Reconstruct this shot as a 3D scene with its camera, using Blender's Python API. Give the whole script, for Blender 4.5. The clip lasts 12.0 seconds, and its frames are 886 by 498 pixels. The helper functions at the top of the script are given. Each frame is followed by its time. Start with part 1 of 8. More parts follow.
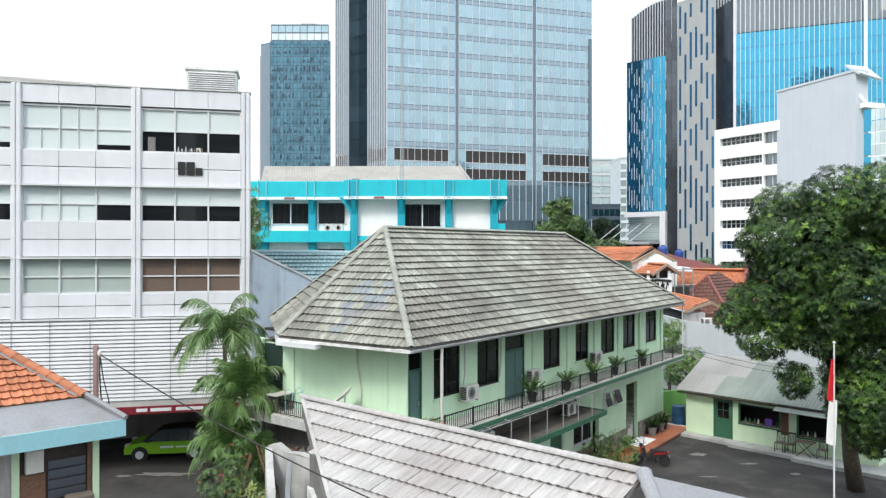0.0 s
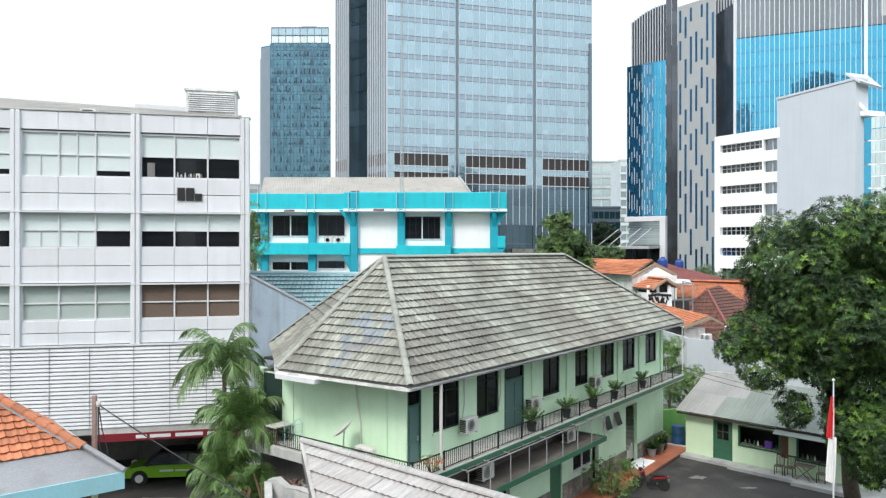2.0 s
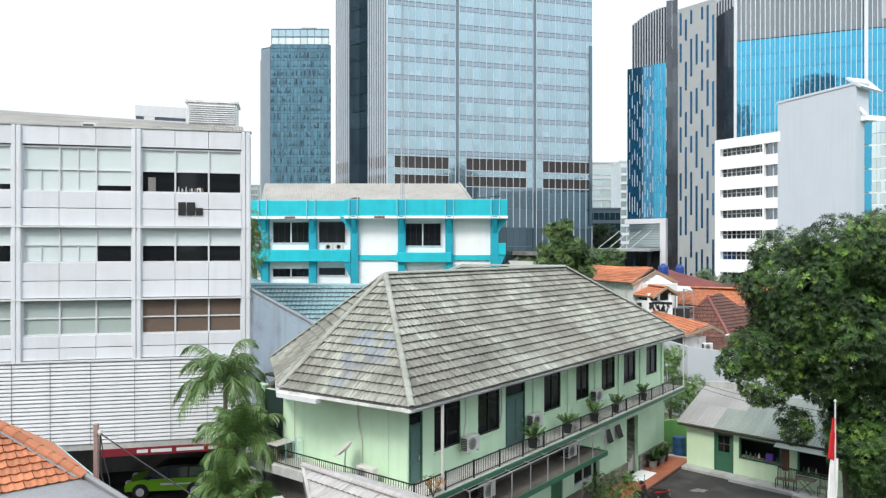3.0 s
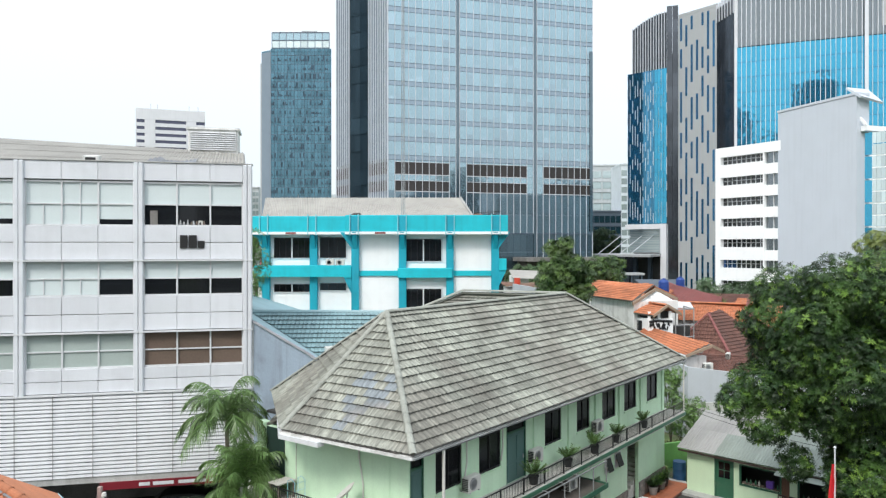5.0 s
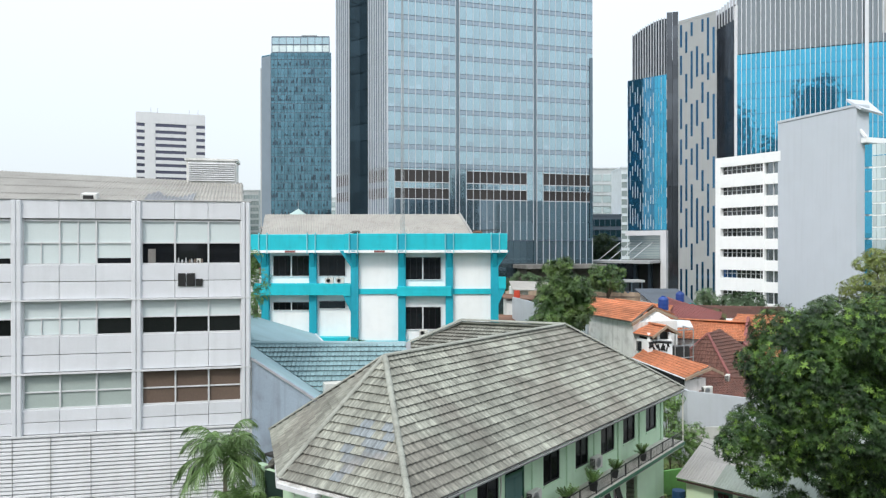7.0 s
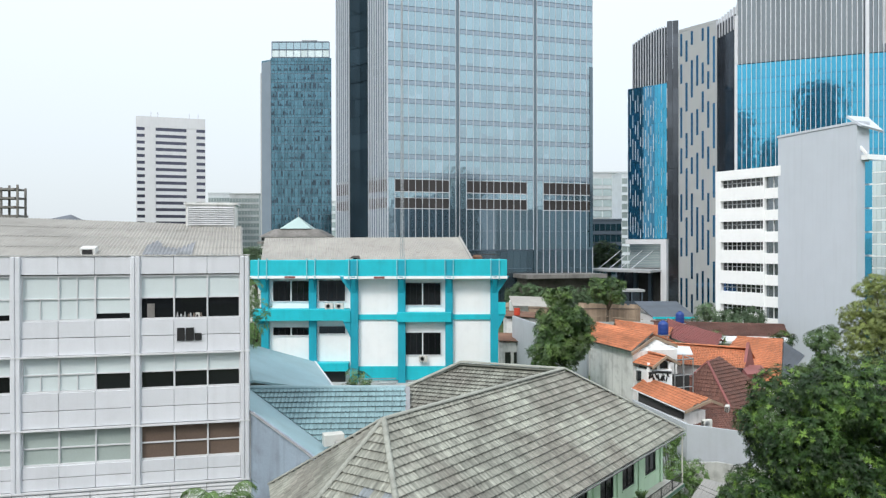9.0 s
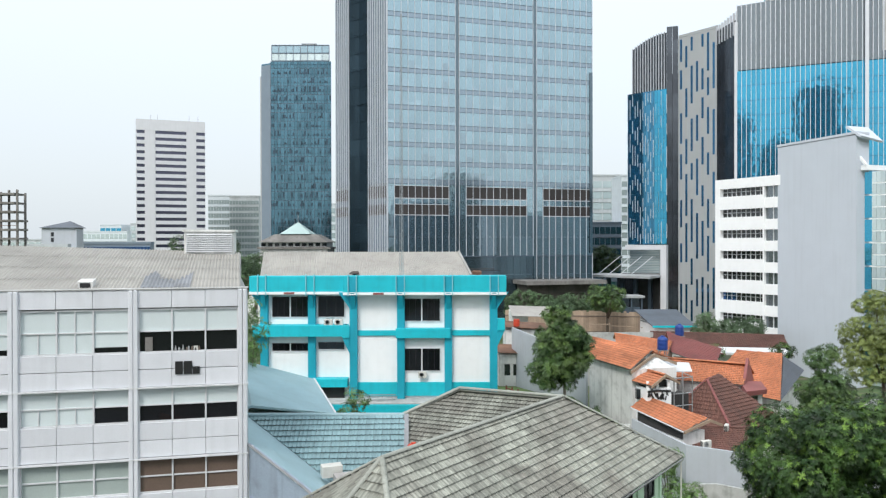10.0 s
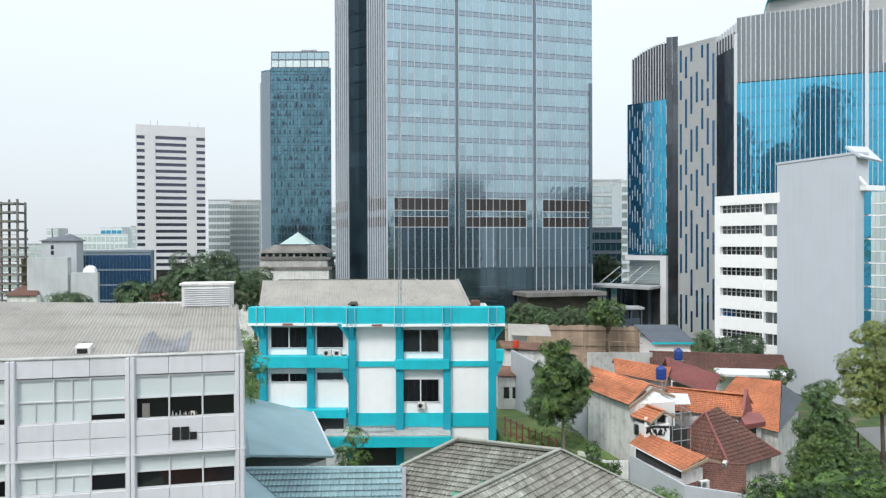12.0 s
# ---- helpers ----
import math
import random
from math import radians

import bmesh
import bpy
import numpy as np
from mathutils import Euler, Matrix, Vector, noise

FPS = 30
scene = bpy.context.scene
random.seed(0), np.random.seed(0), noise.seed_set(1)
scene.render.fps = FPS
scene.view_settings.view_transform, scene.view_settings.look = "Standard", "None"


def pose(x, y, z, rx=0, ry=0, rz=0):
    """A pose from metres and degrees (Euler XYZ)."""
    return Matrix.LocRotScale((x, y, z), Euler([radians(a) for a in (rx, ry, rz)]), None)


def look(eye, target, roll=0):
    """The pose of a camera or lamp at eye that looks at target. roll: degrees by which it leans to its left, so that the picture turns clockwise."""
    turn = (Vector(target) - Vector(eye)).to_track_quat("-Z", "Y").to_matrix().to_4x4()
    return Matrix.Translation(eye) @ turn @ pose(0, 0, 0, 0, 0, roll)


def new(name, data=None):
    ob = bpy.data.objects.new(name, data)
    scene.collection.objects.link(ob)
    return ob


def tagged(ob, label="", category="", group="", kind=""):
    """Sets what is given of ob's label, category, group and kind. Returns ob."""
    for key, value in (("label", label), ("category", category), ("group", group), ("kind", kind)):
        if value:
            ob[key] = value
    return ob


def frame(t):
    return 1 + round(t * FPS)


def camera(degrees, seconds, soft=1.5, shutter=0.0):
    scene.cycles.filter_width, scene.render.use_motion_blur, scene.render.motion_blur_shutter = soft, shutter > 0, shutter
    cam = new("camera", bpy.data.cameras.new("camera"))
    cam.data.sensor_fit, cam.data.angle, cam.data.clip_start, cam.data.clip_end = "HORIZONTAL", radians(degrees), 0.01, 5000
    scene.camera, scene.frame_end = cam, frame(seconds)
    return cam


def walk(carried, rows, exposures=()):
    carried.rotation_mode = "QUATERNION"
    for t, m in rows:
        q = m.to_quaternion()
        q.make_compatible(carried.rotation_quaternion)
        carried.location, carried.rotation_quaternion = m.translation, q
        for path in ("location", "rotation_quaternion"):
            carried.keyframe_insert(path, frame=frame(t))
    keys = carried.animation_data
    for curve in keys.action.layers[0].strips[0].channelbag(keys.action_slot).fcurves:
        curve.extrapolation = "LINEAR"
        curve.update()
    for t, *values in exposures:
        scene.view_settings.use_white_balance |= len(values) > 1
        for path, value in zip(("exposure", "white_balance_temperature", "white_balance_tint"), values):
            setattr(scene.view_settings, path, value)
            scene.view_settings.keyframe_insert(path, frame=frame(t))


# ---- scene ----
cam = camera(64.0, 12.0, soft=1.3)
METRES, EYE = 12.5, 10.6
# seconds, then place (in parts of METRES) and yaw, pitch, roll in degrees
ROWS = [
    (0.0, 0.0000, 0.0000, 0.0000, -0.000, 0.000, 0.000),
    (0.5, -0.0014, 0.0003, 0.0243, 0.000, 0.000, 0.000),
    (1.0, -0.0005, 0.0009, 0.0482, 0.008, -0.008, 0.010),
    (1.5, 0.0017, 0.0007, 0.0717, 0.008, -0.023, 0.000),
    (2.0, 0.0025, 0.0009, 0.0965, 0.015, -0.030, 0.000),
    (2.5, 0.0015, 0.0016, 0.1217, 0.030, -0.045, 0.000),
    (3.0, -0.0010, 0.0022, 0.1510, 0.023, -0.053, -0.000),
    (5.0, -0.0027, -0.0053, 0.2747, 0.060, -0.106, 0.030),
    (5.5, -0.0019, -0.0066, 0.3063, 0.060, -0.113, 0.040),
    (6.0, 0.0013, -0.0062, 0.3406, 0.076, -0.113, 0.040),
    (6.5, 0.0025, -0.0042, 0.3784, 0.083, -0.121, 0.060),
    (7.0, 0.0051, -0.0020, 0.4168, 0.091, -0.144, 0.080),
    (9.0, 0.0103, 0.0003, 0.6234, 0.121, -0.264, 0.110),
    (9.5, 0.0154, 0.0030, 0.6866, 0.128, -0.295, 0.100),
    (10.0, 0.0173, 0.0040, 0.7488, 0.128, -0.310, 0.130),
    (10.5, 0.0203, 0.0024, 0.8094, 0.144, -0.340, 0.140),
    (11.0, 0.0256, 0.0030, 0.8720, 0.159, -0.385, 0.170),
    (11.5, 0.0312, 0.0030, 0.9330, 0.166, -0.423, 0.190),
    (12.0, 0.0333, 0.0032, 0.9982, 0.174, -0.446, 0.210),
]
walk(cam, [(t, pose(METRES * x, METRES * y, EYE + METRES * z, 90 + pitch, roll, yaw)) for t, x, y, z, yaw, pitch, roll in ROWS],
     exposures=[(0, 0.25), (3, 0.20), (6, 0.06), (9, -0.03), (12, -0.06)])

# ---- light ----
SUN_EL, SUN_AZ = radians(47), radians(205)
world = bpy.data.worlds.new("overcast_sky")
scene.world = world
world.use_nodes = True
wn, wl = world.node_tree.nodes, world.node_tree.links
wn.clear()
w_out, w_bg = wn.new("ShaderNodeOutputWorld"), wn.new("ShaderNodeBackground")
w_sky, w_mix, w_gain = wn.new("ShaderNodeTexSky"), wn.new("ShaderNodeMixRGB"), wn.new("ShaderNodeMixRGB")
w_sky.sky_type, w_sky.sun_disc = "NISHITA", False
w_sky.sun_elevation, w_sky.sun_rotation = SUN_EL, SUN_AZ
w_sky.dust_density, w_sky.air_density = 4.0, 1.2
w_gain.blend_type = "MULTIPLY"
w_gain.inputs["Fac"].default_value = 1.0
w_gain.inputs["Color2"].default_value = (0.10, 0.10, 0.10, 1)
w_mix.inputs["Fac"].default_value = 0.80
w_mix.inputs["Color2"].default_value = (0.89, 0.97, 1.03, 1)
wl.new(w_sky.outputs["Color"], w_gain.inputs["Color1"])
wl.new(w_gain.outputs["Color"], w_mix.inputs["Color1"])
# an overcast sky is brightest overhead and dims towards the horizon
w_dir, w_xyz, w_up, w_dim = wn.new("ShaderNodeTexCoord"), wn.new("ShaderNodeSeparateXYZ"), wn.new("ShaderNodeMapRange"), wn.new("ShaderNodeMixRGB")
w_up.inputs["To Min"].default_value, w_up.inputs["To Max"].default_value = 0.69, 1.25
w_dim.blend_type = "MULTIPLY"
w_dim.inputs["Fac"].default_value = 1.0
wl.new(w_dir.outputs["Generated"], w_xyz.inputs["Vector"])
wl.new(w_xyz.outputs["Z"], w_up.inputs["Value"])
wl.new(w_mix.outputs["Color"], w_dim.inputs["Color1"])
wl.new(w_up.outputs["Result"], w_dim.inputs["Color2"])
wl.new(w_dim.outputs["Color"], w_bg.inputs["Color"])
w_bg.inputs["Strength"].default_value = 1.5
wl.new(w_bg.outputs["Background"], w_out.inputs["Surface"])

sun = new("sun", bpy.data.lights.new("sun", "SUN"))
sun.data.energy, sun.data.angle, sun.data.color = 1.9, radians(14), (1.0, 0.97, 0.92)
sun_dir = Vector((math.sin(SUN_AZ) * math.cos(SUN_EL), math.cos(SUN_AZ) * math.cos(SUN_EL), math.sin(SUN_EL)))
sun.matrix_world = look(sun_dir * 100, (0, 0, 0))


# ---- materials ----
def mat(name, col, rough=0.7, metal=0.0, var=0.12, scale=1.0, bump=0.0, grime=0.0, streak=0.0, rand=0.0, island=0.0,
        spec=0.5, dirt=(0.09, 0.085, 0.07), grain=18.0, alt=None, alt_at=0.55, alt2=None, run_off=None, lit_leaves=None):
    """A plain surface: base colour, large and fine variation, stains, upright streaks, and a tone of its own for each piece."""
    m = bpy.data.materials.new(name)
    m.use_nodes = True
    nt = m.node_tree
    n, l = nt.nodes, nt.links
    b = n["Principled BSDF"]
    b.inputs["Roughness"].default_value, b.inputs["Metallic"].default_value = rough, metal
    b.inputs["Specular IOR Level"].default_value = spec
    place = n.new("ShaderNodeNewGeometry").outputs["Position"]

    def tex(sc, detail=4.0, stretch=None, turn=None):
        t = n.new("ShaderNodeTexNoise")
        t.inputs["Scale"].default_value, t.inputs["Detail"].default_value = sc, detail
        v = place
        if turn is not None:
            rt = n.new("ShaderNodeMapping")
            rt.inputs["Rotation"].default_value = (0, 0, radians(-turn))
            l.new(v, rt.inputs["Vector"])
            v = rt.outputs["Vector"]
        if stretch:
            mp = n.new("ShaderNodeMapping")
            mp.inputs["Scale"].default_value = stretch
            l.new(v, mp.inputs["Vector"])
            v = mp.outputs["Vector"]
        l.new(v, t.inputs["Vector"])
        return t.outputs["Fac"]

    def ramp(src, lo, hi, a=0.3, z=0.7):
        r = n.new("ShaderNodeMapRange")
        r.inputs["From Min"].default_value, r.inputs["From Max"].default_value = a, z
        r.inputs["To Min"].default_value, r.inputs["To Max"].default_value = lo, hi
        l.new(src, r.inputs["Value"])
        return r.outputs["Result"]

    def times(colour, fac):
        x = n.new("ShaderNodeMixRGB")
        x.blend_type = "MULTIPLY"
        x.inputs["Fac"].default_value = 1.0
        l.new(colour, x.inputs["Color1"])
        l.new(fac, x.inputs["Color2"])
        return x.outputs["Color"]

    def blend(colour, other, fac):
        x = n.new("ShaderNodeMixRGB")
        l.new(fac, x.inputs["Fac"])
        l.new(colour, x.inputs["Color1"])
        x.inputs["Color2"].default_value = (*other, 1)
        return x.outputs["Color"]

    base = n.new("ShaderNodeRGB")
    base.outputs[0].default_value = (*col, 1)
    c = base.outputs[0]
    if alt:
        c = blend(c, alt, ramp(tex(0.45 * scale, 5), 0.0, 1.0, alt_at - 0.08, alt_at + 0.08))
    if alt2:
        c = blend(c, alt2, ramp(tex(0.28 * scale, 4), 0.0, 0.7, 0.56, 0.66))
    if run_off is not None:
        # weathering runs down each tile, along its own slope
        oc, oi = n.new("ShaderNodeTexCoord"), n.new("ShaderNodeObjectInfo")
        off = n.new("ShaderNodeVectorMath")
        off.operation = "MULTIPLY_ADD"
        l.new(oi.outputs["Random"], off.inputs[0])
        off.inputs[1].default_value = (37.0, 53.0, 0.0)
        l.new(oc.outputs["Object"], off.inputs[2])
        place, kept = off.outputs["Vector"], place
        c = times(c, ramp(tex(1.0, 3, (11.0, 1.3, 1.0)), 1 - run_off, 1 + run_off))
        c = times(c, ramp(tex(1.0, 2, (2.2, 0.35, 1.0)), 1 - run_off * 0.5, 1 + run_off * 0.5))
        place = kept
    if var:
        c = times(c, ramp(tex(0.35 * scale, 3), 1 - var, 1 + var))
        c = times(c, ramp(tex(grain * scale, 3), 1 - var * 0.6, 1 + var * 0.6))
    if rand:
        oi = n.new("ShaderNodeObjectInfo")
        c = times(c, ramp(oi.outputs["Random"], 1 - rand, 1 + rand, 0, 1))
    if island:
        gi = n.new("ShaderNodeNewGeometry")
        c = times(c, ramp(gi.outputs["Random Per Island"], 1 - island, 1 + island, 0, 1))
    # some leaves get a bright colour that imitates light caught from above
    if lit_leaves:
        gi = n.new("ShaderNodeNewGeometry")
        c = blend(c, lit_leaves, ramp(gi.outputs["Random Per Island"], 0.0, 1.0, 0.82, 1.0))
    if grime:
        c = blend(c, dirt, ramp(tex(1.3 * scale, 8), 0.0, grime, 0.50, 0.78))
    if streak:
        c = blend(c, dirt, ramp(tex(1.0, 6, (2.2, 2.2, 0.12)), 0.0, streak, 0.50, 0.80))
    l.new(c, b.inputs["Base Color"])
    if bump:
        bp = n.new("ShaderNodeBump")
        bp.inputs["Strength"].default_value, bp.inputs["Distance"].default_value = min(1.0, bump * 20), bump
        l.new(tex(grain * 0.8 * scale, 6), bp.inputs["Height"])
        l.new(bp.outputs["Normal"], b.inputs["Normal"])
    return m


M = {
    "asphalt": mat("asphalt", (0.046, 0.044, 0.043), 0.9, var=0.3, bump=0.01, grime=0.7, alt=(0.064, 0.061, 0.058), alt2=(0.030, 0.029, 0.029), dirt=(0.10, 0.096, 0.09), spec=0.25, scale=0.6),
    "soil": mat("bare_earth", (0.14, 0.12, 0.08), 0.95, var=0.35, bump=0.02, alt=(0.055, 0.095, 0.028), alt_at=0.42),
    "concrete": mat("concrete", (0.47, 0.47, 0.46), 0.85, var=0.14, bump=0.006, grime=0.45, streak=0.35),
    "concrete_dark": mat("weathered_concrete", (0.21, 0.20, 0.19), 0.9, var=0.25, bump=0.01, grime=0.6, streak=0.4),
    "white_slat": mat("white_enamelled_slat", (0.73, 0.74, 0.765), 0.45, var=0.03, grime=0.06, streak=0.12),
    "balcony_floor": mat("pale_balcony_tile", (0.58, 0.55, 0.52), 0.6, var=0.1, grime=0.3),
    "white_panel": mat("white_enamelled_panel", (0.70, 0.715, 0.755), 0.38, var=0.03, grime=0.10, streak=0.14, dirt=(0.30, 0.30, 0.30), rand=0.04),
    "white_frame": mat("white_painted_metal", (0.66, 0.67, 0.69), 0.45, var=0.05, streak=0.15),
    "white_wall": mat("white_masonry_paint", (0.90, 0.91, 0.92), 0.75, var=0.02, grime=0.05, streak=0.04, bump=0.003),
    "white_old": mat("stained_white_paint", (0.74, 0.74, 0.73), 0.85, var=0.10, grime=0.4, streak=0.4, bump=0.006),
    "cyan": mat("cyan_masonry_paint", (0.007, 0.49, 0.585), 0.55, var=0.08, grime=0.18, streak=0.22, dirt=(0.02, 0.16, 0.20)),
    "mint": mat("mint_green_wall_paint", (0.58, 0.78, 0.57), 0.8, var=0.05, grime=0.14, streak=0.18, bump=0.003, dirt=(0.25, 0.36, 0.24)),
    "mint_pale": mat("pale_green_wall_paint", (0.62, 0.78, 0.55), 0.8, var=0.05, grime=0.12, streak=0.15, dirt=(0.32, 0.38, 0.26)),
    "green_dark": mat("dark_green_gloss_paint", (0.035, 0.13, 0.075), 0.5, var=0.15, grime=0.35, dirt=(0.16, 0.18, 0.15)),
    "green_leaf_wall": mat("leaf_green_wall_paint", (0.16, 0.36, 0.10), 0.8, var=0.15, grime=0.5, streak=0.3),
    "door_teal": mat("grey_green_door_paint", (0.085, 0.17, 0.16), 0.5, var=0.1, streak=0.1),
    "stone_wall": mat("rough_stone_cladding", (0.17, 0.155, 0.14), 0.9, var=0.5, bump=0.03, scale=2.0, grain=4.0, island=0.3),
    "terracotta": mat("terracotta_floor_tile", (0.36, 0.115, 0.055), 0.7, var=0.15, grime=0.25, rand=0.12),
    "tile_grey": mat("weathered_grey_concrete_tile", (0.285, 0.292, 0.252), 0.85, var=0.18, bump=0.006, grime=0.7, streak=0.0, rand=0.10, island=0.08,
                     dirt=(0.10, 0.10, 0.085), alt=(0.215, 0.208, 0.18), alt_at=0.53, scale=0.7, run_off=0.38),
    "tile_bluish": mat("blue_faded_roof_tile", (0.25, 0.28, 0.30), 0.85, var=0.15, bump=0.006, grime=0.35, rand=0.1, island=0.1, dirt=(0.15, 0.15, 0.13), alt=(0.29, 0.27, 0.25), run_off=0.26),
    "tile_patch": mat("green_painted_roof_tile", (0.10, 0.27, 0.19), 0.8, var=0.2, grime=0.5),
    "tile_cap": mat("pale_ridge_mortar", (0.31, 0.32, 0.285), 0.9, var=0.2, grime=0.4, bump=0.01),
    "tile_white": mat("faded_white_concrete_tile", (0.385, 0.37, 0.36), 0.8, var=0.09, bump=0.005, grime=0.25, rand=0.06, island=0.05,
                      dirt=(0.22, 0.21, 0.20), alt=(0.33, 0.30, 0.29), run_off=0.16),
    "tile_teal": mat("teal_glazed_roof_tile", (0.20, 0.31, 0.335), 0.5, var=0.12, grime=0.3, rand=0.1, island=0.1, dirt=(0.11, 0.17, 0.18)),
    "tile_orange": mat("orange_clay_roof_tile", (0.45, 0.165, 0.08), 0.8, var=0.2, grime=0.35, rand=0.18, island=0.2, dirt=(0.22, 0.10, 0.06)),
    "tile_brown": mat("brown_clay_roof_tile", (0.135, 0.062, 0.048), 0.8, var=0.2, grime=0.5, island=0.25, rand=0.2, dirt=(0.07, 0.05, 0.045)),
    "tile_red": mat("dull_red_roof_sheet", (0.25, 0.085, 0.08), 0.7, var=0.15, grime=0.3, island=0.12, dirt=(0.12, 0.08, 0.075)),
    "slate": mat("dark_slate_sheet", (0.10, 0.115, 0.14), 0.6, var=0.15, grime=0.3, island=0.15),
    "blue_zinc": mat("pale_blue_roof_sheet", (0.30, 0.43, 0.47), 0.55, var=0.10, grime=0.3, dirt=(0.20, 0.28, 0.30), scale=0.7),
    "blue_wall": mat("stained_blue_grey_render", (0.30, 0.37, 0.45), 0.85, var=0.12, grime=0.6, streak=0.5, dirt=(0.15, 0.17, 0.19), bump=0.005),
    "asbestos": mat("weathered_corrugated_cement_sheet", (0.36, 0.345, 0.32), 0.9, var=0.10, grime=0.45, streak=0.0, island=0.06, dirt=(0.22, 0.20, 0.18), bump=0.004),
    "asbestos_dark": mat("dark_weathered_cement_patch", (0.25, 0.26, 0.28), 0.9, var=0.25, grime=0.5),
    "asbestos_pale": mat("pale_corrugated_cement_sheet", (0.31, 0.305, 0.295), 0.85, var=0.12, grime=0.35, island=0.1, rand=0.12, dirt=(0.30, 0.31, 0.27)),
    "asbestos_green": mat("greenish_corrugated_sheet", (0.21, 0.24, 0.215), 0.85, var=0.15, grime=0.4, rand=0.12, dirt=(0.17, 0.2, 0.16)),
    "dark_metal": mat("black_painted_iron", (0.022, 0.022, 0.024), 0.5, metal=0.3, var=0.2),
    "steel": mat("galvanised_steel", (0.42, 0.43, 0.44), 0.45, metal=0.6, var=0.15, grime=0.3),
    "grey_pipe": mat("grey_painted_pipe", (0.27, 0.28, 0.28), 0.6, var=0.2, grime=0.4),
    "cyan_pale": mat("pale_cyan_trim_paint", (0.25, 0.60, 0.66), 0.6, var=0.08, streak=0.2),
    "door_dark": mat("blackish_green_door_paint", (0.020, 0.045, 0.036), 0.55, var=0.15),
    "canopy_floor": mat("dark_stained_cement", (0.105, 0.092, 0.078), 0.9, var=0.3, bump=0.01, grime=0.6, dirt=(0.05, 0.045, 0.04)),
    "rust": mat("rusty_iron", (0.16, 0.085, 0.055), 0.85, var=0.4),
    "black": mat("matt_black", (0.012, 0.012, 0.013), 0.6, var=0.1),
    "rubber": mat("black_rubber", (0.018, 0.018, 0.018), 0.75, var=0.1),
    # near-black colour that stands for the shade inside rooms and openings
    "interior": mat("dark_shade_interior", (0.05, 0.05, 0.05), 0.9, var=0.3),
    "blind": mat("pale_roller_blind", (0.62, 0.69, 0.70), 0.7, var=0.03, rand=0.03, streak=0.04),
    "blind_green": mat("grey_green_roller_blind", (0.36, 0.42, 0.40), 0.7, var=0.08, rand=0.05),
    "blind_brown": mat("brown_wood_blind", (0.14, 0.098, 0.075), 0.7, var=0.15, rand=0.08),
    "plastic_white": mat("off_white_plastic", (0.62, 0.61, 0.57), 0.5, var=0.06, grime=0.2),
    "red_sign": mat("dark_red_sign_board", (0.18, 0.010, 0.020), 0.5, var=0.06),
    "red": mat("red_gloss_paint", (0.42, 0.012, 0.018), 0.3, var=0.05),
    "flag_red": mat("red_flag_cloth", (0.55, 0.015, 0.02), 0.8, var=0.08),
    "flag_white": mat("white_flag_cloth", (0.80, 0.80, 0.80), 0.8, var=0.05),
    "tank_blue": mat("blue_plastic_tank", (0.012, 0.05, 0.24), 0.45, var=0.1),
    "tank_red": mat("orange_red_plastic_tank", (0.52, 0.055, 0.025), 0.5, var=0.1),
    "drum_blue": mat("blue_plastic_drum", (0.018, 0.075, 0.18), 0.5, var=0.1),
    "car_green": mat("lime_green_car_paint", (0.20, 0.46, 0.02), 0.25, var=0.03),
    "car_glass": mat("dark_car_glass", (0.012, 0.014, 0.016), 0.06, var=0.0, spec=0.8),
    "wood": mat("weathered_wood", (0.15, 0.12, 0.10), 0.8, var=0.3, streak=0.3),
    "wood_dark": mat("dark_brown_wood", (0.05, 0.035, 0.028), 0.7, var=0.3),
    "bark": mat("grey_brown_bark", (0.10, 0.08, 0.06), 0.95, var=0.4, bump=0.02, grain=8),
    "bark_pale": mat("pale_palm_bark", (0.26, 0.23, 0.18), 0.9, var=0.35, bump=0.01),
    # crown highlights and dark depths are painted: dark base, bright patches and leaves
    "leaf": mat("mango_foliage", (0.017, 0.045, 0.011), 0.40, var=0.25, island=0.5, spec=0.3, scale=1.6, alt=(0.048, 0.104, 0.020), alt_at=0.52, lit_leaves=(0.17, 0.29, 0.045)),
    "leaf_mid": mat("mid_green_foliage", (0.048, 0.10, 0.026), 0.45, var=0.3, island=0.45, lit_leaves=(0.13, 0.22, 0.05), scale=1.2, alt=(0.09, 0.15, 0.036)),
    "sheet_pale": mat("pale_blue_grey_sheet", (0.47, 0.50, 0.54), 0.6, var=0.06, streak=0.25, grime=0.2, dirt=(0.33, 0.34, 0.35)),
    "leaf_light": mat("light_green_foliage", (0.10, 0.185, 0.042), 0.5, var=0.25, island=0.5, scale=0.7),
    "leaf_yellow": mat("yellow_green_foliage", (0.16, 0.20, 0.05), 0.5, var=0.25, island=0.4, scale=0.7),
    # foliage colour lightened to carry the haze of distance
    "leaf_far": mat("haze_tinted_foliage", (0.074, 0.126, 0.056), 0.7, var=0.3, island=0.45, scale=0.2, alt=(0.052, 0.090, 0.044)),
    "palm": mat("palm_foliage", (0.125, 0.215, 0.068), 0.42, var=0.2, island=0.4),
    "flower": mat("red_orange_blossom", (0.50, 0.06, 0.03), 0.7, var=0.2, island=0.3),
    "fascia_blue": mat("pale_blue_fascia_paint", (0.27, 0.53, 0.60), 0.6, var=0.08, grime=0.25, streak=0.2, dirt=(0.3, 0.33, 0.33)),
    "lead": mat("grey_flashing", (0.24, 0.245, 0.26), 0.7, var=0.15, grime=0.4),
    "cable": mat("black_cable", (0.02, 0.02, 0.022), 0.7, var=0.0),
    "glass_dark": mat("dark_window_glass", (0.018, 0.021, 0.024), 0.07, var=0.0, spec=0.7),
}


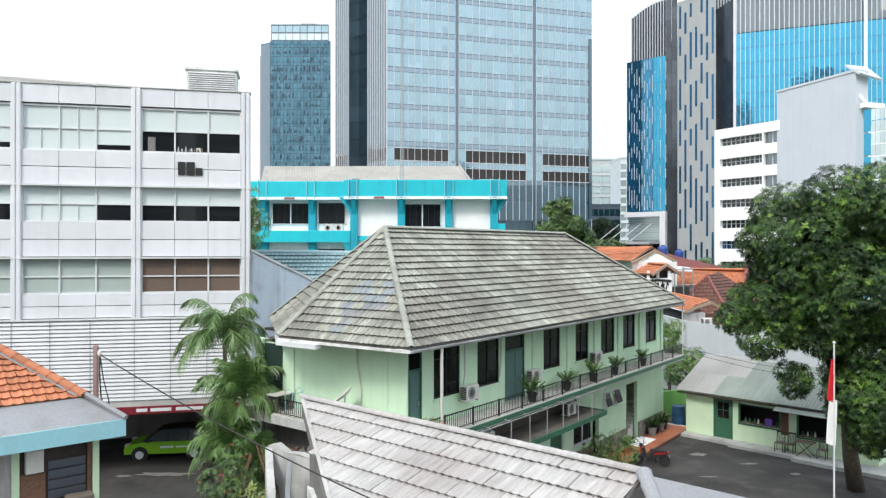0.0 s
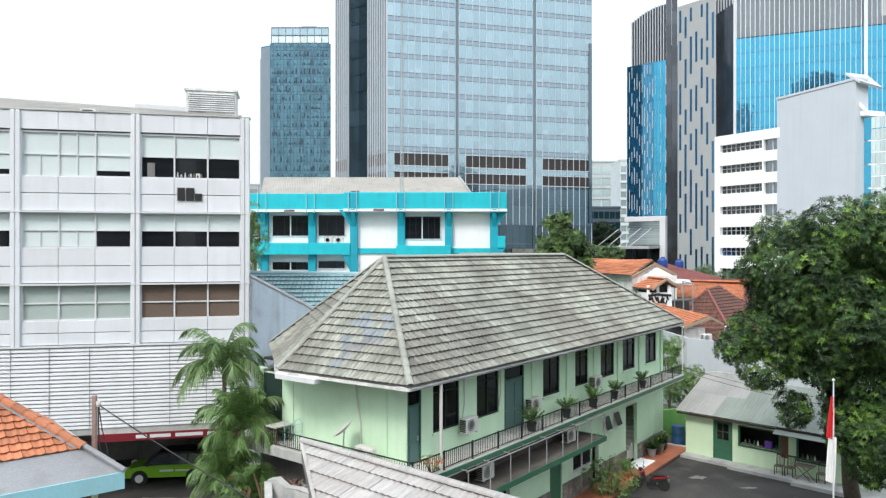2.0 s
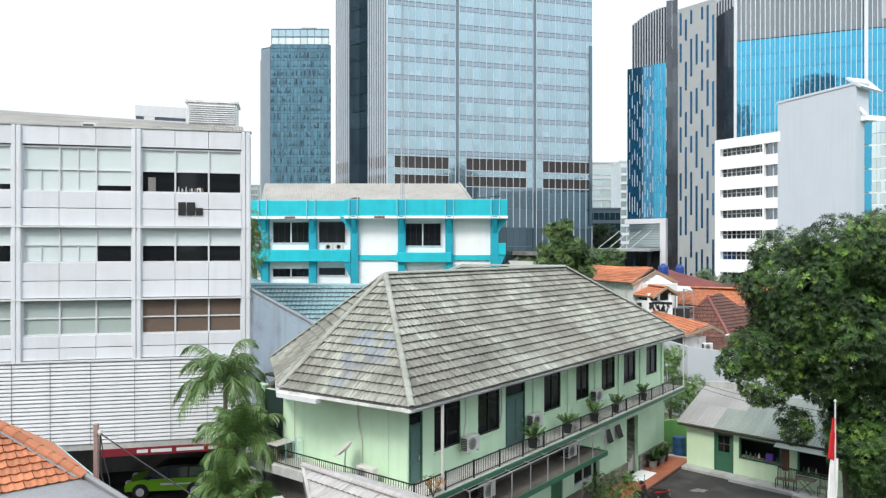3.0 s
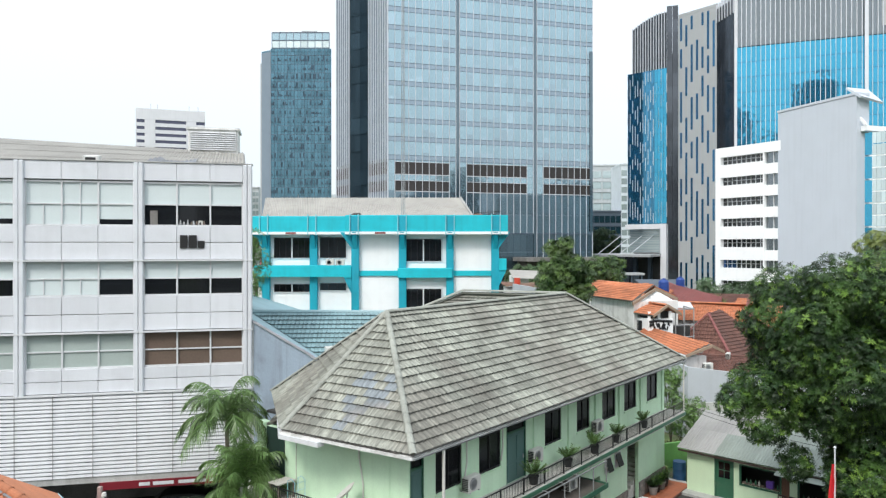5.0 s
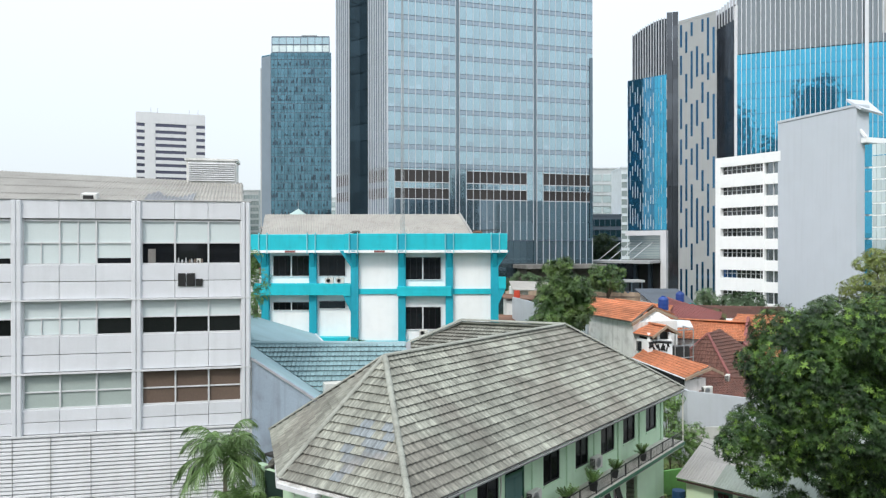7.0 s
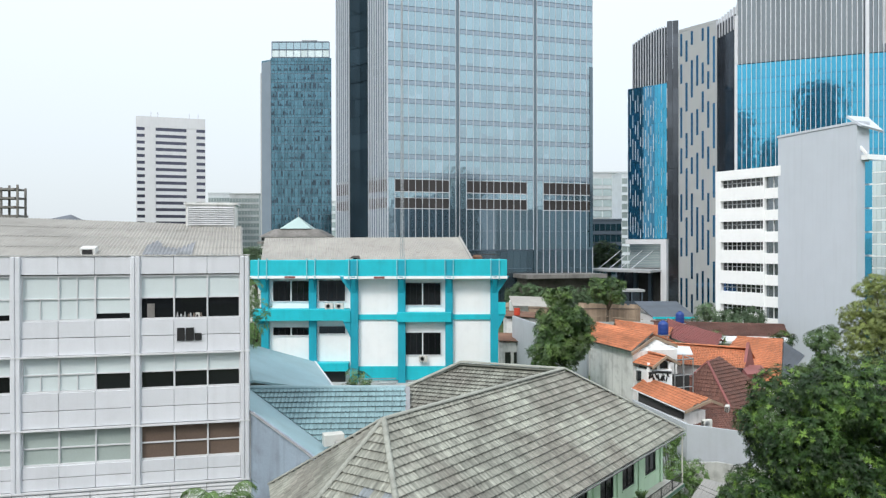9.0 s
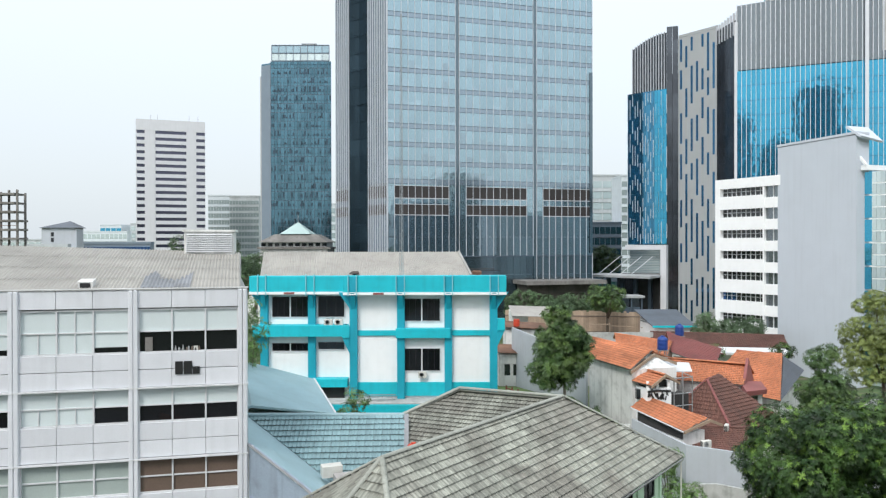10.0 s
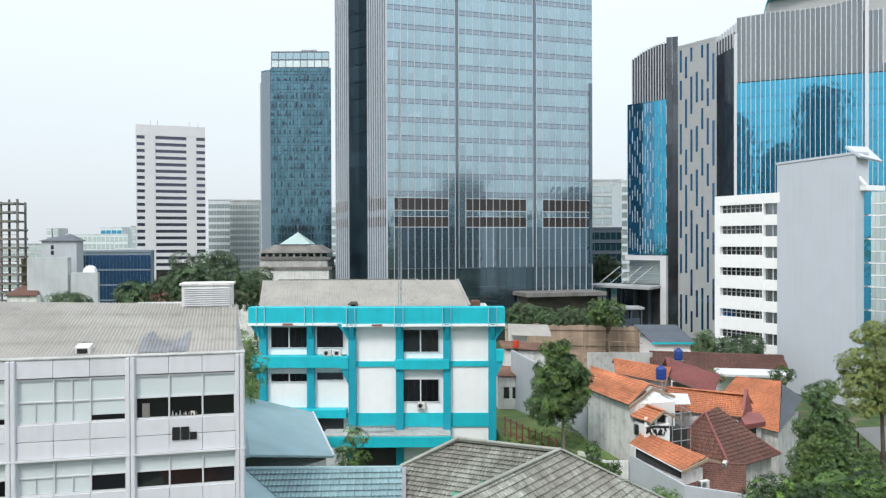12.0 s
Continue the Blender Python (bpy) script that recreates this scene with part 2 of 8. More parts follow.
def facade_glass(name, col, body, mirror=0.5, rough=0.08, island=0.0, rand=0.0, var=0.0, spec=0.5):
    """Coated facade glass: a tinted mirror film over a dark, tinted body; each pane leans and tints a little on its own."""
    m = bpy.data.materials.new(name)
    m.use_nodes = True
    n, l = m.node_tree.nodes, m.node_tree.links
    out, b = n["Material Output"], n["Principled BSDF"]
    b.inputs["Base Color"].default_value, b.inputs["Roughness"].default_value = (*body, 1), 0.15
    b.inputs["Specular IOR Level"].default_value = spec
    g = n.new("ShaderNodeBsdfGlossy")
    g.inputs["Roughness"].default_value = rough
    mix = n.new("ShaderNodeMixShader")
    mix.inputs[0].default_value = mirror
    src = None
    if rand:
        src = n.new("ShaderNodeObjectInfo").outputs["Random"]
    if island:
        src = n.new("ShaderNodeNewGeometry").outputs["Random Per Island"]
    amount = rand or island
    col = tuple(min(1.0, v * 1.25) for v in col)
    for target, c in ((g.inputs["Color"], col), (b.inputs["Base Color"], body)):
        if src is None:
            target.default_value = (*c, 1)
            continue
        mr = n.new("ShaderNodeMapRange")
        mr.inputs["To Min"].default_value, mr.inputs["To Max"].default_value = 1 - amount, 1 + amount
        l.new(src, mr.inputs["Value"])
        mul = n.new("ShaderNodeMixRGB")
        mul.blend_type = "MULTIPLY"
        mul.inputs["Fac"].default_value = 1.0
        mul.inputs["Color1"].default_value = (*c, 1)
        l.new(mr.outputs["Result"], mul.inputs["Color2"])
        l.new(mul.outputs["Color"], target)
    if var:
        tc, t, bp = n.new("ShaderNodeTexCoord"), n.new("ShaderNodeTexNoise"), n.new("ShaderNodeBump")
        t.inputs["Scale"].default_value = 0.35
        bp.inputs["Strength"].default_value, bp.inputs["Distance"].default_value = 0.6, var
        l.new(tc.outputs["Object"], t.inputs["Vector"])
        l.new(t.outputs["Fac"], bp.inputs["Height"])
        l.new(bp.outputs["Normal"], g.inputs["Normal"])
    l.new(b.outputs["BSDF"], mix.inputs[1])
    l.new(g.outputs["BSDF"], mix.inputs[2])
    l.new(mix.outputs["Shader"], out.inputs["Surface"])
    return m


M["tower_glass"] = facade_glass("pale_blue_facade_glass", (0.455, 0.605, 0.668), (0.10, 0.155, 0.185), 0.55, 0.05, rand=0.07, var=0.05)
M["tower_glass_j"] = facade_glass("pale_blue_facade_glass_upper", (0.455, 0.605, 0.668), (0.10, 0.155, 0.185), 0.55, 0.05, island=0.06, var=0.05)
M["spandrel"] = facade_glass("blue_grey_spandrel_glass", (0.41, 0.50, 0.57), (0.085, 0.115, 0.145), 0.5, 0.1)
M["tower_dark"] = facade_glass("dark_recess_glass", (0.27, 0.35, 0.40), (0.03, 0.05, 0.065), 0.35, 0.08, island=0.2)
M["tower_b_glass"] = facade_glass("deep_teal_facade_glass", (0.115, 0.245, 0.315), (0.015, 0.05, 0.07), 0.55, 0.06, island=0.22)
M["sky_glass"] = facade_glass("bright_blue_facade_glass", (0.075, 0.41, 0.60), (0.012, 0.12, 0.20), 0.62, 0.05, island=0.07, var=0.05)
M["wing_glass"] = facade_glass("mid_blue_facade_glass", (0.075, 0.28, 0.44), (0.014, 0.085, 0.15), 0.55, 0.06, island=0.18, var=0.02)
M["blue_slit"] = facade_glass("deep_blue_slit_glass", (0.07, 0.24, 0.42), (0.014, 0.07, 0.14), 0.5, 0.08, island=0.15)
M["grey_glass"] = facade_glass("grey_facade_glass", (0.27, 0.31, 0.335), (0.085, 0.095, 0.105), 0.42, 0.12, island=0.10)
M["black_glass"] = facade_glass("black_facade_glass", (0.13, 0.145, 0.165), (0.025, 0.028, 0.034), 0.45, 0.1, island=0.25)
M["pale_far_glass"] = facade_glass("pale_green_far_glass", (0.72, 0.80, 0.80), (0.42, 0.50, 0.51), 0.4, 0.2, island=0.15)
M["blue_far_glass"] = facade_glass("deep_blue_far_glass", (0.05, 0.14, 0.34), (0.008, 0.03, 0.09), 0.5, 0.1, island=0.4)
M["win"] = facade_glass("dark_window_pane", (0.18, 0.19, 0.20), (0.009, 0.010, 0.012), 0.09, 0.04, rand=0.4, spec=0.15)
M["mullion"] = mat("pale_aluminium_mullion", (0.62, 0.635, 0.68), 0.45, metal=0.15, var=0.04)
M["tower_dim"] = facade_glass("pale_blind_behind_glass", (0.475, 0.61, 0.68), (0.15, 0.205, 0.24), 0.52, 0.06, rand=0.14)
# darker copy of the tower glass: dim street reflections put into its colour
M["tower_low"] = facade_glass("dim_reflection_facade_glass", (0.30, 0.40, 0.46), (0.05, 0.08, 0.10), 0.5, 0.05, island=0.1, var=0.03)
M["far_window"] = facade_glass("purplish_far_window", (0.12, 0.125, 0.19), (0.05, 0.05, 0.075), 0.4, 0.15, island=0.1)
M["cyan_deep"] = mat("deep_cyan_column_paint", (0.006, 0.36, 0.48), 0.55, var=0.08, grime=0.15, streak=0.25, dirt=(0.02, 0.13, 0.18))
M["pale_yellow"] = mat("ochre_render", (0.50, 0.38, 0.20), 0.85, var=0.1, streak=0.2)
M["grass"] = mat("rough_grass", (0.085, 0.145, 0.035), 0.7, var=0.3, island=0.5, alt=(0.13, 0.17, 0.05), scale=0.8)
M["wood_tan"] = mat("weathered_tan_timber", (0.34, 0.25, 0.18), 0.8, var=0.15, streak=0.2)
M["post_pink"] = mat("faded_red_post_paint", (0.29, 0.20, 0.185), 0.75, var=0.25, streak=0.3)
M["purple"] = mat("purple_plastic_crate", (0.13, 0.06, 0.36), 0.5, var=0.1)
M["pyramid"] = mat("pale_green_sheet_roof", (0.42, 0.55, 0.54), 0.6, var=0.06)
M["site_earth"] = mat("reddish_brown_site_earth", (0.27, 0.19, 0.13), 0.95, var=0.3, alt=(0.20, 0.15, 0.11), bump=0.02)
M["pale_stain"] = mat("pale_worn_cement_patch", (0.19, 0.185, 0.175), 0.9, var=0.3, grime=0.5, dirt=(0.07, 0.068, 0.065))
M["fence_red"] = mat("dull_red_fence_paint", (0.17, 0.045, 0.035), 0.7, var=0.2)
M["hoarding"] = mat("tan_timber_hoarding", (0.36, 0.28, 0.21), 0.85, var=0.2, streak=0.25, rand=0.15)
M["mullion_dark"] = mat("dark_aluminium_mullion", (0.10, 0.13, 0.17), 0.4, metal=0.3, var=0.05)
M["vent_dark"] = mat("dark_brown_vent_louvre", (0.035, 0.03, 0.03), 0.6, var=0.1, rand=0.2)
M["tower_panel"] = mat("pale_grey_composite_panel", (0.40, 0.41, 0.42), 0.5, var=0.03, streak=0.08, island=0.04)
M["tower_white"] = mat("white_composite_panel", (0.69, 0.69, 0.725), 0.55, var=0.03, streak=0.08)
M["slab_grey"] = mat("pale_grey_render", (0.56, 0.60, 0.66), 0.7, var=0.02, streak=0.06)
M["tower_b_dark"] = facade_glass("dark_teal_pane", (0.05, 0.085, 0.12), (0.012, 0.025, 0.035), 0.5, 0.06, island=0.4)
M["side_blue"] = mat("blue_grey_side_cladding", (0.20, 0.25, 0.31), 0.5, var=0.04)
# distance haze is mixed into these two pale base colours
M["haze_blue"] = mat("haze_tinted_render", (0.66, 0.71, 0.75), 0.9, var=0.05, grime=0.1)
M["haze_grey"] = mat("haze_tinted_concrete", (0.50, 0.53, 0.55), 0.9, var=0.1, streak=0.2)


# ---- mesh tools ----
class Geo:
    """Gathers faces for one mesh."""

    def __init__(self):
        self.v, self.f = [], []

    def poly(self, pts):
        k = len(self.v)
        self.v += [tuple(p) for p in pts]
        self.f.append(tuple(range(k, k + len(pts))))
        return self

    def box(self, x0, x1, y0, y1, z0, z1, m=None):
        k = len(self.v)
        pts = [(x0, y0, z0), (x1, y0, z0), (x1, y1, z0), (x0, y1, z0), (x0, y0, z1), (x1, y0, z1), (x1, y1, z1), (x0, y1, z1)]
        self.v += [tuple(m @ Vector(p)) for p in pts] if m else pts
        self.f += [tuple(k + i for i in q) for q in ((0, 3, 2, 1), (4, 5, 6, 7), (0, 1, 5, 4), (1, 2, 6, 5), (2, 3, 7, 6), (3, 0, 4, 7))]
        return self

    def soft(self, x0, x1, y0, y1, z0, z1, r=0.02, m=None):
        """A box with chamfered upright and top edges."""
        ring = [(x0 + r, y0), (x1 - r, y0), (x1, y0 + r), (x1, y1 - r), (x1 - r, y1), (x0 + r, y1), (x0, y1 - r), (x0, y0 + r)]
        cx, cy = (x0 + x1) / 2, (y0 + y1) / 2
        sx, sy = 1 - 2 * r / max(x1 - x0, 1e-6), 1 - 2 * r / max(y1 - y0, 1e-6)
        rings = [[(x, y, z0) for x, y in ring], [(x, y, z1 - r) for x, y in ring], [(cx + (x - cx) * sx, cy + (y - cy) * sy, z1) for x, y in ring]]
        return self.rings([[tuple(m @ Vector(p)) for p in q] for q in rings] if m else rings, caps=True)

    def rings(self, rings, caps=True, loop=True):
        k, n = len(self.v), len(rings[0])
        for r in rings:
            self.v += [tuple(p) for p in r]
        for i in range(len(rings) - 1):
            for j in range(n if loop else n - 1):
                a, b = k + i * n + j, k + i * n + (j + 1) % n
                self.f.append((a, b, b + n, a + n))
        if caps:
            self.f.append(tuple(k + j for j in reversed(range(n))))
            self.f.append(tuple(k + (len(rings) - 1) * n + j for j in range(n)))
        return self

    def prism(self, pts, z0, z1):
        """An upright prism over a plan, counter-clockwise."""
        return self.rings([[(x, y, z0) for x, y in pts], [(x, y, z1) for x, y in pts]])

    def tube(self, pts, r, n=6, r2=None):
        pts = [Vector(p) for p in pts]
        r2 = r if r2 is None else r2
        rings = []
        for i, p in enumerate(pts):
            d = (pts[min(i + 1, len(pts) - 1)] - pts[max(i - 1, 0)]).normalized()
            a = d.orthogonal() if abs(d.z) < 0.95 else Vector((1, 0, 0))
            a = (a - d * a.dot(d)).normalized()
            c = d.cross(a)
            q = r + (r2 - r) * i / max(1, len(pts) - 1)
            rings.append([p + a * q * math.cos(2 * math.pi * j / n) + c * q * math.sin(2 * math.pi * j / n) for j in range(n)])
        return self.rings(rings)

    def lathe(self, prof, n=16, at=(0, 0, 0)):
        """A turned shape from (radius, height) pairs."""
        return self.rings([[(at[0] + max(r, 0.0005) * math.cos(2 * math.pi * j / n), at[1] + max(r, 0.0005) * math.sin(2 * math.pi * j / n), at[2] + z)
                            for j in range(n)] for r, z in prof])

    def slab(self, pts, t):
        """A flat polygon in space given a thickness below it."""
        pts = [Vector(p) for p in pts]
        nrm = (pts[1] - pts[0]).cross(pts[2] - pts[0]).normalized()
        return self.rings([[p - nrm * t for p in pts], pts])

    def mesh(self, name, material=None, smooth=False):
        me = bpy.data.meshes.new(name)
        me.from_pydata(self.v, [], self.f)
        if material:
            me.materials.append(M[material])
        if smooth:
            me.shade_smooth()
        me.update()
        return me


def thing(name, label, category, x=0, y=0, z=0, rz=0, group="", kind=""):
    ob = new(name)
    ob.matrix_basis = pose(x, y, z, 0, 0, rz)
    ob.empty_display_size = 0.1
    return tagged(ob, label, category, group, kind)


def part(name, geo, material, parent, label="", kind="", smooth=False, m=None):
    ob = new(name, geo if isinstance(geo, bpy.types.Mesh) else geo.mesh(name, material, smooth))
    ob.parent = parent
    if m is not None:
        ob.matrix_basis = m
    return tagged(ob, label, kind=kind)


def single(name, geo, material, label, category, x=0, y=0, z=0, rz=0, group="", kind="", smooth=False):
    ob = new(name, geo.mesh(name, material, smooth))
    ob.matrix_basis = pose(x, y, z, 0, 0, rz)
    return tagged(ob, label, category, group, kind)


def B(*a):
    return Geo().box(*a)


def corrugated(parent, name, a, b, c, d, material, n, thick=0.02, amp=0.03):
    """One sheet between eave a-b and ridge d-c, with waves running up the slope."""
    a, b, c, d = (Vector(v) for v in (a, b, c, d))
    nrm = (b - a).cross(d - a).normalized()
    r0, r1 = [], []
    for i in range(n * 2 + 1):
        o = nrm * (amp if i % 2 else 0)
        r0.append(a + (b - a) * i / (n * 2) + o)
        r1.append(d + (c - d) * i / (n * 2) + o)
    g = Geo().rings([r0, r1], loop=False, caps=False)
    part(name, g, material, parent)


# ---- ground ----
ground = Geo()
for r0, r1, n in ((0, 60, 24), (60, 400, 24), (400, 4000, 24)):
    for i in range(n):
        a, b = 2 * math.pi * i / n, 2 * math.pi * (i + 1) / n
        q = [(r1 * math.cos(a), r1 * math.sin(a), 0), (r1 * math.cos(b), r1 * math.sin(b), 0)]
        q += [(r0 * math.cos(b), r0 * math.sin(b), 0), (r0 * math.cos(a), r0 * math.sin(a), 0)] if r0 else [(0, 0, 0)]
        ground.poly([(x + 10, y + 40, z) for x, y, z in q])
single("ground", ground, "soil", "bare earth and scrub between the plots", "ground", 0, 0, -0.05, kind="structure")
yard = Geo().prism([(-45, -28), (45, -28), (40, 30), (22, 33), (13.3, 41), (14.6, 43.5), (-9, 40), (-60, 50)], -0.2, 0.0)
single("courtyard_pavement", yard, "asphalt", "dark worn asphalt courtyard and driveway", "pavement", kind="structure")

stains = thing("worn_patches", "pale worn cement patches on the asphalt", "pavement", 0, 0, 0.004, kind="structure")
rs = random.Random(17)
for x, y, w, d in ((-13.1, 33.4, 1.5, 0.32), (-14.9, 33.1, 0.5, 0.16), (-11.2, 33.3, 0.3, 0.12), (15.1, 35.0, 0.55, 0.16), (13.2, 36.6, 0.5, 0.3), (16.6, 33.4, 0.3, 0.2), (12.4, 33.0, 0.6, 0.12)):
    ring = [(x + w * rs.uniform(0.55, 1.1) * math.cos(a), y + d * rs.uniform(0.45, 1.15) * math.sin(a)) for a in (2 * math.pi * k / 18 for k in range(18))]
    part("patch", Geo().prism(ring, -0.01, 0.0), "pale_stain", stains)


# ---- far buildings ----
def run(p, q):
    """The frame of an upright face seen from p on its left to q on its right (x along it, y into the building) and its length."""
    return pose(p[0], p[1], 0, 0, 0, math.degrees(math.atan2(q[1] - p[1], q[0] - p[0]))), math.hypot(q[0] - p[0], q[1] - p[1])


def panes(parent, m, xs, zs, material, y=0.0, d=0.05, name="pane", gap=0.04, each=False, share=None):
    """Panes between the uprights xs and the lines zs, one mesh or one object each."""
    g = Geo()
    for z0, z1 in zip(zs[::2], zs[1::2]):
        for x0, x1 in zip(xs, xs[1:]):
            if each:
                key = (round(x1 - x0, 2), round(z1 - z0, 2))
                if key not in share:
                    share[key] = B(gap / 2, x1 - x0 - gap / 2, 0, d, 0.02, z1 - z0 - 0.02).mesh(name, material)
                part(name, share[key], material, parent, m=m @ pose(x0, y, z0))
            else:
                g.box(x0 + gap / 2, x1 - gap / 2, y, y + d, z0 + 0.02, z1 - 0.02)
    if not each:
        part(name, g, material, parent, kind="stuff", m=m)


def span(a, b, n):
    return [a + (b - a) * i / n for i in range(n + 1)]


def central_tower():
    t = thing("office_tower", "tall pale blue glass office tower with silver mullions", "skyscraper", 0, 0)
    P0, P1 = (-12.55, 159.1), (36.4, 173.7)
    m, L = run(P0, P1)
    plan = [(-12.4, 159.6), (36.1, 174.1), (23.5, 217), (-31.0, 212), (-26.0, 175.9), (-22.6, 171.6), (-20.3, 174.6), (-14.9, 168.2), (-17.0, 165.3)]
    part("core", Geo().prism(plan, 0, 96), "spandrel", t)
    bays = [(0.0, 16.0, 10), (16.9, 35.4, 11), (36.3, L, 9)]
    share, dim = {}, random.Random(9)
    z_first, step, sp = 33.9, 4.18, 1.05
    for x0, x1, n in bays:
        xs = span(x0, x1, n)
        low = [z for k in range(10) for z in (z_first + sp + k * step, z_first + (k + 1) * step)]
        panes(t, m, xs, low, "tower_glass", each=True, share=share, d=0.3)
        high = [z for k in range(10, 15) for z in (z_first + sp + k * step, z_first + (k + 1) * step)]
        panes(t, m, xs, high, "tower_glass_j", d=0.3)
        panes(t, m, xs, [z for k in range(15) for z in (z_first + k * step, z_first + sp + k * step)], "spandrel", y=0.03, d=0.25, name="spandrel")
        # blinds half drawn behind some panes
        for k in range(8):
            for xa, xb in zip(xs, xs[1:]):
                if dim.random() < 0.42 - 0.05 * k:
                    zb = z_first + sp + k * step
                    part("half_blind", B(xa + 0.08, xb - 0.08, -0.02, 0.0, zb + 0.05, zb + dim.choice([0.7, 1.2, 1.7, 2.6])), "tower_dim", t, m=m)
        # the plant floors and the lobby below
        inner = xs[1:-1] if n > 9 else xs[1:]
        for z0, z1 in ((30.7, 33.4), (26.9, 29.2)):
            k = {}
            panes(t, m, inner, [z0, z1], "vent_dark", y=0.05, each=True, share=k, name="vent_panel", d=0.2)
        panes(t, m, xs, [33.4, 33.9, 29.2, 30.7], "tower_glass_j", y=0.08, d=0.2)
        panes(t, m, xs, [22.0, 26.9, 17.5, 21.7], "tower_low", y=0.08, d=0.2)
        panes(t, m, [xs[0], xs[1]], [30.7, 33.4, 26.9, 29.2], "tower_glass_j", y=0.08, d=0.2)
        if n > 9:
            panes(t, m, [xs[-2], xs[-1]], [30.7, 33.4, 26.9, 29.2], "tower_glass_j", y=0.08, d=0.2)
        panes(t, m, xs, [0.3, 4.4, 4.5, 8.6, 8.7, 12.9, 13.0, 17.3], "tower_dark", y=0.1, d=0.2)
        for x in xs:
            part("mullion", B(x - 0.05, x + 0.05, -0.10, 0.1, 17.4 if x0 == 16.9 else 0.2, 96), "mullion", t, m=m)
        for z0, z1 in ((30.55, 30.7), (33.4, 33.5), (26.75, 26.9), (29.2, 29.3)):
            part("transom", B(inner[0], inner[-1], -0.1, 0.1, z0, z1), "mullion", t, m=m)
        for k in range(15):
            part("transom", B(x0, x1, -0.04, 0.1, z_first + sp + k * step - 0.05, z_first + sp + k * step + 0.04), "mullion_dark", t, m=m)
            part("transom", B(x0, x1, -0.04, 0.1, z_first + k * step - 0.05, z_first + k * step + 0.04), "mullion_dark", t, m=m)
        part("transom", B(x0, x1, -0.08, 0.1, 17.25, 17.5), "mullion_dark", t, m=m)
    for x0, x1 in ((16.0, 16.9), (35.4, 36.3)):
        part("groove", B(x0 + 0.1, x1 - 0.1, 0.05, 0.4, 0.2, 96), "tower_dark", t, m=m)
    # the chamfered corner with close white fins, then a dark recess, then fins again
    for p, q in (((-17.3, 164.7), P0), ((-26.4, 175.4), (-22.8, 171.1))):
        m2, l2 = run(p, q)
        nf = max(5, round(l2 / 0.95))
        xs = span(0, l2, nf)
        panes(t, m2, xs, [z for k in range(15) for z in (z_first + 0.05 + k * step, z_first + (k + 1) * step)] + [0.3, 26.8, 29.3, 30.6], "spandrel", d=0.3)
        panes(t, m2, xs, [30.7, 33.4, 26.9, 29.2], "vent_dark", d=0.2, name="vent_panel")
        for x in xs:
            part("fin", B(x - 0.06, x + 0.06, -0.3, 0.1, 0.2, 96), "mullion", t, m=m2)
    m3, l3 = run((-20.6, 174.0), (-15.2, 167.6))
    panes(t, m3, span(0, l3, 4), [z for k in range(23) for z in (k * step, k * step + 4.05)], "tower_dark", d=0.3)
    m3, l3 = run((-22.8, 171.1), (-20.4, 174.2))
    panes(t, m3, span(0, l3, 2), [z for k in range(23) for z in (k * step, k * step + 4.05)], "tower_dark", d=0.3)
    m3, l3 = run((-15.0, 167.9), (-17.3, 164.7))
    panes(t, m3, span(0, l3, 2), [z for k in range(23) for z in (k * step, k * step + 4.05)], "tower_dark", d=0.3)
    part("edge_glass", B(L - 0.8, L + 0.02, -0.16, -0.1, 18, 62), "tower_dark", t, "dark glass strip at the corner", m=m)
    part("roof", Geo().prism(plan, 96.01, 96.6), "concrete", t)
    part("canopy", B(30, 50, -9, -0.4, 10.9, 11.8), "concrete_dark", t, "grey flat roof over the side entrance", m=m)
    part("entrance_wall", B(31, 49, -6.5, -0.4, 0, 10.9), "canopy_floor", t, m=m)


central_tower()


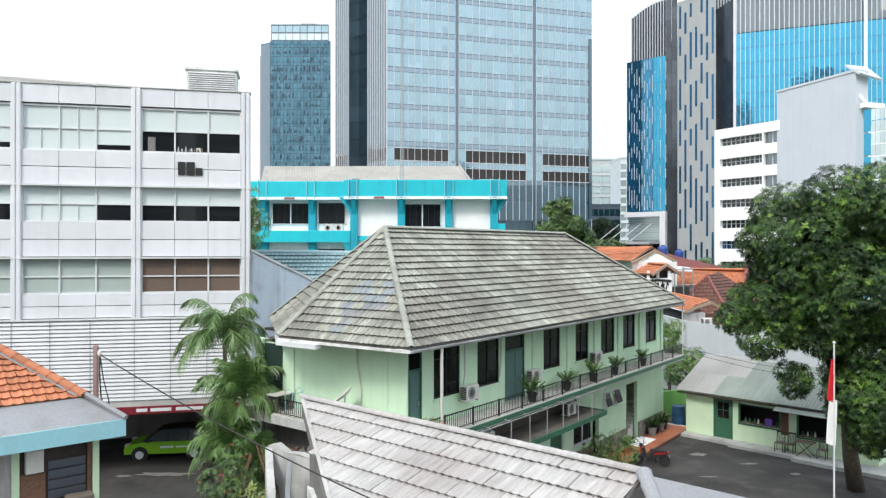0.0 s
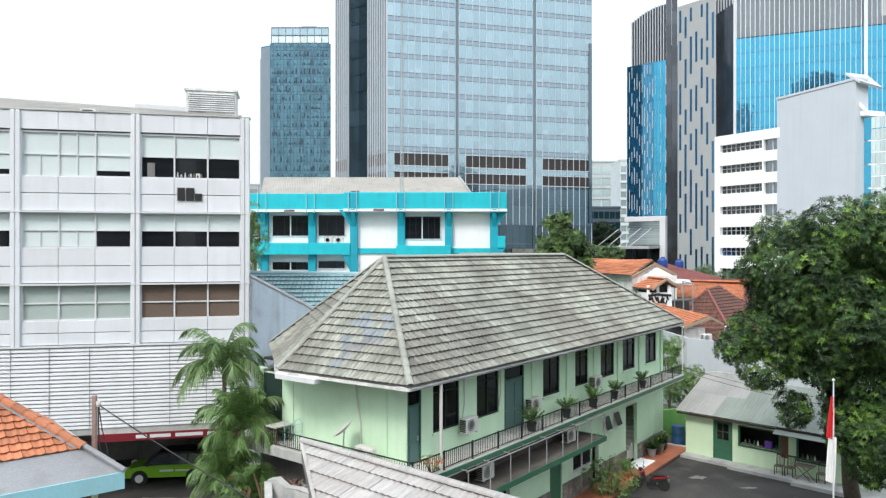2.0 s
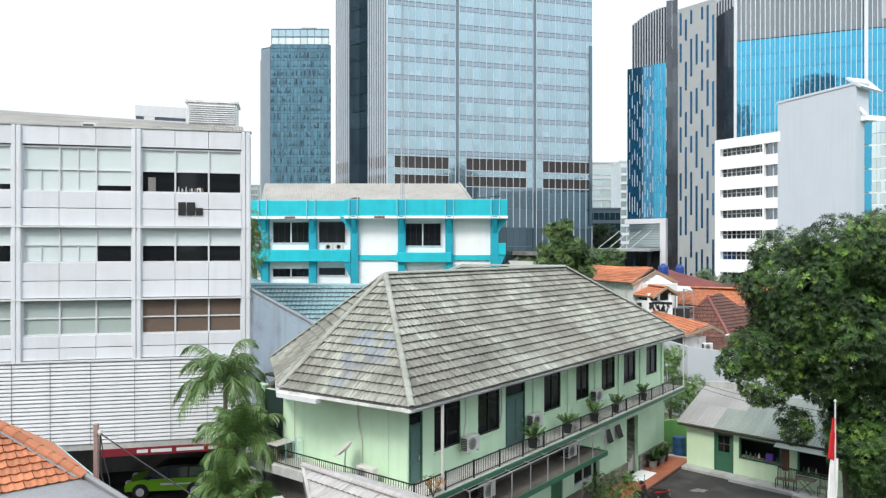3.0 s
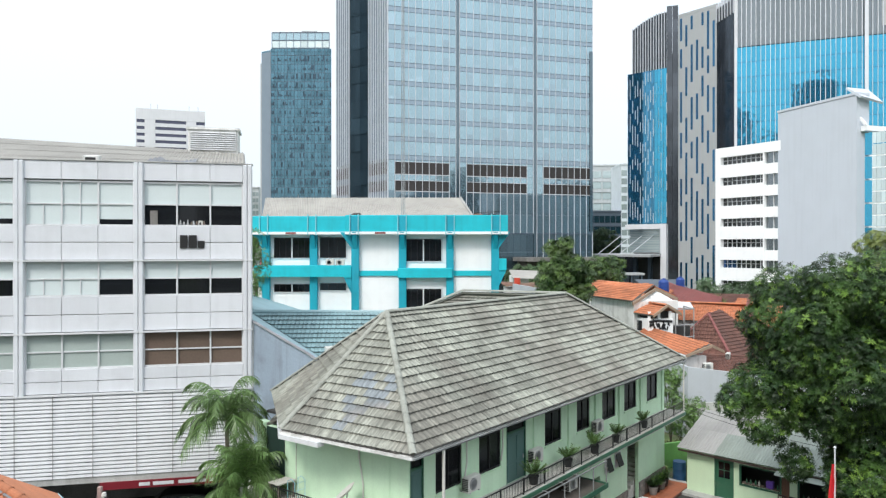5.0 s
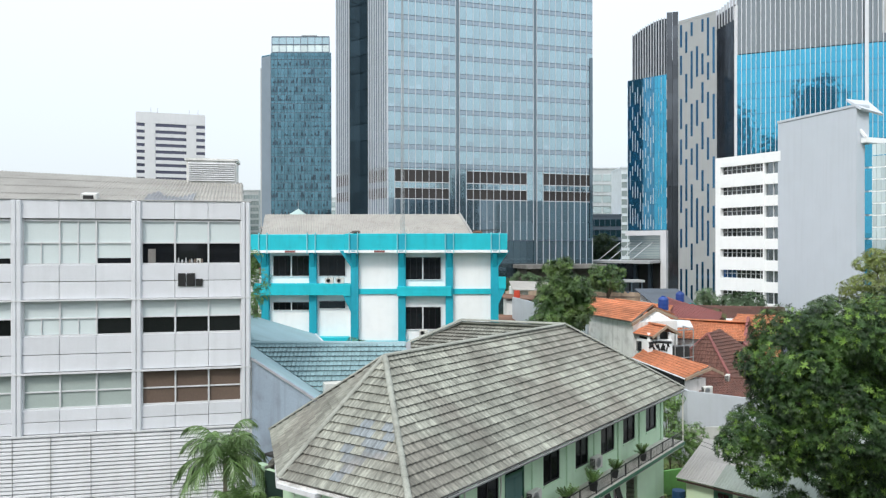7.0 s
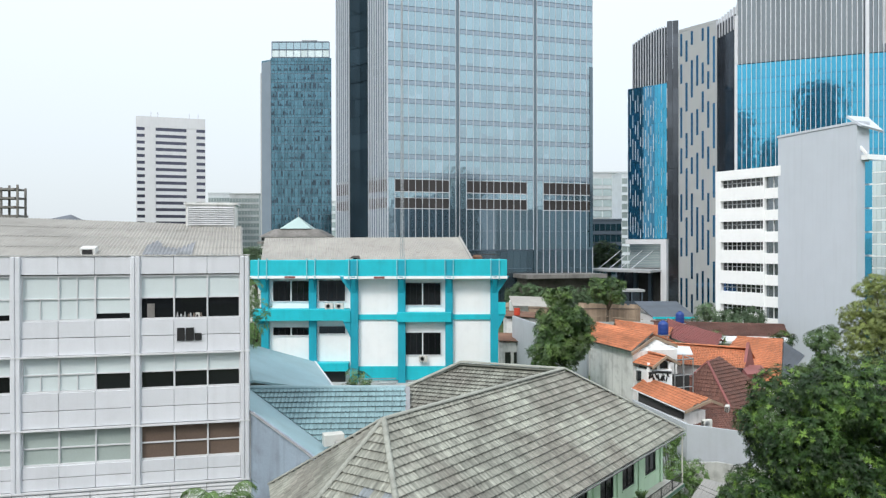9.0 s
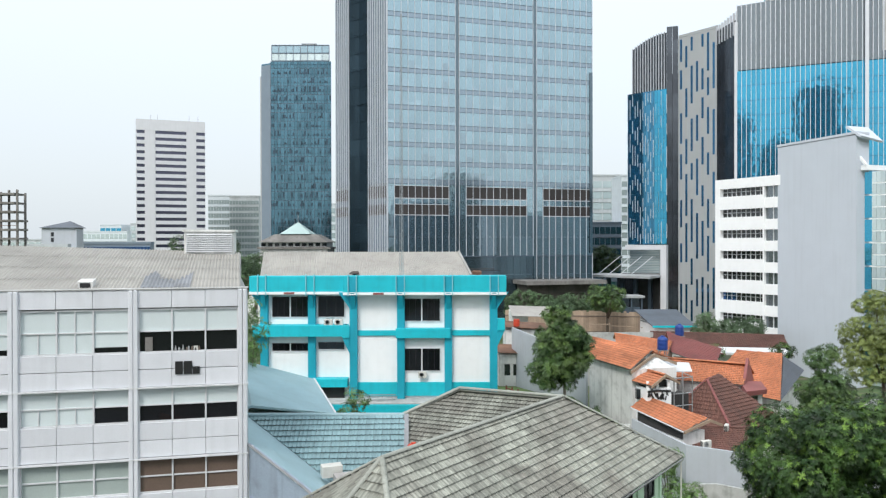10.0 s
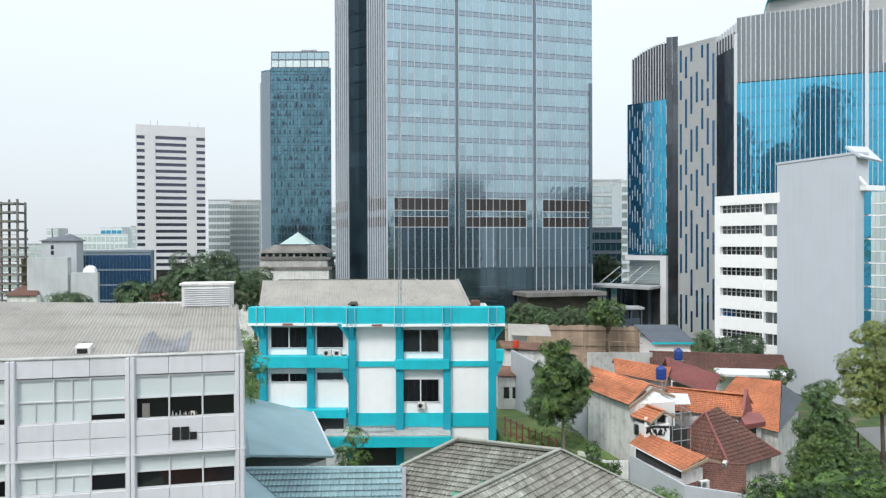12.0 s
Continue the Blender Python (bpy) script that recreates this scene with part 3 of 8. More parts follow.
def teal_tower():
    y = 274.0
    t = thing("office_tower", "deep teal glass office tower with a blue side wall", "skyscraper", -66.8, y)
    w = 23.3
    part("core", Geo().prism([(0.3, 0.5), (w - 0.2, 0.5), (w - 7.0, 28), (-5.5, 28), (-4.3, 3)], 0, 90.6), "tower_b_glass", t)
    i = pose(0, 0, 0)
    panes(t, i, span(0, w, 18), [z for k in range(26) for z in (3.4 * k + 1.2, 3.4 * k + 3.35)], "tower_b_glass", d=0.3)
    panes(t, i, span(0, w, 18), [z for k in range(26) for z in (3.4 * k, 3.4 * k + 1.15)], "tower_b_glass", y=0.05, d=0.3, name="spandrel")
    panes(t, i, span(0, w, 18), [88.5, 89.7, 89.8, 91.0], "tower_b_glass", d=0.3)
    for k in range(27):
        part("transom", B(0, w, -0.06, 0.2, 3.4 * k - 0.08, 3.4 * k + 0.06), "mullion_dark", t)
    for x in span(0, w, 18):
        part("mullion", B(x - 0.045, x + 0.045, -0.1, 0.1, 0, 91), "mullion_dark", t)
    for x in span(0.4, w - 0.7, 8):
        part("crown_post", B(x - 0.14, x + 0.14, 0, 0.3, 91, 97.2), "side_blue", t)
    for z in (91.2, 94.2, 97.2):
        part("crown_rail", B(0.5, w - 0.8, -0.05, 0.35, z - 0.2, z + 0.2), "mullion_dark", t)
    panes(t, i, span(0.4, w - 0.7, 8), [91.4, 94.0], "pale_far_glass", y=0.1, d=0.1)
    panes(t, i, span(0.4, w - 0.7, 8), [94.4, 97.0], "tower_glass_j", y=0.1, d=0.1)
    drawn = Geo()
    rnd = random.Random(3)
    xs = span(0, w, 36)
    for k in range(26):
        for xa, xb in zip(xs, xs[1:]):
            if rnd.random() < 0.42:
                h = rnd.choice([0.5, 0.8, 1.2, 1.9])
                drawn.box(xa + 0.05, xb - 0.05, -0.03, 0.0, 3.4 * k + 1.2, 3.4 * k + 1.2 + h)
    part("dark_panes", drawn, "tower_b_dark", t, kind="stuff")
    part("crown_side", Geo().prism([(0.2, 0.4), (1.0, 0.4), (-3.4, 22), (-4.2, 22)], 91, 97.4), "tower_panel", t)
    part("side_wall", Geo().prism([(-4.4, 3), (0, 0.2), (0.2, 0.6), (-4.2, 3.4)], 0, 90), "side_blue", t)
    part("side_fin", Geo().prism([(-4.9, 3.2), (-4.4, 3.0), (-4.2, 3.4), (-4.7, 3.6)], 0, 86), "tower_panel", t)
    part("gondola_crane", Geo().box(13.0, 15.2, 4, 6, 97, 98.3).box(11.0, 17.0, 4.7, 5.3, 98.9, 99.3).box(13.8, 14.4, 4.7, 5.3, 98.3, 98.9), "tower_panel", t)


teal_tower()


def white_tower():
    y, w = 330.0, 30.2
    t = thing("office_tower", "white office tower with dark ribbon windows", "skyscraper", -141.6, y - 4, 0, 19)
    part("core", B(0.2, w - 0.2, 0.6, 28, 0, 75), "interior", t)
    zs = [72.2 - 3.1 * k for k in range(20)]
    for x0, x1, nm in ((3.7, 8.3, "pier"), (21.8, 26.2, "pier")):
        part(nm, B(x0, x1, -0.3, 0.7, 0, 74), "tower_white", t)
    part("parapet", B(0, w, -0.35, 0.8, 73.4, 78.4), "tower_white", t)
    part("side_wall", B(-0.1, 0.3, 0, 28, 0, 78), "tower_white", t)
    for x0, x1 in ((0, 3.7), (8.3, 21.8), (26.2, w)):
        for z in zs:
            part("window_band", B(x0 + 0.1, x1 - 0.1, 0.2, 0.5, z - 0.6, z + 1.2), "far_window", t)
            part("spandrel", B(x0, x1, -0.15, 0.6, z - 1.95, z - 0.28), "tower_white", t)
    for x in (6, 9, 23, 27):
        part("antenna", Geo().tube([(x, 5, 78), (x, 5, 81.5)], 0.08, 4), "steel", t)


white_tower()


def right_tower():
    t = thing("office_tower", "curved tower of striped grey and bright blue glass", "skyscraper")
    pts = {"D": (48.6, 182.9), "C": (55.0, 175.0), "E": (57.6, 174.2), "G": (63.9, 166.0), "A": (64.7, 156.6), "Bb": (87.1, 147.7), "H": (112.0, 140.0)}
    plan = [(49.2, 183.4), (55.6, 175.6), (58.0, 174.8), (64.4, 166.5), (65.2, 157.2), (87.2, 148.5), (111, 141), (130, 175), (90, 205), (60, 200)]
    part("core", Geo().prism(plan, 0, 62), "interior", t)
    # the wing with slits and, above it, close fins
    m, L = run((47.2, 182.0), pts["C"])
    xs = span(0, L, 15)
    panes(t, m, xs, [z for k in range(12) for z in (20.0 + 3.2 * k, 23.2 + 3.2 * k)], "wing_glass", d=0.3)
    panes(t, m, span(L * 0.7, L, 4), [z for k in range(12) for z in (20.0 + 3.2 * k, 23.2 + 3.2 * k)], "sky_glass", y=-0.05, d=0.2)
    rnd = random.Random(4)
    for x in xs:
        z = 20.0 + rnd.uniform(0, 2)
        while z < 57:
            h = rnd.uniform(2.2, 5.5)
            part("fin", B(x - 0.07, x + 0.07, -0.05, 0.05, z, min(58, z + h)), "mullion", t, m=m)
            z += h + rnd.uniform(1.6, 4.0)
    m, L = run(pts["D"], pts["C"])
    n = 13
    tops = [69.6 + 3.0 * math.sin(math.pi * (0.08 + 0.5 * i / n)) for i in range(n + 1)]
    for i in range(n):
        part("fin_screen", Geo().rings([[(L * (i + j) / n, y, z) for j, z in ((0, 58), (1, 58), (1, tops[i + 1] - 0.3), (0, tops[i] - 0.3))] for y in (0.3, 0.6)]), "black_glass", t, m=m)
    for i in range(n + 1):
        part("fin", B(L * i / n - 0.1, L * i / n + 0.1, 0.1, 0.3, 58, tops[i]), "mullion", t, m=m)
    # the dark slot and the pale slab with slits
    m, L = run(pts["C"], pts["E"])
    panes(t, m, span(0, L, 2), [z for k in range(22) for z in (1 + 3.3 * k, 4.3 + 3.3 * k)], "black_glass", d=0.3)
    m, L = run(pts["E"], pts["G"])
    part("slab", B(0, L, 0, 3, 0, 70.5), "tower_panel", t, m=m)
    for c in range(7):
        x = L * (c + 0.55) / 7.1
        z = rnd.uniform(0.5, 6)
        while z < 69:
            h = rnd.uniform(4.0, 11.0)
            part("slit_window", B(x - 0.27, x + 0.27, -0.06, 0.1, z, min(70.0, z + h)), "blue_slit", t, m=m)
            z += h + rnd.uniform(1.5, 6.0)
    part("parapet_teeth", Geo().box(0, L, 0.1, 0.5, 70.6, 71.2), "tower_panel", t, m=m)
    m, L = run(pts["G"], (65.0, 157.4))
    panes(t, m, span(0, L, 7), [z for k in range(21) for z in (0.5 + 3.3 * k, 3.8 + 3.3 * k)], "black_glass", d=0.3)
    for i in range(8):
        part("fin", B(L * i / 7 - 0.1, L * i / 7 + 0.1, -0.2, 0.3, 66.5, 70.8 + i * 0.12), "mullion", t, m=m)
    # the wide bright blue front under a grey crown with a wavy top
    for p, q, k0, n in ((pts["A"], pts["Bb"], 0, 25), (pts["Bb"], pts["H"], 1, 27)):
        m, L = run(p, q)
        xs = span(0, L, n)
        panes(t, m, xs, [z for k in range(17) for z in (2.0 + 3.3 * k, 5.3 + 3.3 * k)], "sky_glass", d=0.3)
        crown = Geo()
        tops = [72.5 + 0.25 * math.sin(2 * math.pi * x / L) + 1.6 * (x / L) ** 3 if k0 == 0 else 71.0 for x in xs]
        for i in range(n):
            crown.rings([[(xs[i], 0.2, 58.3), (xs[i + 1], 0.2, 58.3), (xs[i + 1], 0.2, tops[i + 1]), (xs[i], 0.2, tops[i])],
                         [(xs[i], 0.6, 58.3), (xs[i + 1], 0.6, 58.3), (xs[i + 1], 0.6, tops[i + 1]), (xs[i], 0.6, tops[i])]])
        part("crown", crown, "grey_glass", t, m=m)
        for i in range(n + 1):
            part("fin", Geo().box(xs[i] - 0.05, xs[i] + 0.05, -0.06, 0.2, 2, 58.3).box(xs[i] - 0.075, xs[i] + 0.075, -0.10, 0.2, 58.3, tops[i] + 0.25), "mullion", t, m=m)
        for k in range(1, 17):
            part("transom", B(0, L, -0.02, 0.1, 1.94 + 3.3 * k, 2.06 + 3.3 * k), "blue_slit", t, m=m)
    m, L = run((87.0, 147.6), (88.5, 146.9))
    part("corner_pier", B(L * 0.3, L * 0.72, -0.3, 0.6, 0, 73.5), "mullion", t, m=m)
    m, L = run((64.2, 157.6), (65.0, 156.4))
    part("corner_pier", B(L * 0.35, L * 0.8, -0.2, 0.6, 0, 69), "tower_white", t, m=m)
    # the roof over the plant deck, the base of the slit wing and its entrance canopy
    part("plant_roof", Geo().slab([(70, 153, 76.0), (96, 143, 80.0), (104, 165, 80.0), (78, 175, 76.0)], 0.5), "cyan", t)
    part("plant_room", Geo().prism([(71, 155), (95, 145), (101, 163), (77, 173)], 60, 75.6), "tower_panel", t)
    m, L = run((47.2, 182.0), pts["C"])
    part("portal", Geo().box(-0.2, L + 0.3, -1.0, 1.0, 18.7, 19.9).box(L - 1.2, L + 0.3, -1.0, 1.0, 0, 18.7), "tower_white", t, "white portal frame", m=m)
    panes(t, m, span(0, L - 1.2, 1), [z for k in range(14) for z in (12.9 + 0.42 * k, 13.2 + 0.42 * k)], "pale_far_glass", y=0.8, d=0.2, name="slat")
    part("screen_back", B(0, L - 1.2, 1.1, 1.4, 12.6, 18.7), "tower_panel", t, m=m)
    part("entrance", B(-6, L - 1.4, 5.5, 6, 0, 12.4), "black_glass", t, m=m)
    for x in (-6.5, -2.5, 1.2, 5.2):
        part("column", B(x, x + 0.9, 0.6, 1.6, 0, 12.2), "mullion_dark", t, m=m)
    part("canopy", Geo().slab([(-10, -5, 12.3), (L - 1, -7, 12.3), (L - 1, 1, 12.5), (-8, 1, 12.5)], 0.55), "tower_panel", t, "flat pale entrance canopy", m=m)
    for x in (-6, -3, 0, 3):
        part("tie_rod", Geo().tube([(x, -4.5, 12.4), (x + 3.5, 0.7, 17.0)], 0.09, 5), "mullion", t, m=m)



right_tower()
booth = thing("guard_booth", "flat-roofed dark booth below the tower entrance", "booth", 38.6, 165)
part("roof", Geo().soft(-0.6, 8.0, -0.6, 4.5, 7.6, 8.1, 0.05), "tower_panel", booth)
part("wall", B(0.4, 7.2, 0.4, 4.0, 0, 5.4), "mullion_dark", booth)
for x in (0.0, 2.4, 4.9, 7.3):
    part("post", B(x, x + 0.3, -0.2, 0.1, 0, 7.6), "mullion_dark", booth)
part("glazing", B(0.5, 7.1, 0.6, 3.8, 5.4, 7.6), "black_glass", booth)


def white_block():
    t = thing("apartment_building", "white seven-storey block with recessed window strips", "building")
    p, q = (47.0, 121.6), (53.6, 111.4)
    m, L = run(p, q)
    top, step = 30.9, 3.47
    part("body", Geo().prism([(47.5, 122), (53.9, 112.0), (85, 118), (80, 140)], 0, top - 0.4), "white_wall", t)
    wx0, wx1 = 0.95, L * 0.72
    zs = [top - 1.6 - step * k for k in range(9)]
    part("end_wall", B(-0.05, wx0, -0.6, 0.2, 0, top), "white_wall", t, m=m)
    part("mid_pier", B(wx1, wx1 + 0.25, -0.62, 0.2, 0, top), "white_wall", t, m=m)
    part("parapet", B(wx0, L, -0.6, 0.3, zs[0], top - 0.01), "white_wall", t, m=m)
    for z in zs:
        part("spandrel", B(wx0, wx1, -0.6, 0.2, z - step, z - 1.32), "white_wall", t, m=m)
        part("window_strip", B(wx0, wx1, 0.22, 0.3, z - 1.4, z + 0.05), "glass_dark", t, m=m)
        for x in span(wx0, wx1, 9):
            part("window_frame", B(x - 0.04, x + 0.04, 0.1, 0.22, z - 1.35, z), "white_frame", t, m=m)
        part("window_rail", B(wx0, wx1, 0.1, 0.22, z - 0.62, z - 0.55), "white_frame", t, m=m)
        part("spandrel", B(wx1 + 0.25, L, -0.45, 0.2, z - step, z - 1.8), "white_wall", t, m=m)
        part("window_strip", B(wx1 + 0.25, L, 0.0, 0.1, z - 1.9, z + 0.05), "grey_glass", t, m=m)
        part("window_frame", B(wx1 + 1.5, wx1 + 1.62, -0.1, 0.0, z - 1.85, z), "white_frame", t, m=m)
    part("window_tint", B(wx0 + 0.1, wx0 + 2.6, 0.12, 0.21, zs[5] - 1.3, zs[5] - 0.05), "blue_far_glass", t, m=m)
    m2, L2 = run((53.0, 112.0), (57.6, 98.6))
    part("tall_slab", B(0, L2, -0.3, 1.9, 0, 35.2), "slab_grey", t, m=m2)
    part("slab_return", B(L2 - 0.3, L2 + 0.02, -0.28, 2.0, 0, 35.6), "slab_grey", t, m=m2)
    part("slab_cap", B(-0.1, L2 + 0.1, -0.4, 2.0, 35.25, 35.6), "slab_grey", t, m=m2)
    part("wing_roof", Geo().slab([(L2 - 1.5, -0.4, 36.6), (L2 + 0.9, -0.4, 34.9), (L2 + 0.9, 3.6, 34.3), (L2 - 1.5, 3.6, 36.6)], 0.3), "slab_grey", t, m=m2)
    part("balcony_slab", B(L2 + 0.1, L2 + 1.0, 0.4, 4, 30.2, 30.9), "white_wall", t, m=m2)
    part("balcony_wall", Geo().slab([(L2, 0.3, 32.2), (L2 + 1.0, 0.3, 31.0), (L2 + 1.0, 0.6, 31.0), (L2, 0.6, 32.2)], 0.3), "white_wall", t, m=m2)
    panes(t, m2 @ pose(L2, 1.2, 0, 0, 0, 20), span(0, 0.9, 1), [z for k in range(9) for z in (0.5 + 3.3 * k, 3.6 + 3.3 * k)], "sky_glass", d=0.2)
    panes(t, m2 @ pose(L2, 1.2, 0, 0, 0, 20), span(0.95, 3.2, 4), [z for k in range(18) for z in (0.4 + 1.65 * k, 1.95 + 1.65 * k)], "pale_far_glass", d=0.2)
    part("stair_wall", B(L2 + 3.0, L2 + 9, 3.5, 6, 0, 30), "slab_grey", t, m=m2)


white_block()


def far_block(name, label, x0, x1, y, z1, material, glass=None, rows=0, cols=0, depth=18, z0=0.0, cat="building", frac=0.62):
    """A plain far building with its storeys: bands of windows set between floors."""
    t = thing(name, label, cat, x0, y)
    w = x1 - x0
    part("wall", B(0, w, 0.25, depth, z0, z1), material, t)
    if rows:
        h = (z1 - z0) * 0.96 / rows
        for r in range(rows):
            za = z0 + r * h + h * (1 - frac) * 0.8
            for c in range(cols):
                a, b = w * (c + 0.07) / cols, w * (c + 0.93) / cols
                part("window", B(a, b, 0.12, 0.3, za, za + h * frac), glass, t)
            part("floor_edge", B(0, w, -0.1, 0.3, z0 + r * h - 0.15, z0 + r * h + 0.15), material, t)
    part("parapet", B(-0.1, w + 0.1, 0, depth, z1 - 0.02, z1 + 0.7), material, t)
    return t


def at(px, y):
    return (px - 784) / 1254.7 * y


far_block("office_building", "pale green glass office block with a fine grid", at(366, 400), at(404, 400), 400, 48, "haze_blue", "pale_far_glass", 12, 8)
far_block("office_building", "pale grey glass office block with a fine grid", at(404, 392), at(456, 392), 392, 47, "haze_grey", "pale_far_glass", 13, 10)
far_block("office_building", "low deep blue glass building with white edges", at(118, 230), at(264, 230), 230, 20.6, "side_blue", "blue_far_glass", 4, 24, depth=3, frac=0.9)
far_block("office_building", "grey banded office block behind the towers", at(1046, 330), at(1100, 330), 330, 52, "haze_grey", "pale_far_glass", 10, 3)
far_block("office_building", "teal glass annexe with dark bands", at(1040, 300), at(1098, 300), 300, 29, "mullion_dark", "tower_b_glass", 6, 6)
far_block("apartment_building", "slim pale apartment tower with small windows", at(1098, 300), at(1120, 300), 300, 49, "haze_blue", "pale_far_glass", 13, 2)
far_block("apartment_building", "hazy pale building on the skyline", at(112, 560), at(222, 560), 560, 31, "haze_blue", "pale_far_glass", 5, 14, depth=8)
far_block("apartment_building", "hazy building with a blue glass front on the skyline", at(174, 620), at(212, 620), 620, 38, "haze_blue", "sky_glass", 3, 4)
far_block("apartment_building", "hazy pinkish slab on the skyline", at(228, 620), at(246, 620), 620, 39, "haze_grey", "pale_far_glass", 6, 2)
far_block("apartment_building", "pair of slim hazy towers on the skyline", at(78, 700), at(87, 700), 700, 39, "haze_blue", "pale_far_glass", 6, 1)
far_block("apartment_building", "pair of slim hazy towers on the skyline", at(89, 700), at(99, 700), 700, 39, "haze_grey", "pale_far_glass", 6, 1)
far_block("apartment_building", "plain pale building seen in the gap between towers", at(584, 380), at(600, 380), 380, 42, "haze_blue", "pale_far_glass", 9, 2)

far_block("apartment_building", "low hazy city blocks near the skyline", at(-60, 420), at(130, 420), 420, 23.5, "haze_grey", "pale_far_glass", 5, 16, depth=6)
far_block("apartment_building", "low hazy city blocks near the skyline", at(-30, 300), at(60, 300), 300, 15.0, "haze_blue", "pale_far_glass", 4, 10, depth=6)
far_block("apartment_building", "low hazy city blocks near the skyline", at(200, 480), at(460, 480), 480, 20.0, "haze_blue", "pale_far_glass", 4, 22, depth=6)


def bare_frame():
    t = thing("unfinished_building", "unfinished concrete frame with open floors", "building", -152, 210)
    rnd = random.Random(31)
    for k in range(14):
        part("floor_slab", B(0, 25.8 - (k > 10) * 1.2, 0, 5, 0.6 + 2.66 * k, 1.2 + 2.66 * k), "concrete_dark", t)
    for i in range(6):
        for j in range(2):
            part("column", B(i * 4.9 + 0.5, i * 4.9 + 1.0, j * 4.0 + 0.3, j * 4.0 + 0.8, 0, 36.4 + rnd.uniform(-0.6, 0.9)), "concrete_dark", t)
    for k in range(8):
        part("edge_rail", B(18, 25.4, 0.05, 0.12, 2.1 + 2.66 * k * 1.5, 2.25 + 2.66 * k * 1.5), "rust", t)
    part("yellow_infill", B(23.0, 30.0, 6, 12, 0, 19), "pale_yellow", t, "ochre painted lower block")


bare_frame()


def pale_house():
    t = thing("building", "plain pale grey stepped building with a blank wall", "building", at(46, 150), 150)
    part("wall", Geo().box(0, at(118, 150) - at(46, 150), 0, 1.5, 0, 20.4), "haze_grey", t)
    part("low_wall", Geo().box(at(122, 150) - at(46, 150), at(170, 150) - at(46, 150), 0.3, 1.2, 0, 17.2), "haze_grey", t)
    part("upper_wall", B(-0.3, 7.4, 6, 9, 0, 24.0), "sheet_pale", t)
    part("roof", Geo().slab([(-0.6, 5.5, 24.0), (7.8, 5.5, 24.0), (4, 10, 25.6)], 0.1).slab([(7.8, 5.5, 24.0), (7.8, 9.4, 24.0), (4, 10, 25.6)], 0.1), "slate", t)
    part("arch", Geo().rings([[(12.6 + 1.3 * math.cos(a), y, 17.0 + 1.7 * math.sin(a)) for a in span(0, math.pi, 10)] for y in (1, 2.2)], caps=True), "white_wall", t)
    for z in (21.4, 22.6):
        part("window", B(1.8, 2.4, 5.9, 6.1, z - 0.5, z + 0.4), "glass_dark", t)


pale_house()


def pavilion():
    t = thing("pavilion", "grey stepped-roof hall with a pale green pyramid top", "building", at(525, 190), 190)
    for w, z0, z1, mt in ((9.2, 0, 16.4, "white_old"), (10.0, 16.4, 17.1, "concrete_dark"), (8.8, 17.1, 19.0, "concrete"), (9.6, 19.0, 19.6, "concrete_dark"), (8.4, 19.6, 20.8, "white_old")):
        part("wall", B(-w, w, -w * 0.5, w * 0.8, z0, z1), mt, t)
    part("roof", Geo().rings([[(-w, -w * 0.6, z) for w, z in ((9.2, 20.8),)] + [(9.2, -5.5, 20.8), (9.2, 8, 20.8), (-9.2, 8, 20.8)],
                               [(-5.6, -2.5, 22.9), (5.6, -2.5, 22.9), (5.6, 5, 22.9), (-5.6, 5, 22.9)]]), "concrete_dark", t)
    part("pyramid_roof", Geo().rings([[(-4.1, -3, 23.0), (4.1, -3, 23.0), (4.1, 5, 23.0), (-4.1, 5, 23.0)], [(-0.1, 0.9, 26.2), (0.1, 0.9, 26.2), (0.1, 1.1, 26.2), (-0.1, 1.1, 26.2)]]), "pyramid", t)
    part("spire", Geo().tube([(0, 1, 26.2), (0, 1, 28.4)], 0.08, 4), "steel", t)
    for x in span(-8, 8, 9):
        part("window", B(x - 0.6, x + 0.6, -4.35, -4.1, 19.8, 20.6), "glass_dark", t)


pavilion()


# ---- the city across the street, which the glass fronts mirror ----
def mirrored_block(x, y, w, depth, h, wall, glass):
    t = thing("office_building", "dark banded office block across the street", "building", x + w / 2, y, 0, 180, group="city blocks across the street")
    part("wall", B(0, w, 0.3, depth, 0, h), wall, t)
    n = int(h / 3.6)
    for k in range(n):
        part("window_band", B(0.8, w - 0.8, 0.1, 0.35, 3.6 * k + 1.1, 3.6 * k + 3.2), glass, t)
    part("parapet", B(-0.2, w + 0.2, 0.1, depth, h, h + 1.0), wall, t)
    part("plant_room", B(w * 0.3, w * 0.65, depth * 0.3, depth * 0.7, h + 1.0, h + 5.0), wall, t)


for q in ((-62, -150, 20, 22, 104, "side_blue", "tower_b_dark"), (-34, -165, 18, 20, 84, "tower_panel", "tower_b_dark"), (-8, -160, 22, 20, 116, "side_blue", "tower_b_dark"),
          (24, -170, 26, 20, 62, "concrete", "glass_dark"), (60, -150, 30, 22, 48, "concrete", "glass_dark"), (-104, -150, 30, 20, 52, "tower_panel", "glass_dark"),
          (-146, -140, 34, 20, 40, "concrete", "glass_dark"), (98, -150, 30, 20, 34, "concrete", "glass_dark"), (136, -140, 30, 20, 40, "tower_panel", "glass_dark"),
          (174, -120, 36, 20, 50, "side_blue", "tower_b_dark"), (216, -135, 32, 20, 70, "tower_panel", "tower_b_dark"), (256, -120, 38, 20, 44, "concrete", "glass_dark"),
          (302, -100, 40, 20, 62, "side_blue", "glass_dark")):
    mirrored_block(*q)


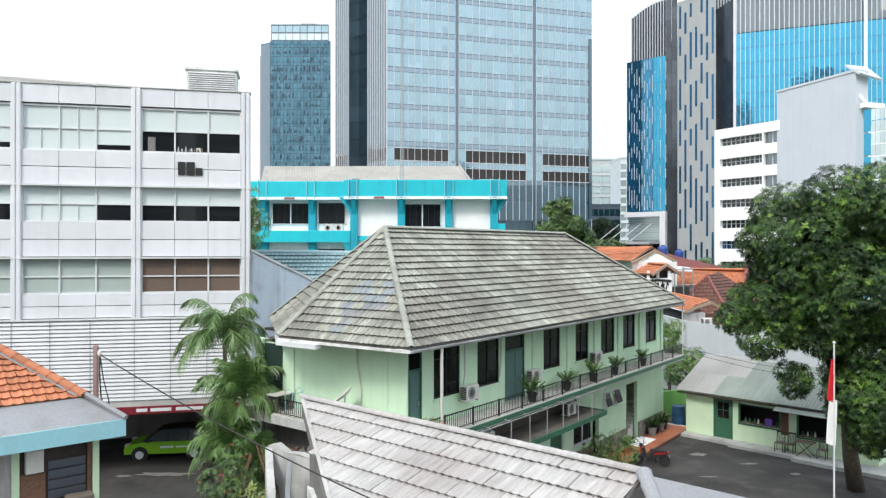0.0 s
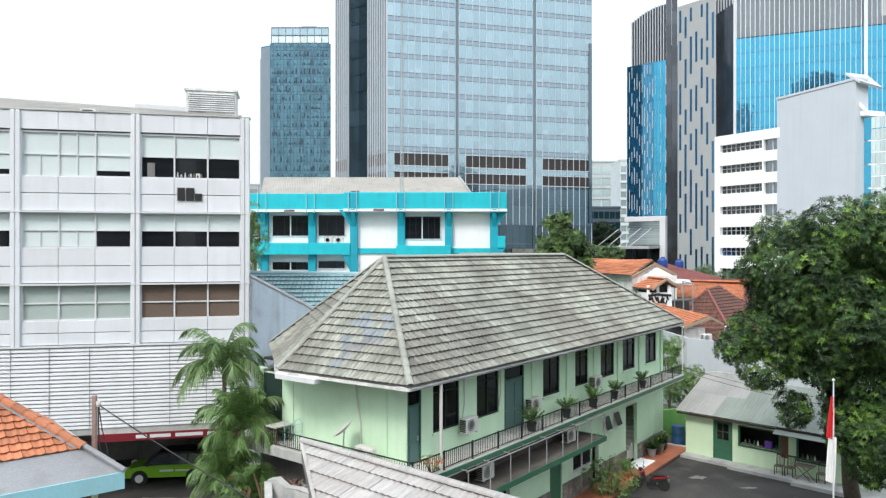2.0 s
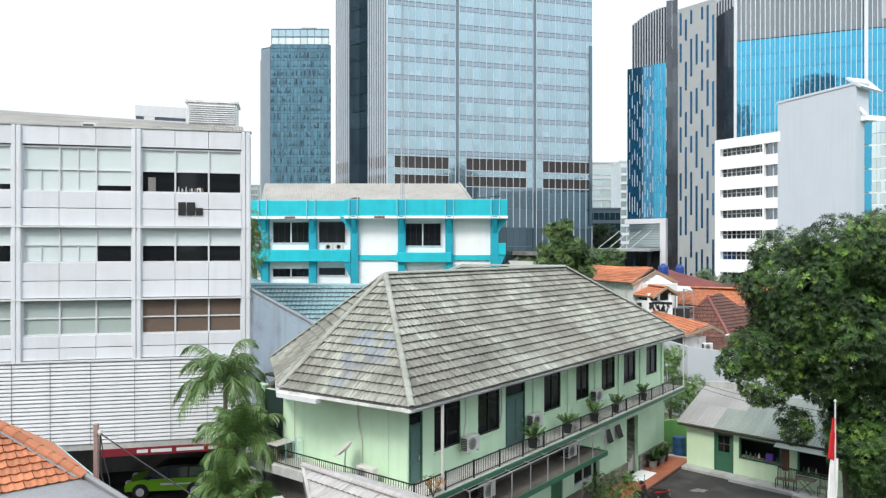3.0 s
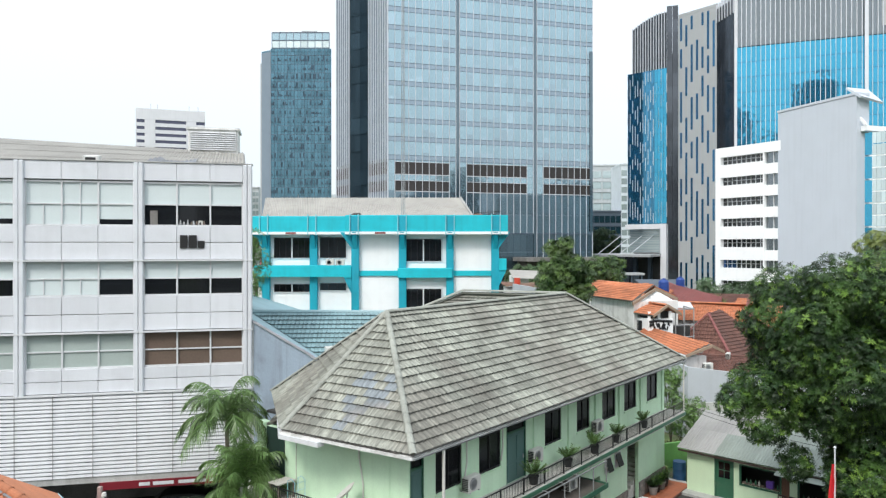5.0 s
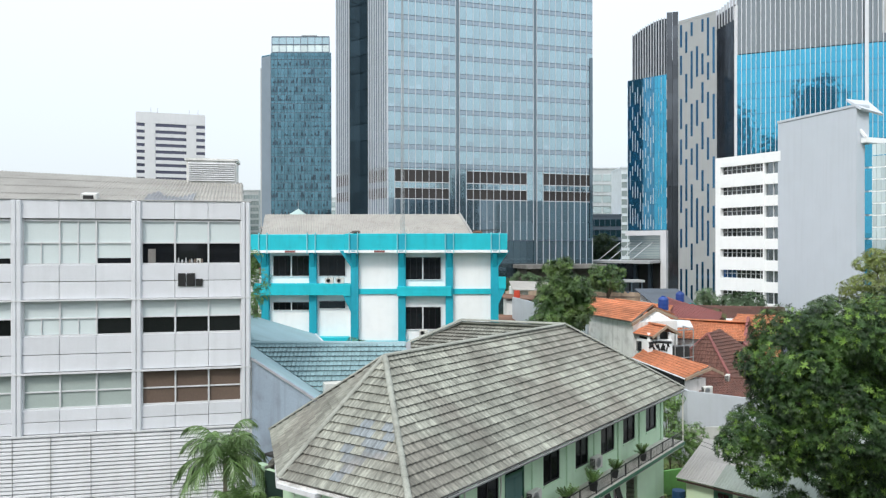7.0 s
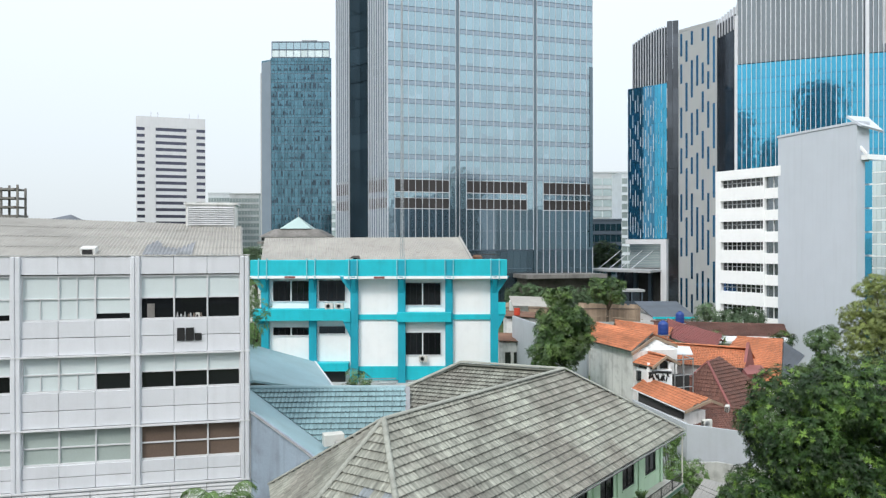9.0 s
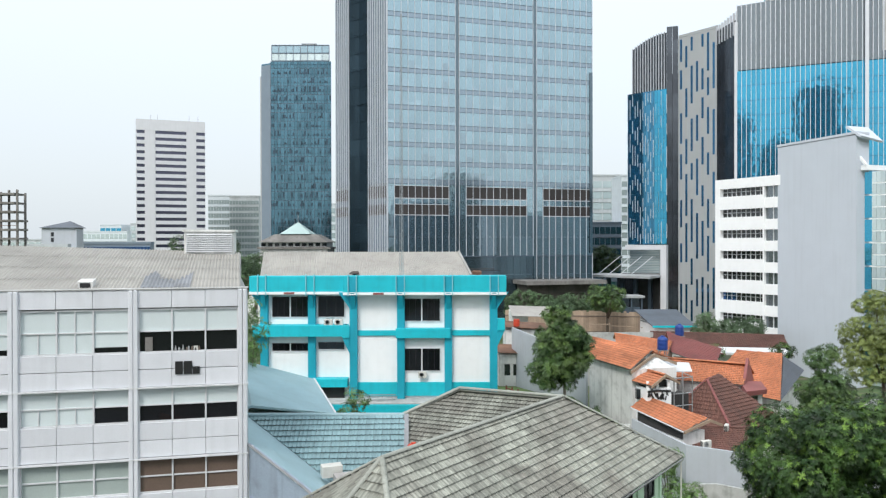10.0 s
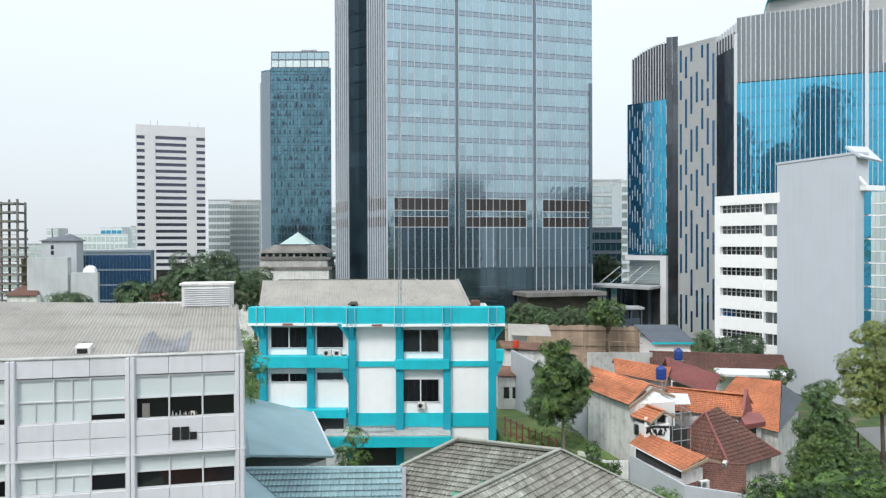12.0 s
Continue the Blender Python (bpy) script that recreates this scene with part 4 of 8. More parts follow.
# ---- middle distance: office block with panels, cyan school block ----
def white_office():
    A = 12.5
    t = thing("office_building", "four-storey office block of white enamelled panels", "building", -18.7, 31.3, 0, A)
    s0, s1 = -10.2, 9.85
    part("wall", Geo().box(s0, s1 - 0.02, 0.35, 0.6, 7.4, 17.2).prism([(s1 - 0.32, 0.6), (s1 - 0.02, 0.6), (s1 - 1.3, 16), (s1 - 1.6, 16)], 0, 17.8).box(s0, s1 - 1.3, 15.7, 16, 0, 17.6), "concrete", t)
    part("ceiling_slab", Geo().box(s0, s1 - 0.4, 0.3, 8, 3.6, 4.0), "concrete_dark", t)
    part("inner_floor", Geo().box(s0, s1 - 0.4, 0.62, 3, 8.0, 8.2).box(s0, s1 - 0.4, 0.62, 3, 11.3, 11.5).box(s0, s1 - 0.4, 0.62, 3, 14.4, 14.6).box(s0, s1 - 1.7, 3, 3.2, 4, 17.2), "interior", t)
    # bays between double columns
    bays = [(-9.95, -5.1), (-4.95, -0.35), (0.06, 4.62), (5.0, 9.42)]
    floors = [(8.62, 10.18, "c"), (11.88, 13.42, "b"), (15.08, 17.02, "a")]
    for x in (-5.02, -0.14, 4.81, 9.62):
        for dx in (-0.19, 0.02):
            part("column", Geo().soft(x + dx, x + dx + 0.19, -0.11, 0.36, 7.45, 17.93, 0.03), "white_panel", t)
    share = {}
    rnd = random.Random(2)
    for bx0, bx1 in bays:
        w = (bx1 - bx0) / 3
        for z0, z1 in ((17.12, 17.95), (13.5, 14.28), (14.3, 15.04), (10.26, 11.02), (11.04, 11.84), (7.5, 8.02), (8.04, 8.58)):
            for i in range(3):
                key = (round(w, 2), round(z1 - z0, 2))
                if key not in share:
                    share[key] = Geo().soft(0.008, w - 0.008, 0, 0.3, 0.008, z1 - z0 - 0.008, 0.012).mesh("panel", "white_panel")
                part("panel", share[key], "white_panel", t, m=pose(bx0 + i * w, 0.02 + rnd.uniform(-0.004, 0.004), z0))
        for z0, z1, f in floors:
            win = part("window", B(bx0 + 0.06, bx1 - 0.06, 0.10, 0.3, z0 - 0.04, z0 + 0.02), "white_frame", t)
            for q in ((bx0 + 0.06, bx1 - 0.06, z1 - 0.02, z1 + 0.05), (bx0, bx0 + 0.06, z0 - 0.04, z1 + 0.05), (bx1 - 0.06, bx1, z0 - 0.04, z1 + 0.05)):
                part("frame", B(q[0], q[1], 0.10, 0.3, q[2], q[3]), "white_frame", win)
            mid = z0 + (z1 - z0) * (0.49 if f != "c" else 0.47)
            for i in range(3):
                xa, xb = bx0 + i * w, bx0 + (i + 1) * w
                if i:
                    part("frame", B(xa - 0.035, xa + 0.035, 0.09, 0.25, z0, z1), "white_frame", win)
                part("transom", B(xa + 0.04, xb - 0.04, 0.12, 0.25, mid - 0.03, mid + 0.03), "white_frame", win)
                last = bx0 == 5.0
                if f == "a":
                    low = mid if last else (z0 + 0.26 if i == 2 else z0 + 0.03)
                    kind = "blind"
                elif f == "b":
                    low = mid if (last or i == 2) else z0 + 0.03
                    kind = "blind"
                else:
                    low, kind = z0 + 0.02, ("blind_brown" if last else "blind_green")
                part("pane", B(xa + 0.03, xb - 0.03, 0.2, 0.21, z0, z1), "win", win) if low > z0 + 0.1 else None
                part("blind", B(xa + 0.03, xb - 0.03, 0.185, 0.195, low, z1), kind, win)
                if f != "c" and low < z0 + 0.1:
                    part("frame", B(xa + w * 0.5 - 0.02, xa + w * 0.5 + 0.02, 0.12, 0.19, z0, z1 if i == 1 and f == "a" else mid), "white_frame", win)
    # small things standing in the window reveals of the top floor
    rr = random.Random(8)
    for x in (6.62, 6.78, 6.95, 7.12, 7.2, 7.35, 7.5, 7.66):
        part("sill_item", Geo().lathe([(0.05, 0), (0.055, 0.06), (0.04, 0.1 + rr.uniform(0, 0.04)), (0.02, 0.15 + rr.uniform(0, 0.1))], 10, (x, 0.14, 15.1)), rr.choice(["blind_green", "steel", "black", "wood", "asbestos"]), t)
    part("sill_box", B(5.3, 5.62, 0.12, 0.18, 15.1, 15.75), "concrete_dark", t, "grey framed box in the window")
    part("sill_box", B(7.42, 7.6, 0.11, 0.18, 15.1, 15.3), "plastic_white", t)
    for z in (7.44, 10.2, 13.46):
        part("drip_edge", B(s0, s1 + 0.02, -0.13, 0.3, z - 0.04, z + 0.03), "white_frame", t)
    part("parapet_cap", B(s0, s1 + 0.02, -0.03, 0.6, 17.955, 18.0), "concrete", t)
    # corrugated roof rising to a ridge, with a plant housing on it
    ra, rb, rc, rd = (Vector(v) for v in ((s0, 0.6, 17.85), (s1 - 0.35, 0.6, 17.85), (s1 - 0.85, 8.3, 19.55), (s0, 8.3, 20.2)))
    for k in range(4):
        lo, hi, lap = k / 4, (k + 1.06) / 4, Vector((0, 0, 0.02))
        corrugated(t, "corrugated_roof", ra.lerp(rd, lo) + lap, rb.lerp(rc, lo) + lap, rb.lerp(rc, min(1, hi)), ra.lerp(rd, min(1, hi)), "asbestos", 115, amp=0.06)
    part("roof_board", Geo().slab([(s0, 0.6, 17.75), (s1 - 0.35, 0.6, 17.75), (s1 - 0.85, 8.3, 19.3), (s0, 8.3, 19.3)], 0.05), "concrete_dark", t)
    part("back_roof", Geo().slab([(s0, 8.3, 20.2), (s1 - 0.85, 8.3, 19.55), (s1 - 1.4, 16.2, 17.6), (s0, 16.2, 17.6)], 0.1), "asbestos", t)
    part("gable_wall", Geo().rings([[(s1 - 0.38, 0.5, 17.5), (s1 - 0.88, 8.3, 19.5), (s1 - 1.45, 16, 17.5)], [(s1 - 0.3, 0.5, 17.5), (s1 - 0.8, 8.3, 19.5), (s1 - 1.35, 16, 17.5)]]), "concrete", t)
    # a jagged run of dark worn sheet, lying on the waves
    patch, rim = Geo(), [0.30, 0.38, 0.40, 0.33, 0.26, 0.24, 0.22, 0.22, 0.21, 0.23, 0.26, 0.31, 0.38, 0.36]
    n0, nrm = round(0.768 * 230), (rb - ra).cross(rd - ra).normalized()
    for i in range(26):
        top_v = rim[i // 2] + 0.02 * math.sin(i * 2.3)
        q = []
        for j, v in ((0, 0.04), (1, 0.04), (1, top_v), (0, top_v)):
            u = (n0 + i + j) / 230
            q.append(ra.lerp(rb, u).lerp(rd.lerp(rc, u), v) + nrm * (0.05 + (0.06 if (n0 + i + j) % 2 else 0)))
        patch.poly(q)
    part("roof_patch", patch, "asbestos_dark", t, "dark worn patch of roof sheet")
    part("roof_hatch", Geo().slab([(2.2, 1.05, 18.30), (2.85, 1.05, 18.30), (2.85, 1.7, 18.42), (2.2, 1.7, 18.42)], 0.36), "white_old", t)
    part("hatch_opening", B(2.3, 2.75, 1.06, 1.2, 18.02, 18.25), "black", t)
    v = part("plant_housing", Geo().soft(6.0, 8.72, 7.6, 9.4, 19.0, 20.75, 0.04).box(5.9, 8.82, 7.5, 9.5, 20.75, 20.87), "white_old", t)
    for k in range(9):
        part("louvre", Geo().slab([(6.1, 7.5, 19.6 + k * 0.12), (8.62, 7.5, 19.6 + k * 0.12), (8.62, 7.6, 19.69 + k * 0.12), (6.1, 7.6, 19.69 + k * 0.12)], 0.02), "white_frame", v)
    # louvred screen over the car port
    sc = part("louvre_screen", Geo().box(s0, s1 - 0.2, 0.12, 0.2, 3.75, 7.42), "white_frame", t)
    n = 21
    sl = Geo().rings([[(x, -0.10, 0.0), (x, -0.085, 0.10), (x, 0.03, 0.155), (x, 0.05, 0.13), (x, -0.06, 0.08), (x, -0.075, -0.01)] for x in (0, s1 - 0.1 - s0)]).mesh("slat", "white_slat")
    for k in range(n):
        part("slat", sl, "white_slat", sc, m=pose(s0, 0, 3.72 + k * 0.1745))
    for x in (-6.5, -3.6, -0.3, 1.25, 2.9, 4.75, 6.3, 7.9):
        part("rib", B(x - 0.011, x + 0.011, -0.12, -0.09, 3.7, 7.42), "steel", sc)
    part("beam", B(s0, s1 - 0.1, -0.05, 0.5, 3.42, 3.7), "concrete", t)
    sg = part("sign_board", B(3.2, 9.3, -0.12, -0.02, 3.08, 3.42), "red_sign", t, "dark red sign board with white lettering bars")
    for x0, x1 in ((4.85, 5.32), (5.45, 6.35), (6.55, 7.75), (7.95, 8.35)):
        part("lettering_bar", B(x0, x1, -0.135, -0.121, 3.18, 3.33), "white_frame", sg)
    num = part("number_plate", B(6.62, 6.95, -0.04, 0.0, 14.02, 14.62), "black", t, "dark relief bars standing for the building number")
    part("number_bar", B(7.0, 7.36, -0.04, 0.0, 14.02, 14.62), "black", num)
    part("number_bar", B(7.4, 7.7, -0.04, 0.0, 14.02, 14.36), "black", num)
    # the open ground floor
    part("back_wall", B(s0, s1 - 0.7, 8.0, 8.3, 0, 3.6), "concrete_dark", t)
    for x in (-8, -2.5, 9.5):
        part("pillar", B(x - 0.25, x + 0.25, 0.5, 1.0, 0, 3.6), "concrete", t)


white_office()


def cyan_block():
    Y0 = 67.6
    t = thing("school_building", "white three-storey block with bright cyan beams", "building", 0, Y0)
    xL, xJ, xR = -17.6, -8.9, 5.1
    for w in ((xL, xJ + 0.3, 1.15, 1.4), (xJ, xR - 0.1, 0.1, 0.35), (xL, xL + 0.25, 1.4, 13.7), (xR - 0.35, xR - 0.1, 0.35, 13.7), (xL, xR - 0.1, 13.7, 14), (xJ - 0.05, xJ + 0.2, 0.36, 1.14)):
        part("wall", B(*w, 0, 16.2), "white_wall", t)

    def band(x0, x1, y, z0, z1, out=0.9, cap=True):
        part("beam", Geo().soft(x0, x1, y - out, y + 0.2, z0, z1, 0.04), "cyan", t)
        if cap:
            part("ledge", B(x0 - 0.02, x1 + 0.02, y - out - 0.06, y + 0.1, z0 - 0.25, z0), "white_wall", t)

    band(-18.4, xJ, 1.0, 15.55, 17.05, 1.1)
    band(xJ - 0.4, 6.0, 0.0, 15.55, 17.1, 1.1)
    band(-18.2, xJ - 0.2, 1.0, 11.25, 12.35, 1.0, False)
    band(xJ - 0.5, xJ, 0.9, 11.25, 12.35, 1.0, False)
    band(-18.2, xJ - 0.2, 1.0, 6.4, 7.2, 0.9, False)
    for x0, x1 in ((xJ, xR),):
        part("beam", B(x0, x1, -0.06, 0.2, 11.35, 11.85), "cyan", t)
        part("beam", B(x0, x1, -0.06, 0.2, 5.6, 6.9), "cyan", t)
    band(-4.4, 0.75, 0.0, 11.2, 12.1, 0.75, False)
    part("beam", Geo().soft(-11.0, 0.9, -2.4, 0.1, 4.3, 5.3, 0.05), "cyan", t)
    part("canopy_roof", B(-11.0, 0.85, -2.35, 0.0, 5.32, 5.4), "concrete", t)
    for x in (-17.2, -12.6, -8.45, -3.95, 0.55, 4.85):
        y = 1.05 if x < -9 else 0.0
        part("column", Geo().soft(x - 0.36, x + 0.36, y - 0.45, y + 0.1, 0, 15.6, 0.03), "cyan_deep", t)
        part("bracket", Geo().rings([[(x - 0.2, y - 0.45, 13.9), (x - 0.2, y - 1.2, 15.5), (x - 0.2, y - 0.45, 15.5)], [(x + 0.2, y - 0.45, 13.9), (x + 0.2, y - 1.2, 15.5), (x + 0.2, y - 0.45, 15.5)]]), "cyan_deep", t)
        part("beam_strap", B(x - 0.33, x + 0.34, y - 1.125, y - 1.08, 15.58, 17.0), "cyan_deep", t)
        for dx in (-0.42, 0.36):
            part("fin", B(x + dx, x + dx + 0.07, y - 1.3, y - 1.0, 15.2, 17.2), "cyan_pale", t)

    # brackets that flare sideways at the corners
    for x, s, y, z in ((-17.5, -1, 1.0, 15.5), (-8.8, -1, 0.0, 15.5), (5.2, 1, 0.0, 15.5), (-17.5, -1, 1.0, 11.2), (-8.8, -1, 0.0, 11.2), (5.2, 1, 0.0, 11.9)):
        w = 1.05 if z > 14 else 0.7
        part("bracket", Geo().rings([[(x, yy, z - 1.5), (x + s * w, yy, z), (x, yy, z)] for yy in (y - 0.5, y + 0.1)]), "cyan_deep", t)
        if z < 14:
            part("beam_end", B(min(x, x + s * w), max(x, x + s * w), y - 0.6, y + 0.1, z, z + 1.1), "cyan", t)
    for x, y in ((-14.6, 1.0), (-6.0, 0.0)):
        part("ledge_marking", B(x - 0.5, x + 0.5, y - 1.18, y - 1.165, 15.33, 15.52), "tile_red", t, "small faded red painted bar")

    def window(x0, x1, z0, z1, y, n=2):
        w = part("window", Geo().box(x0 - 0.06, x1 + 0.06, y - 0.1, y + 0.1, z0 - 0.08, z0), "white_frame", t)
        part("lintel", B(x0 - 0.06, x1 + 0.06, y - 0.1, y + 0.1, z1, z1 + 0.06), "white_frame", w)
        for i in range(n):
            a, b = x0 + (x1 - x0) * i / n, x0 + (x1 - x0) * (i + 1) / n
            part("pane", B(a + 0.05, b - 0.05, y - 0.05, y - 0.02, z0, z1), "win", w)
            part("frame", B(a - 0.06, a + 0.06, y - 0.12, y, z0, z1), "white_frame", w)
            for k in (1, 2):
                part("bar", B(a + (b - a) * k / 3 - 0.02, a + (b - a) * k / 3 + 0.02, y - 0.07, y - 0.05, z0, z1), "dark_metal", w)
        part("frame", B(x1 - 0.06, x1 + 0.06, y - 0.12, y, z0, z1), "white_frame", w)

    window(-16.55, -12.95, 13.05, 15.0, 1.15)
    window(-12.1, -9.45, 13.05, 15.05, 1.15, 1)
    window(-16.55, -12.95, 9.75, 10.5, 1.15)
    window(-12.1, -9.45, 9.9, 10.6, 1.15, 1)
    window(-3.75, -0.2, 12.75, 14.85, 0.1)
    window(-3.75, -0.2, 8.0, 10.1, 0.1)
    # dark sheets on the wall stand in for the shade under the beams
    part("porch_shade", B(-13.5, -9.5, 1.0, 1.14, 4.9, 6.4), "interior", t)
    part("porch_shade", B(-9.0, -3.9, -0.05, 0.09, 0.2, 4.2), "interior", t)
    # roof and its mast
    corrugated(t, "roof", (-17.7, 1.2, 17.0), (2.8, 1.2, 17.0), (1.7, 6.6, 19.25), (-18.7, 6.6, 19.25), "asbestos", 120, amp=0.06)
    part("back_roof", Geo().slab([(-18.7, 6.6, 19.25), (1.7, 6.6, 19.25), (0.7, 12, 16.8), (-18.7, 12, 16.8)], 0.06), "asbestos", t)
    part("gable_wall", Geo().rings([[(2.7, 1.3, 16.3), (1.62, 6.6, 19.1), (0.6, 12, 16.3)], [(2.6, 1.3, 16.3), (1.52, 6.6, 19.1), (0.5, 12, 16.3)]]), "white_old", t)
    part("barge_board", Geo().slab([(2.68, 1.15, 17.14), (2.9, 1.15, 17.14), (1.8, 6.6, 19.38), (1.58, 6.6, 19.38)], 0.22), "asbestos_pale", t, "pale cement barge board")
    part("roof_deck", B(-17.3, 4.8, 1.3, 12, 16.3, 16.4), "concrete", t)
    part("roof_vent", Geo().box(-8.7, -8.3, 1.0, 1.4, 16.9, 17.25).slab([(-9.0, 0.7, 17.25), (-8.0, 0.7, 17.25), (-8.2, 1.6, 17.45), (-8.8, 1.6, 17.45)], 0.05), "wood_dark", t)
    part("roof_tank", Geo().lathe([(0.5, 0), (0.53, 0.9), (0.3, 1.05)], 14, (3.4, 3.5, 16.4)), "rust", t, "small rust-brown roof tank")
    part("deck_rail", Geo().tube([(2.9, 3.0, 17.5), (5.4, 0.4, 17.5)], 0.04, 5).tube([(2.2, 6.0, 17.5), (5.4, 6.0, 17.5)], 0.04, 5), "dark_metal", t)
    part("roof_void", B(-17.3, 4.8, 1.3, 12, 15.9, 16.3), "concrete_dark", t)
    mast = part("mast", Geo(), "steel", t, "slim lattice antenna mast")
    for dx, dy in ((-0.17, -0.17), (0.17, -0.17), (0, 0.2)):
        part("mast_leg", Geo().tube([(-3.9 + dx, 0.2 + dy, 16.4), (-3.9 + dx * 0.4, 0.2 + dy * 0.4, 42.0)], 0.026, 4), "steel", mast)
    lat = Geo()
    for k in range(40):
        z, s = 16.6 + k * 0.63, 1 - 0.6 * k / 40
        lat.tube([(-3.9 - 0.17 * s, 0.03, z), (-3.9 + 0.17 * s, 0.03, z + 0.3)], 0.014, 3)
        lat.tube([(-3.9 + 0.17 * s, 0.03, z + 0.3), (-3.9 - 0.17 * s, 0.03, z + 0.63)], 0.014, 3)
    part("lattice", lat, "steel", mast)


cyan_block()


# ---- tiled roofs ----
def inside(pt, poly):
    c, j = False, len(poly) - 1
    for i in range(len(poly)):
        (xi, yi), (xj, yj) = poly[i], poly[j]
        if (yi > pt[1]) != (yj > pt[1]) and pt[0] < (xj - xi) * (pt[1] - yi) / (yj - yi) + xi:
            c = not c
        j = i
    return c


def tile_face(parent, a, b, pts, material, course=0.37, wide=1.0, waves=4, amp=0.02, lip=0.062, limit=0, shift=0.5, smooth=False, patches=(), faded_as="tile_bluish"):
    """Tiles on one roof face. a, b: left and right end of its eave; pts: the corners of the face. Whole tiles are pieces up to the limit, the rest one mesh."""
    a, b = Vector(a), Vector(b)
    x = (b - a).normalized()
    nrm = x.cross((Vector(pts[-1]) - a)).normalized()
    nrm = nrm if nrm.z > 0 else -nrm
    y = nrm.cross(x)
    flat = [((Vector(p) - a).dot(x), (Vector(p) - a).dot(y)) for p in pts]
    m = Matrix((x, y, nrm)).transposed().to_4x4()
    m.translation = a
    # an under-sheet keeps the face tight
    part("underlay", Geo().slab([m @ Vector((u, v, -0.02)) for u, v in (flat if sum((flat[i][0] - flat[i - 1][0]) * (flat[i][1] + flat[i - 1][1]) for i in range(len(flat))) < 0 else flat[::-1])], 0.08), "concrete_dark", parent)
    n = waves * 3
    prof = [amp * (math.cos(2 * math.pi * waves * i / n) * 0.9 + 0.1) for i in range(n + 1)]

    def strip(g, u0, v0, cols):
        for i in cols:
            p, q = u0 + wide * i / n, u0 + wide * (i + 1) / n
            za, zb = prof[i] + lip, prof[i + 1] + lip
            k = len(g.v)
            g.v += [(p, v0 + 0.004, za - 0.028), (q, v0 + 0.004, zb - 0.028), (q, v0, zb), (p, v0, za), (q, v0 + course * 1.05, zb - lip), (p, v0 + course * 1.05, za - lip)]
            g.f += [(k, k + 1, k + 2, k + 3), (k + 3, k + 2, k + 4, k + 5), (k + 1, k, k + 5, k + 4)]

    def cut(g, u0, v0):
        """The part of one tile that lies on the face, column by column."""
        for i in range(n):
            p, q = u0 + wide * i / n, u0 + wide * (i + 1) / n
            hit = [j for j in range(8) if inside(((p + q) / 2, v0 + course * (j + 0.5) / 8), flat)]
            if not hit:
                continue
            f0, f1 = hit[0] / 8, (hit[-1] + 1) / 8 * (1.05 if hit[-1] == 7 else 1.0)
            za, zb = prof[i] + lip, prof[i + 1] + lip
            k = len(g.v)
            g.v += [(p, v0 + course * f0 + 0.004, za - lip * f0 - 0.028), (q, v0 + course * f0 + 0.004, zb - lip * f0 - 0.028), (q, v0 + course * f0, zb - lip * f0), (p, v0 + course * f0, za - lip * f0),
                    (q, v0 + course * f1, zb - lip * f1), (p, v0 + course * f1, za - lip * f1)]
            g.f += [(k, k + 1, k + 2, k + 3), (k + 3, k + 2, k + 4, k + 5), (k + 1, k, k + 5, k + 4)]

    whole = Geo()
    strip(whole, 0, 0, range(n))
    whole.v = [(p[0] * (1 - 0.016 / wide), p[1], p[2]) for p in whole.v]
    whole = whole.mesh("tile", material, smooth)
    rest, faded = Geo(), Geo()
    u_lo, u_hi = min(f[0] for f in flat), max(f[0] for f in flat)
    v_hi = max(f[1] for f in flat)
    made, r = 0, 0
    while r * course < v_hi:
        v0 = r * course
        u0 = u_lo - wide + (wide * shift if r % 2 else 0)
        while u0 < u_hi:
            cols = [i for i in range(n) if inside((u0 + wide * (i + 0.5) / n, v0 + course * 0.5), flat)]
            if len(cols) == n and made < limit:
                part("tile", whole, material, parent, m=m @ pose(u0, v0, 0, 0, 0, 0) @ pose(0, 0, random.uniform(0, 0.006), random.uniform(-0.4, 0.4), random.uniform(-0.15, 0.15), 0))
                made += 1
            elif cols or any(inside((u0 + wide * i, v0 + course * j), flat) for i in (0, 0.5, 1) for j in (0.05, 0.95)):
                old = any(((u0 + wide / 2 - a0) / b0) ** 2 + ((v0 - c0) / d0) ** 2 < 1 for a0, c0, b0, d0 in patches)
                goes = faded if old and (r * 7 + int(u0 / wide)) % 3 else rest
                strip(goes, u0, v0, cols) if len(cols) == n else cut(goes, u0, v0)
            u0 += wide
        r += 1
    if rest.v:
        part("tiles", rest, material, parent, kind="stuff", smooth=smooth, m=m)
    if faded.v:
        part("faded_tiles", faded, faded_as, parent, kind="stuff", m=m)
    return m


def hip_cap(parent, p, q, material, r=0.11, name="ridge_cap", n=None):
    """A row of half-round caps along a ridge or hip."""
    p, q = Vector(p), Vector(q)
    d = q - p
    n = n or max(2, round(d.length / 0.42))
    x = d.normalized()
    s = x.cross(Vector((0, 0, 1))).normalized()
    up = s.cross(x)
    step = d.length / n
    one = Geo().rings([[(f, r * 1.25 * k * math.cos(t), r * k * math.sin(t) + 0.04) for t in span(math.pi, 0, 6)] for f, k in ((0, 1.0), (step * 1.06, 0.86))], loop=False, caps=False).mesh(name, material)
    for i in range(n):
        m = Matrix((x, s, up)).transposed().to_4x4()
        m.translation = p + d * i / n
        part(name, one, material, parent, m=m)


# ---- the green two-storey building ----
U, N = Vector((0.6157, 0.788, 0)), Vector((-0.788, 0.6157, 0))
O = Vector((-1.01, 22.34, 0))
GREEN_ANGLE = math.degrees(math.atan2(U.y, U.x))


